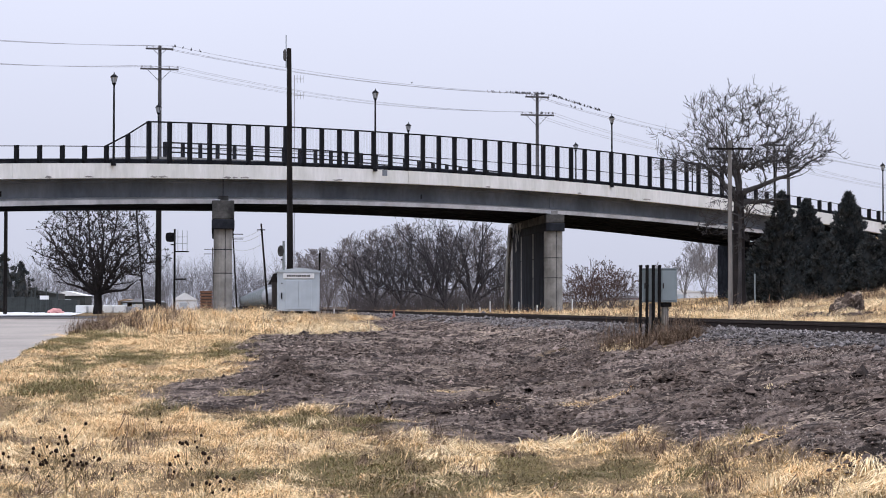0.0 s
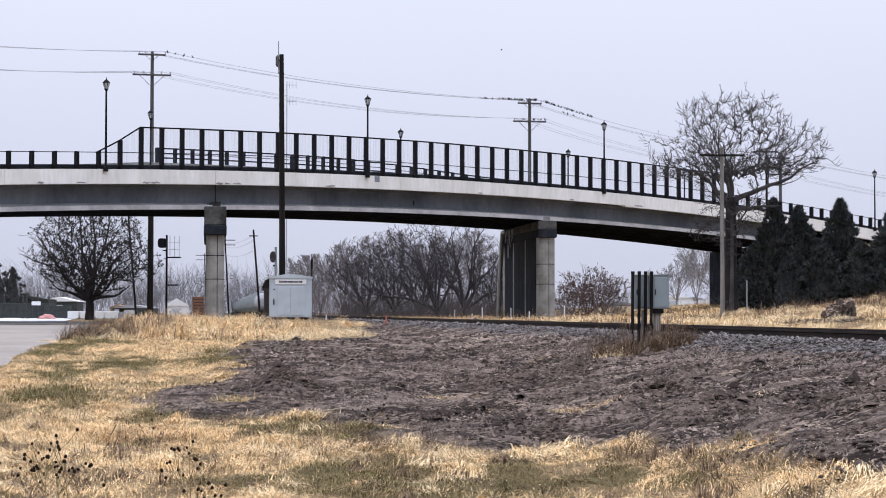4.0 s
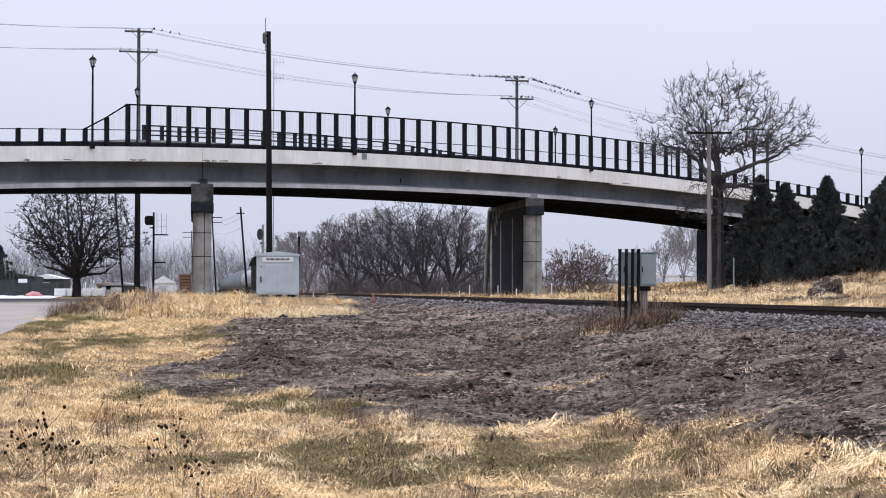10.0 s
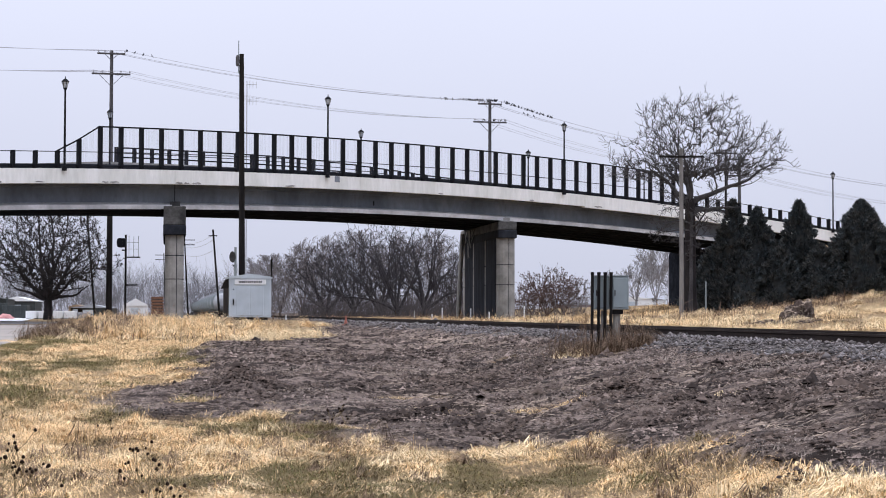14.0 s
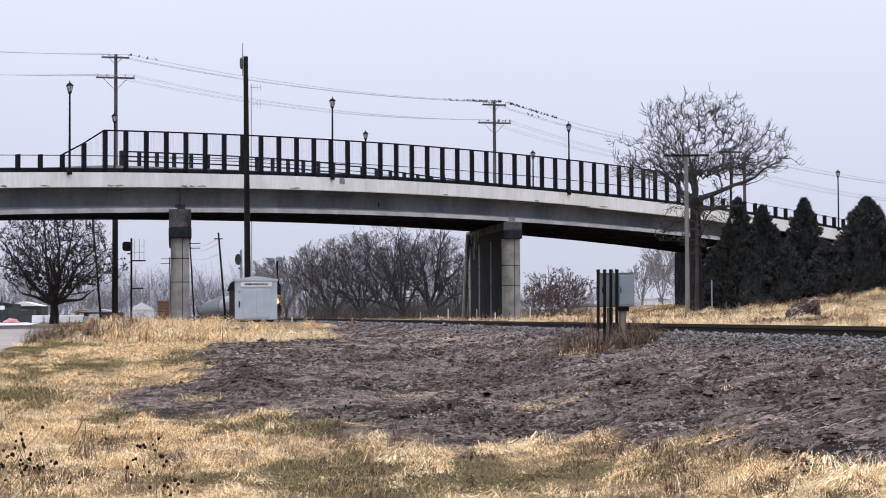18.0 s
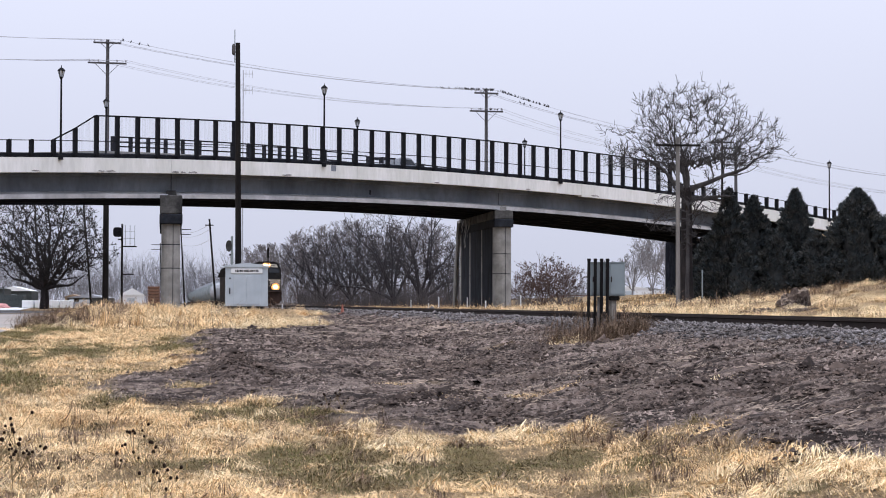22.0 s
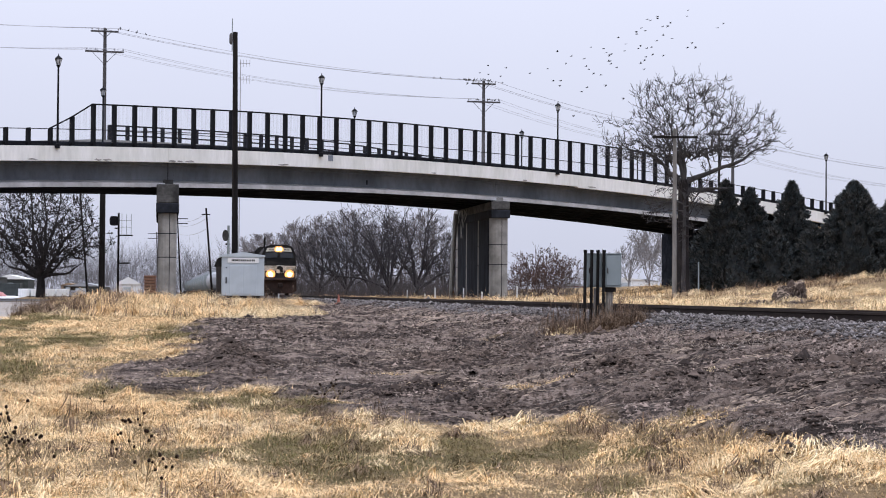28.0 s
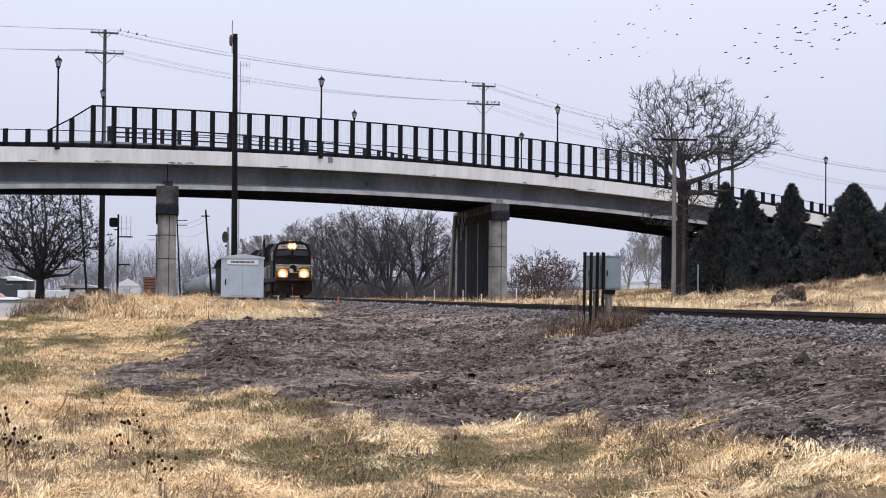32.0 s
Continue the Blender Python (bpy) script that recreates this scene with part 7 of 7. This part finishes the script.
# stack of old ties on a rail car
def stack():
    x, d = -0.1285 * 300, 300
    t = thing("tie_stack", pose(x, d, ground_z(x, d)), "stack of rust-brown timbers in the yard", "timber stack")
    for k in range(6):
        bm = bmesh.new()
        box(bm, -0.95, 0.95, 0, 1.2, 0.4 + k * 0.48, 0.4 + k * 0.48 + 0.36, bevel=0.03)
        part("timber", bm, M_BROWN, t)
        bm = bmesh.new()
        box(bm, -0.8, 0.8, 0.1, 1.1, 0.4 + k * 0.48 - 0.12, 0.4 + k * 0.48)
        part("spacer", bm, M_TIE, t)
    bm = bmesh.new()
    box(bm, -1.0, 1.0, 0.0, 1.3, -0.1, 0.28)
    part("bearer", bm, M_TIE, t)


stack()


# ---- parked cars of the next track ----
def tank_car(s):
    p = track_at(s, -3.9, RAIL_TOP - 0.45)
    t = thing("tank_car", Matrix.Translation(p) @ pose(0, 0, 0, 0, 0, TRACK_ANGLE), "pale grey tank car standing on the next track", "rail car", "parked tank cars")
    bm = bmesh.new()
    tube(bm, [(0, 0.9, 2.05), (0, 1.1, 2.05), (0, 1.5, 2.05), (0, 15.4, 2.05), (0, 15.8, 2.05), (0, 16.0, 2.05)], [0.5, 0.9, 1.16, 1.16, 0.9, 0.5], 20)
    body = part("tank", bm, M_LIGHTGREY, t)
    for k in range(6):
        bm = bmesh.new()
        tube(bm, [(0, 2.4 + 2.4 * k, 2.05), (0, 2.6 + 2.4 * k, 2.05)], [1.22, 1.22], 20)
        part("band", bm, M_GALV, body)
    bm = bmesh.new()
    tube(bm, [(0, 8.45, 3.1), (0, 8.45, 3.55)], [0.4, 0.4], 12)
    part("dome", bm, M_LIGHTGREY, body)
    bm = bmesh.new()
    box(bm, -0.4, 0.4, 0.4, 16.5, 0.75, 1.0)
    part("sill", bm, M_TIE, t)
    for y in (2.4, 14.5):
        bm = bmesh.new()
        box(bm, -1.15, 1.15, y - 1.4, y + 1.4, 0.4, 0.85)
        bogie = part("bogie", bm, M_TIE, t)
        for k in (-0.9, 0.9):
            for x in (-0.76, 0.76):
                bm = bmesh.new()
                tube(bm, [(x - 0.06, y + k, 0.44), (x + 0.06, y + k, 0.44)], [0.44, 0.44], 14)
                part("wheel", bm, M_STEEL, bogie)


for k in range(13):
    tank_car(231 + k * 17.2)
siding = thing("siding_track", Matrix.Identity(4), "second railway track under the parked cars", "railway track", kind="structure")
for off in (-4.66, -3.14):
    bm = bmesh.new()
    tube(bm, [track_at(215, off, RAIL_TOP - 0.17), track_at(540, off, RAIL_TOP - 0.17)], [0.07, 0.07], 4)
    part("rail", bm, M_STEEL, siding)


# ---- small things on the bridge ----
bm = bmesh.new()
for u in (-18.2,):
    plate = on_bridge(u, -0.004, -0.22)
    box(bm, -0.22, 0.22, -0.02, 0.0, -0.2, 0.2, Matrix.Translation(plate) @ Matrix.Rotation(math.atan2(BU.y, BU.x), 4, "Z"))
pl = part("bridge_plate", bm, M_GIRDER)
tagged(pl, "small grey plate fixed on the bridge's edge beam", "plate")
for u in (-47.5, -14.4):
    bm = bmesh.new()
    q = on_bridge(u, 0.42, -1.9)
    tube(bm, [q, q + Vector((0, 0, 0.32))], [0.05, 0.05], 6)
    tagged(part("drain_spout", bm, M_BLACK), "short black drain spout on the girder", "drain pipe", "bridge drains")
dp = thing("drain_pipe", Matrix.Identity(4), "grey drain pipe leaning against the bridge pier", "drain pipe")
q = B0 + BU * (PIERS[2] + 9.4) + BV * 13.2
bm = bmesh.new()
tube(bm, [Vector((q.x - 0.9, q.y - 1.2, ground_z(q.x - 0.9, q.y - 1.2) - 0.1)), Vector((q.x - 0.75, q.y - 1.0, 4.5)), Vector((q.x - 0.55, q.y - 0.9, 8.2))], [0.2, 0.19, 0.17], 8)
part("pipe", bm, M_PIER, dp)


# ---- pickup truck crossing the bridge ----
def build_truck():
    t = thing("pickup_truck", Matrix.Identity(4), "grey pickup truck with a black bed rack driving over the bridge", "truck")
    bm = bmesh.new()
    prism(bm, [(-2.7, 0.45), (2.6, 0.45), (2.7, 0.75), (2.6, 1.05), (1.2, 1.12), (-2.7, 1.12)], -0.95, 0.95)
    part("body", bm, M_LIGHTGREY, t)
    bm = bmesh.new()
    prism(bm, [(-0.75, 1.12), (1.25, 1.12), (0.6, 1.78), (0.3, 1.86), (-0.45, 1.86), (-0.7, 1.75)], -0.82, 0.82)
    part("cab", bm, M_LIGHTGREY, t)
    bm = bmesh.new()
    prism(bm, [(-0.6, 1.2), (1.05, 1.2), (0.55, 1.7), (-0.55, 1.7)], -0.835, 0.835)
    part("window", bm, M_GLASS, t)
    bm = bmesh.new()
    box(bm, -2.5, -1.1, -0.85, 0.85, 1.62, 1.74)
    rack = part("bed_rack", bm, M_BLACK, t)
    for x in (-2.4, -1.2):
        for y in (-0.8, 0.8):
            bm = bmesh.new()
            tube(bm, [(x, y, 1.1), (x, y, 1.63)], [0.04, 0.04], 5)
            part("rack_leg", bm, M_BLACK, rack)
    for x in (-1.75, 1.75):
        for y in (-0.88, 0.88):
            bm = bmesh.new()
            tube(bm, [(x, y - 0.11, 0.38), (x, y + 0.11, 0.38)], [0.38, 0.38], 16)
            w = part("wheel", bm, M_BLACK, t)
    for c in list(t.children) + [q for c in t.children for q in c.children]:
        if not c.name.startswith("wheel"):
            for v in c.data.vertices:
                v.co.z = 0.3 + (v.co.z - 0.45) * 0.8
    return t


M_GLASS = surface("dark_window_glass", (0.02, 0.024, 0.03), 0.08, spread=0.1, bump=0, spec=0.5)
TRUCK = build_truck()

# ---- locomotive and train ----
M_LAMP = glow("lit_headlamp", (1.0, 0.62, 0.26), 38.0)
M_TOPLAMP = glow("lit_top_headlamp", (1.0, 0.70, 0.36), 34.0)
# Glow for rings added round each lamp to imitate its halo.
M_HALO = [glow("lamp_halo", (1.0, 0.52, 0.19), k) for k in (2.2, 0.75, 0.28, 0.09)]
M_REDBROWN = surface("dark_red_brown", (0.052, 0.030, 0.023), 0.85, spread=0.3, grain=4, blotch=1.0, second=(0.026, 0.017, 0.014))
M_BAND = surface("worn_white_stripes", (0.55, 0.53, 0.50), 0.5, spread=0.2, grain=3, blotch=1.2, second=(0.38, 0.36, 0.33))


def build_loco(lit):
    """The locomotive, its nose at y = 0 and its length along -y, standing on the rails at z = 0."""
    t = thing("locomotive", Matrix.Identity(4), "black diesel freight locomotive with pale nose stripes" + (" and lit headlights" if lit else ""), "locomotive", "train")
    bm = bmesh.new()
    box(bm, -1.5, 1.5, -22.2, -0.5, 1.25, 1.62, bevel=0.03)
    frame_ = part("underframe", bm, M_LOCO, t)
    bm = bmesh.new()
    box(bm, -1.4, 1.4, -14.6, -8.6, 0.45, 1.25, bevel=0.15)
    part("fuel_tank", bm, M_LOCO, t)
    # pilot and snow plough
    bm = bmesh.new()
    prism(bm, [(-1.5, 1.3), (1.5, 1.3), (1.5, 0.45), (1.2, 0.16), (-1.2, 0.16), (-1.5, 0.45)], -0.75, -0.5)
    pilot = part("pilot", bm, M_REDBROWN, t, "grimy brown pilot plate")
    bm = bmesh.new()
    box(bm, -1.45, 1.45, -0.5, -0.12, 1.32, 1.5, bevel=0.03)
    part("anticlimber", bm, M_REDBROWN, t)
    bm = bmesh.new()
    box(bm, -0.2, 0.2, -0.5, 0.1, 0.72, 1.05, bevel=0.04)
    part("coupler", bm, M_STEEL, t)
    for x in (-1.25, 1.25):
        bm = bmesh.new()
        box(bm, x - 0.22, x + 0.22, -0.85, -0.55, 0.35, 1.25)
        part("step_well", bm, M_STEEL, pilot)
        bm = bmesh.new()
        tube(bm, [(x * 1.14, -0.45, 1.5), (x * 1.14, -0.42, 2.6), (x * 0.8, -0.42, 2.65)], [0.02, 0.02, 0.02], 5)
        part("handrail", bm, M_BAND, t)
    # nose: wide, with a sloping top
    bm = bmesh.new()
    a = prism(bm, [(-1.42, 1.62), (1.42, 1.62), (1.42, 2.75), (1.1, 3.12), (-1.1, 3.12), (-1.42, 2.75)], -2.6, -0.72)
    for v in bm.verts:
        if v.co.y > -1 and v.co.z > 2.5:
            v.co.y -= 0.28
    nose = part("nose", bm, M_LOCO, t)
    for z, w, h in ((2.18, 1.36, 0.05), (2.28, 1.36, 0.05), (2.38, 1.36, 0.05), (2.48, 1.36, 0.05)):
        for s in (-1, 1):
            bm = bmesh.new()
            box(bm, min(s * 0.34, s * w), max(s * 0.34, s * w), -0.716, -0.70, z, z + h)
            part("stripe", bm, M_BAND, nose)
    bm = bmesh.new()
    box(bm, -1.38, 1.38, -0.716, -0.70, 2.58, 2.66)
    part("stripe", bm, M_BAND, nose)
    bm = bmesh.new()
    prism(bm, [(-0.3, 2.05), (-0.02, 2.02), (0.05, 2.3), (0.3, 2.35), (0.26, 2.6), (-0.05, 2.68), (-0.26, 2.5)], -0.712, -0.69)
    part("emblem", bm, M_LOCO, nose)
    bm = bmesh.new()
    prism(bm, [(-0.32, 2.0), (0.32, 2.0), (0.32, 2.7), (-0.32, 2.7)], -0.718, -0.703)
    part("emblem_field", bm, M_BAND, nose)
    # visor over the nose
    bm = bmesh.new()
    prism(bm, [(-1.5, 2.92), (1.5, 2.92), (1.5, 3.02), (0.0, 3.42), (-1.5, 3.02)], -2.6, -1.25)
    part("nose_top", bm, M_LOCO, t)
    # cab
    bm = bmesh.new()
    prism(bm, [(-1.55, 1.62), (1.55, 1.62), (1.55, 3.75), (1.25, 4.4), (0.75, 4.62), (-0.75, 4.62), (-1.25, 4.4), (-1.55, 3.75)], -5.6, -2.5)
    cab = part("cab", bm, M_LOCO, t)
    for s in (-1, 1):
        bm = bmesh.new()
        prism(bm, [(s * 0.12, 3.45), (s * 1.32, 3.40), (s * 1.28, 3.85), (s * 0.12, 3.95)], -2.5, -2.46)
        part("windscreen", bm, M_GLASS, cab)
        bm = bmesh.new()
        prism(bm, [(s * 0.36, 4.02), (s * 1.22, 3.98), (s * 1.05, 4.30), (s * 0.36, 4.36)], -2.5, -2.45)
        part("number_board", bm, M_BAND, cab, "pale number board")
        bm = bmesh.new()
        box(bm, min(s * 1.56, s * 1.53), max(s * 1.56, s * 1.53), -4.6, -3.3, 3.05, 3.75)
        part("side_window", bm, M_GLASS, cab)
        for k in range(4):
            bm = bmesh.new()
            box(bm, s * 0.5 + 0.12 * k * s - 0.03, s * 0.5 + 0.12 * k * s + 0.03, -2.452, -2.44, 4.1, 4.22)
            part("digit_bar", bm, M_LOCO, cab)
    # headlights
    def lamp(x, y, z, r, mt, parent):
        bm = bmesh.new()
        tube(bm, [(x, y - 0.12, z), (x, y, z)], [r * 1.25, r * 1.25], 14)
        case = part("headlight", bm, M_LOCO, parent)
        bm = bmesh.new()
        bmesh.ops.create_uvsphere(bm, u_segments=14, v_segments=8, radius=r)
        bm.transform(Matrix.Translation((x, y + 0.02, z)) @ Matrix.Diagonal((1, 0.7, 1, 1)))
        part("lens", bm, mt if lit else M_FROST, case, "glowing lens" if lit else "")
        # added halo rings, each wider and dimmer than the last
        for k, (rr, bt) in enumerate(zip((1.28, 1.55, 1.85, 2.2), M_HALO)):
            bm = bmesh.new()
            tube(bm, [(x, y - 0.12 - 0.012 * k, z), (x, y - 0.02 - 0.012 * k, z)], [r * rr * 0.96, r * rr], 18)
            part("reflector", bm, bt if lit else M_GALV, case, "glowing reflector bowl" if lit else "")
    for s in (-1, 1):
        lamp(s * 0.86, -0.62, 1.88, 0.20, M_LAMP, t)
    for s in (-1, 1):
        lamp(s * 0.14, -2.38, 4.2, 0.13, M_TOPLAMP, cab)
    # long hood with its grilles and fans
    bm = bmesh.new()
    prism(bm, [(-1.1, 1.62), (1.1, 1.62), (1.1, 4.1), (0.7, 4.55), (-0.7, 4.55), (-1.1, 4.1)], -21.5, -5.62)
    hood = part("hood", bm, M_LOCO, t)
    bm = bmesh.new()
    prism(bm, [(-1.52, 3.2), (1.52, 3.2), (1.52, 4.3), (1.0, 4.75), (-1.0, 4.75), (-1.52, 4.3)], -21.0, -16.4)
    part("radiator", bm, M_LOCO, hood)
    bm = bmesh.new()
    box(bm, -0.35, 0.35, -12.5, -11.2, 4.55, 4.72, bevel=0.05)
    part("exhaust", bm, M_LOCO, hood)
    for k in range(7):
        for s in (-1, 1):
            bm = bmesh.new()
            box(bm, s * 1.11 - 0.015, s * 1.11 + 0.015, -7.8 - k * 1.3, -6.8 - k * 1.3, 1.9, 3.6)
            part("hood_door", bm, M_LOCO, hood)
    for s in (-1, 1):
        bm = bmesh.new()
        tube(bm, [(s * 1.48, -5.8, 2.65), (s * 1.48, -21.6, 2.65)], [0.02, 0.02], 5)
        rail = part("side_rail", bm, M_BAND, t)
        for k in range(8):
            bm = bmesh.new()
            tube(bm, [(s * 1.48, -6 - k * 2.2, 1.6), (s * 1.48, -6 - k * 2.2, 2.65)], [0.018, 0.018], 5)
            part("stanchion", bm, M_BAND, rail)
    for y in (-2.6, -18.2):
        bm = bmesh.new()
        box(bm, -1.3, 1.3, y - 2.0, y + 1.6, 0.4, 1.05, bevel=0.08)
        bogie = part("bogie", bm, M_STEEL, t)
        for k in (-1.7, -0.2, 1.3):
            for x in (-0.76, 0.76):
                bm = bmesh.new()
                tube(bm, [(x - 0.07, y + k, 0.53), (x + 0.07, y + k, 0.53)], [0.53, 0.53], 16)
                part("wheel", bm, M_STEEL, bogie)
    return t


def train_hopper():
    t = thing("gondola_car", Matrix.Identity(4), "dark brown gondola car behind the locomotives", "rail car", "train")
    bm = bmesh.new()
    box(bm, -1.5, 1.5, -15.8, -0.6, 1.0, 3.3, bevel=0.05)
    part("body", bm, M_BROWN, t)
    for k in range(9):
        bm = bmesh.new()
        box(bm, -1.57, 1.57, -1.4 - k * 1.7, -1.25 - k * 1.7, 1.05, 3.25)
        part("rib", bm, M_BROWN, t)
    for y in (-2.6, -13.8):
        bm = bmesh.new()
        box(bm, -1.2, 1.2, y - 1.3, y + 1.3, 0.4, 0.98)
        part("bogie", bm, M_STEEL, t)
        for k in (-0.9, 0.9):
            for x in (-0.76, 0.76):
                bm = bmesh.new()
                tube(bm, [(x - 0.07, y + k, 0.46), (x + 0.07, y + k, 0.46)], [0.46, 0.46], 14)
                part("wheel", bm, M_STEEL, t)
    return t


TRAIN = [(build_loco(True), 0.0), (build_loco(False), 23.2), (train_hopper(), 46.6), (train_hopper(), 63.4)]


def train_pose(front):
    p = track_at(front, 0, RAIL_TOP)
    return Matrix.Translation(p) @ pose(0, 0, 0, 0, 0, 180 + TRACK_ANGLE)


# ---- birds ----
M_BIRD = surface("dark_plumage", (0.03, 0.03, 0.034), 0.8, spread=0.3, grain=20)


def build_bird(size):
    b = thing("bird", Matrix.Identity(4), "small dark bird of the flock by the power line", "bird", "flock of birds")
    bm = bmesh.new()
    tube(bm, [(0, -0.20, 0.0), (0, -0.10, 0.0), (0, 0.0, -0.005), (0, 0.09, 0.0), (0, 0.14, 0.015), (0, 0.18, 0.015), (0, 0.21, 0.01)], [0.012, 0.035, 0.05, 0.042, 0.03, 0.026, 0.004], 7)
    bm.transform(Matrix.Scale(size, 4))
    part("body", bm, M_BIRD, b)
    bm = bmesh.new()
    prism(bm, [(-0.012, -0.004), (0.012, -0.004), (0.012, 0.004), (-0.012, 0.004)], -0.32, -0.16)
    for v in bm.verts:
        if v.co.y < -0.3:
            v.co.x *= 3.2
    bm.transform(Matrix.Scale(size, 4))
    part("tail", bm, M_BIRD, b)
    wings = []
    for s in (-1, 1):
        bm = bmesh.new()
        top = [bm.verts.new((s * x, y, 0.006)) for x, y in ((0, 0.08), (0.14, 0.11), (0.30, 0.02), (0.36, -0.09), (0.16, -0.07), (0, -0.09))]
        low = [bm.verts.new((v.co.x, v.co.y, -0.004)) for v in top]
        bm.faces.new(top)
        bm.faces.new(list(reversed(low)))
        for k in range(6):
            bm.faces.new((top[k], low[k], low[(k + 1) % 6], top[(k + 1) % 6]))
        bmesh.ops.recalc_face_normals(bm, faces=bm.faces)
        bm.transform(Matrix.Scale(size, 4))
        wings.append(part("wing", bm, M_BIRD, b))
    return b, wings


BIRD0, _ = build_bird(0.55)
FLOCK = []
brnd = random.Random(17)


def line_place(i, f, k):
    """A perch on the wire k of the span i of the power line, f along it."""
    a, b = LINE[i][k], LINE[i + 1][k]
    return a.lerp(b, f) - Vector((0, 0, (0.75 if k < 3 else 0.95) * 4 * f * (1 - f))) + Vector((0, 0, 0.09))


# the two parts of the flock: seconds, bearing and height in thousandths, distance
EARLY = ((22, 84, 108, 168), (25, 91, 113, 165), (26.3, 101, 121, 158), (27.5, 123, 132, 150), (28, 129, 134, 148), (29, 137, 143, 140), (30, 158, 143, 130), (31, 200, 144, 115), (32, 235, 149, 102))
LATE = ((22, 50, 113, 167), (28, 55, 116, 167), (29, 72, 113, 165), (30, 106, 119, 163), (31, 118, 131, 163), (32, 122, 138, 166))


def along(table, t):
    for a, b in zip(table, table[1:]):
        if t <= b[0]:
            k = max(0.0, (t - a[0]) / (b[0] - a[0]))
            return [p + (q - p) * k for p, q in zip(a[1:], b[1:])]
    return list(table[-1][1:])


def flight(perch, start, table, seed):
    """Rows of a bird that sits on the wire, then rises and joins its part of the flock."""
    r = random.Random(seed)
    rows = [(0.0, Matrix.Translation(perch) @ pose(0, 0, 0, 50, 0, r.uniform(-180, 180)))]
    if start >= 31.5:
        rows.append((32.0, rows[0][1]))
        return rows
    rows.append((start, rows[0][1]))
    ox, oy, od, ph = r.gauss(0, 23), r.gauss(0, 9.5), r.gauss(0, 7), r.uniform(0, 6)
    t = start
    while t < 32.0:
        t = min(32.0, t + 0.5)
        a, b, d = along(table, t)
        grow = smooth01(22, 29, t)
        q = spot(a + (ox + 2 * math.sin(ph + 1.1 * t)) * (0.6 + 0.4 * grow), b + (oy + 0.35 * ox + 1.5 * math.sin(2 * ph + 1.7 * t)) * (0.4 + 0.6 * grow), d + od)
        p = perch.lerp(q, smooth01(start - 0.2, start + 1.9, t))
        rows.append((t, Matrix.Translation(p) @ pose(0, 0, 0, 8, r.uniform(-15, 15), -75 + r.uniform(-18, 18))))
    return rows


perches = []
for k in range(34):
    perches.append(line_place(1, 1 - (0.002 + 0.115 * brnd.random() ** 1.2), brnd.choice((0, 1, 2))))
for k in range(46):
    perches.append(line_place(2, 0.01 + 0.18 * brnd.random(), brnd.choice((2, 2, 2, 2, 2, 1))))
for k in range(9):
    perches.append(LINE[2][0].lerp(LINE[2][2], brnd.random()) + Vector((0, 0, 0.12)))
for k in range(6):
    perches.append(LINE[2][3].lerp(LINE[2][6], brnd.uniform(0.3, 1)) + Vector((0, 0, -0.02)))
for k in range(4):
    perches.append(line_place(1, 0.005 + 0.02 * k, 2))
for k, p in enumerate(perches):
    b = copy_thing(BIRD0, Matrix.Translation(p))
    wings = [c for c in b.children if c.name.startswith("wing")]
    span2 = 34 <= k < 80
    early = span2 or brnd.random() < 0.32
    start = 22.9 + 2.5 * brnd.random() if early else 26.8 + 2.8 * brnd.random()
    if k >= 90 or (not early and brnd.random() < 0.18):
        start = 99.0
    FLOCK.append((b, wings, flight(p, start, EARLY if early else LATE, 500 + k), start))
# the lone bird that crosses early
LONE, LONE_WINGS = BIRD0, [c for c in BIRD0.children if c.name.startswith("wing")]


def flap(wings, start, seed):
    r = random.Random(seed)
    fold = [pose(0, 0, 0, 0, 0, 70), pose(0, 0, 0, 0, 0, -70)]
    for w, s, f in zip(wings, (1, -1), fold):
        if start > 31.5:
            walk(w, [(0.0, f), (32.0, f)])
            continue
        rows = [(0.0, f), (max(0.05, start - 0.1), f)] if start > 0 else []
        t, up = start, True
        while t < 32.0:
            rows.append((t, pose(0, 0, 0, 0, s * (-42 if up else 30) + s * r.uniform(-8, 8), 0)))
            up = not up
            t += 0.2
        rows.append((32.0, pose(0, 0, 0, 0, s * 5, 0)))
        walk(w, rows)


def motions():
    for car, back in TRAIN:
        walk(car, [(t, train_pose((150 + 4.355 * (32 - t)) * 1.0076 + back)) for t in (0, 8, 16, 24, 32)])
    rows = []
    for t in [0, 14.5] + [15 + k for k in range(16)] + [32]:
        u = max(-104.0, min(104.0, 2.2 + 16.1 * (t - 22.5)))
        q = on_bridge(u, 6.5, 0.0)
        slope = math.degrees(math.atan2(deck(u + 1) - deck(u - 1), 2))
        rows.append((t, Matrix.Translation(q) @ pose(0, 0, 0, 0, 0, math.degrees(math.atan2(BU.y, BU.x))) @ pose(0, 0, 0, 0, -slope, 0)))
    walk(TRUCK, rows)
    for k, (b, wings, path, start) in enumerate(FLOCK):
        walk(b, path)
        flap(wings, start, 900 + k)
    lone = [(0.0, -17, 122), (1.0, -9, 124), (2.0, 4, 129), (3.0, 15, 135), (3.5, 23, 139), (5.5, 104, 158), (6.0, 134, 163), (9.0, 290, 205), (32.0, 900, 300)]
    walk(LONE, [(t, Matrix.Translation(spot(a, b, 195)) @ pose(0, 0, 0, 8, 0, -80)) for t, a, b in lone])
    flap(LONE_WINGS, 0.0, 899)


motions()
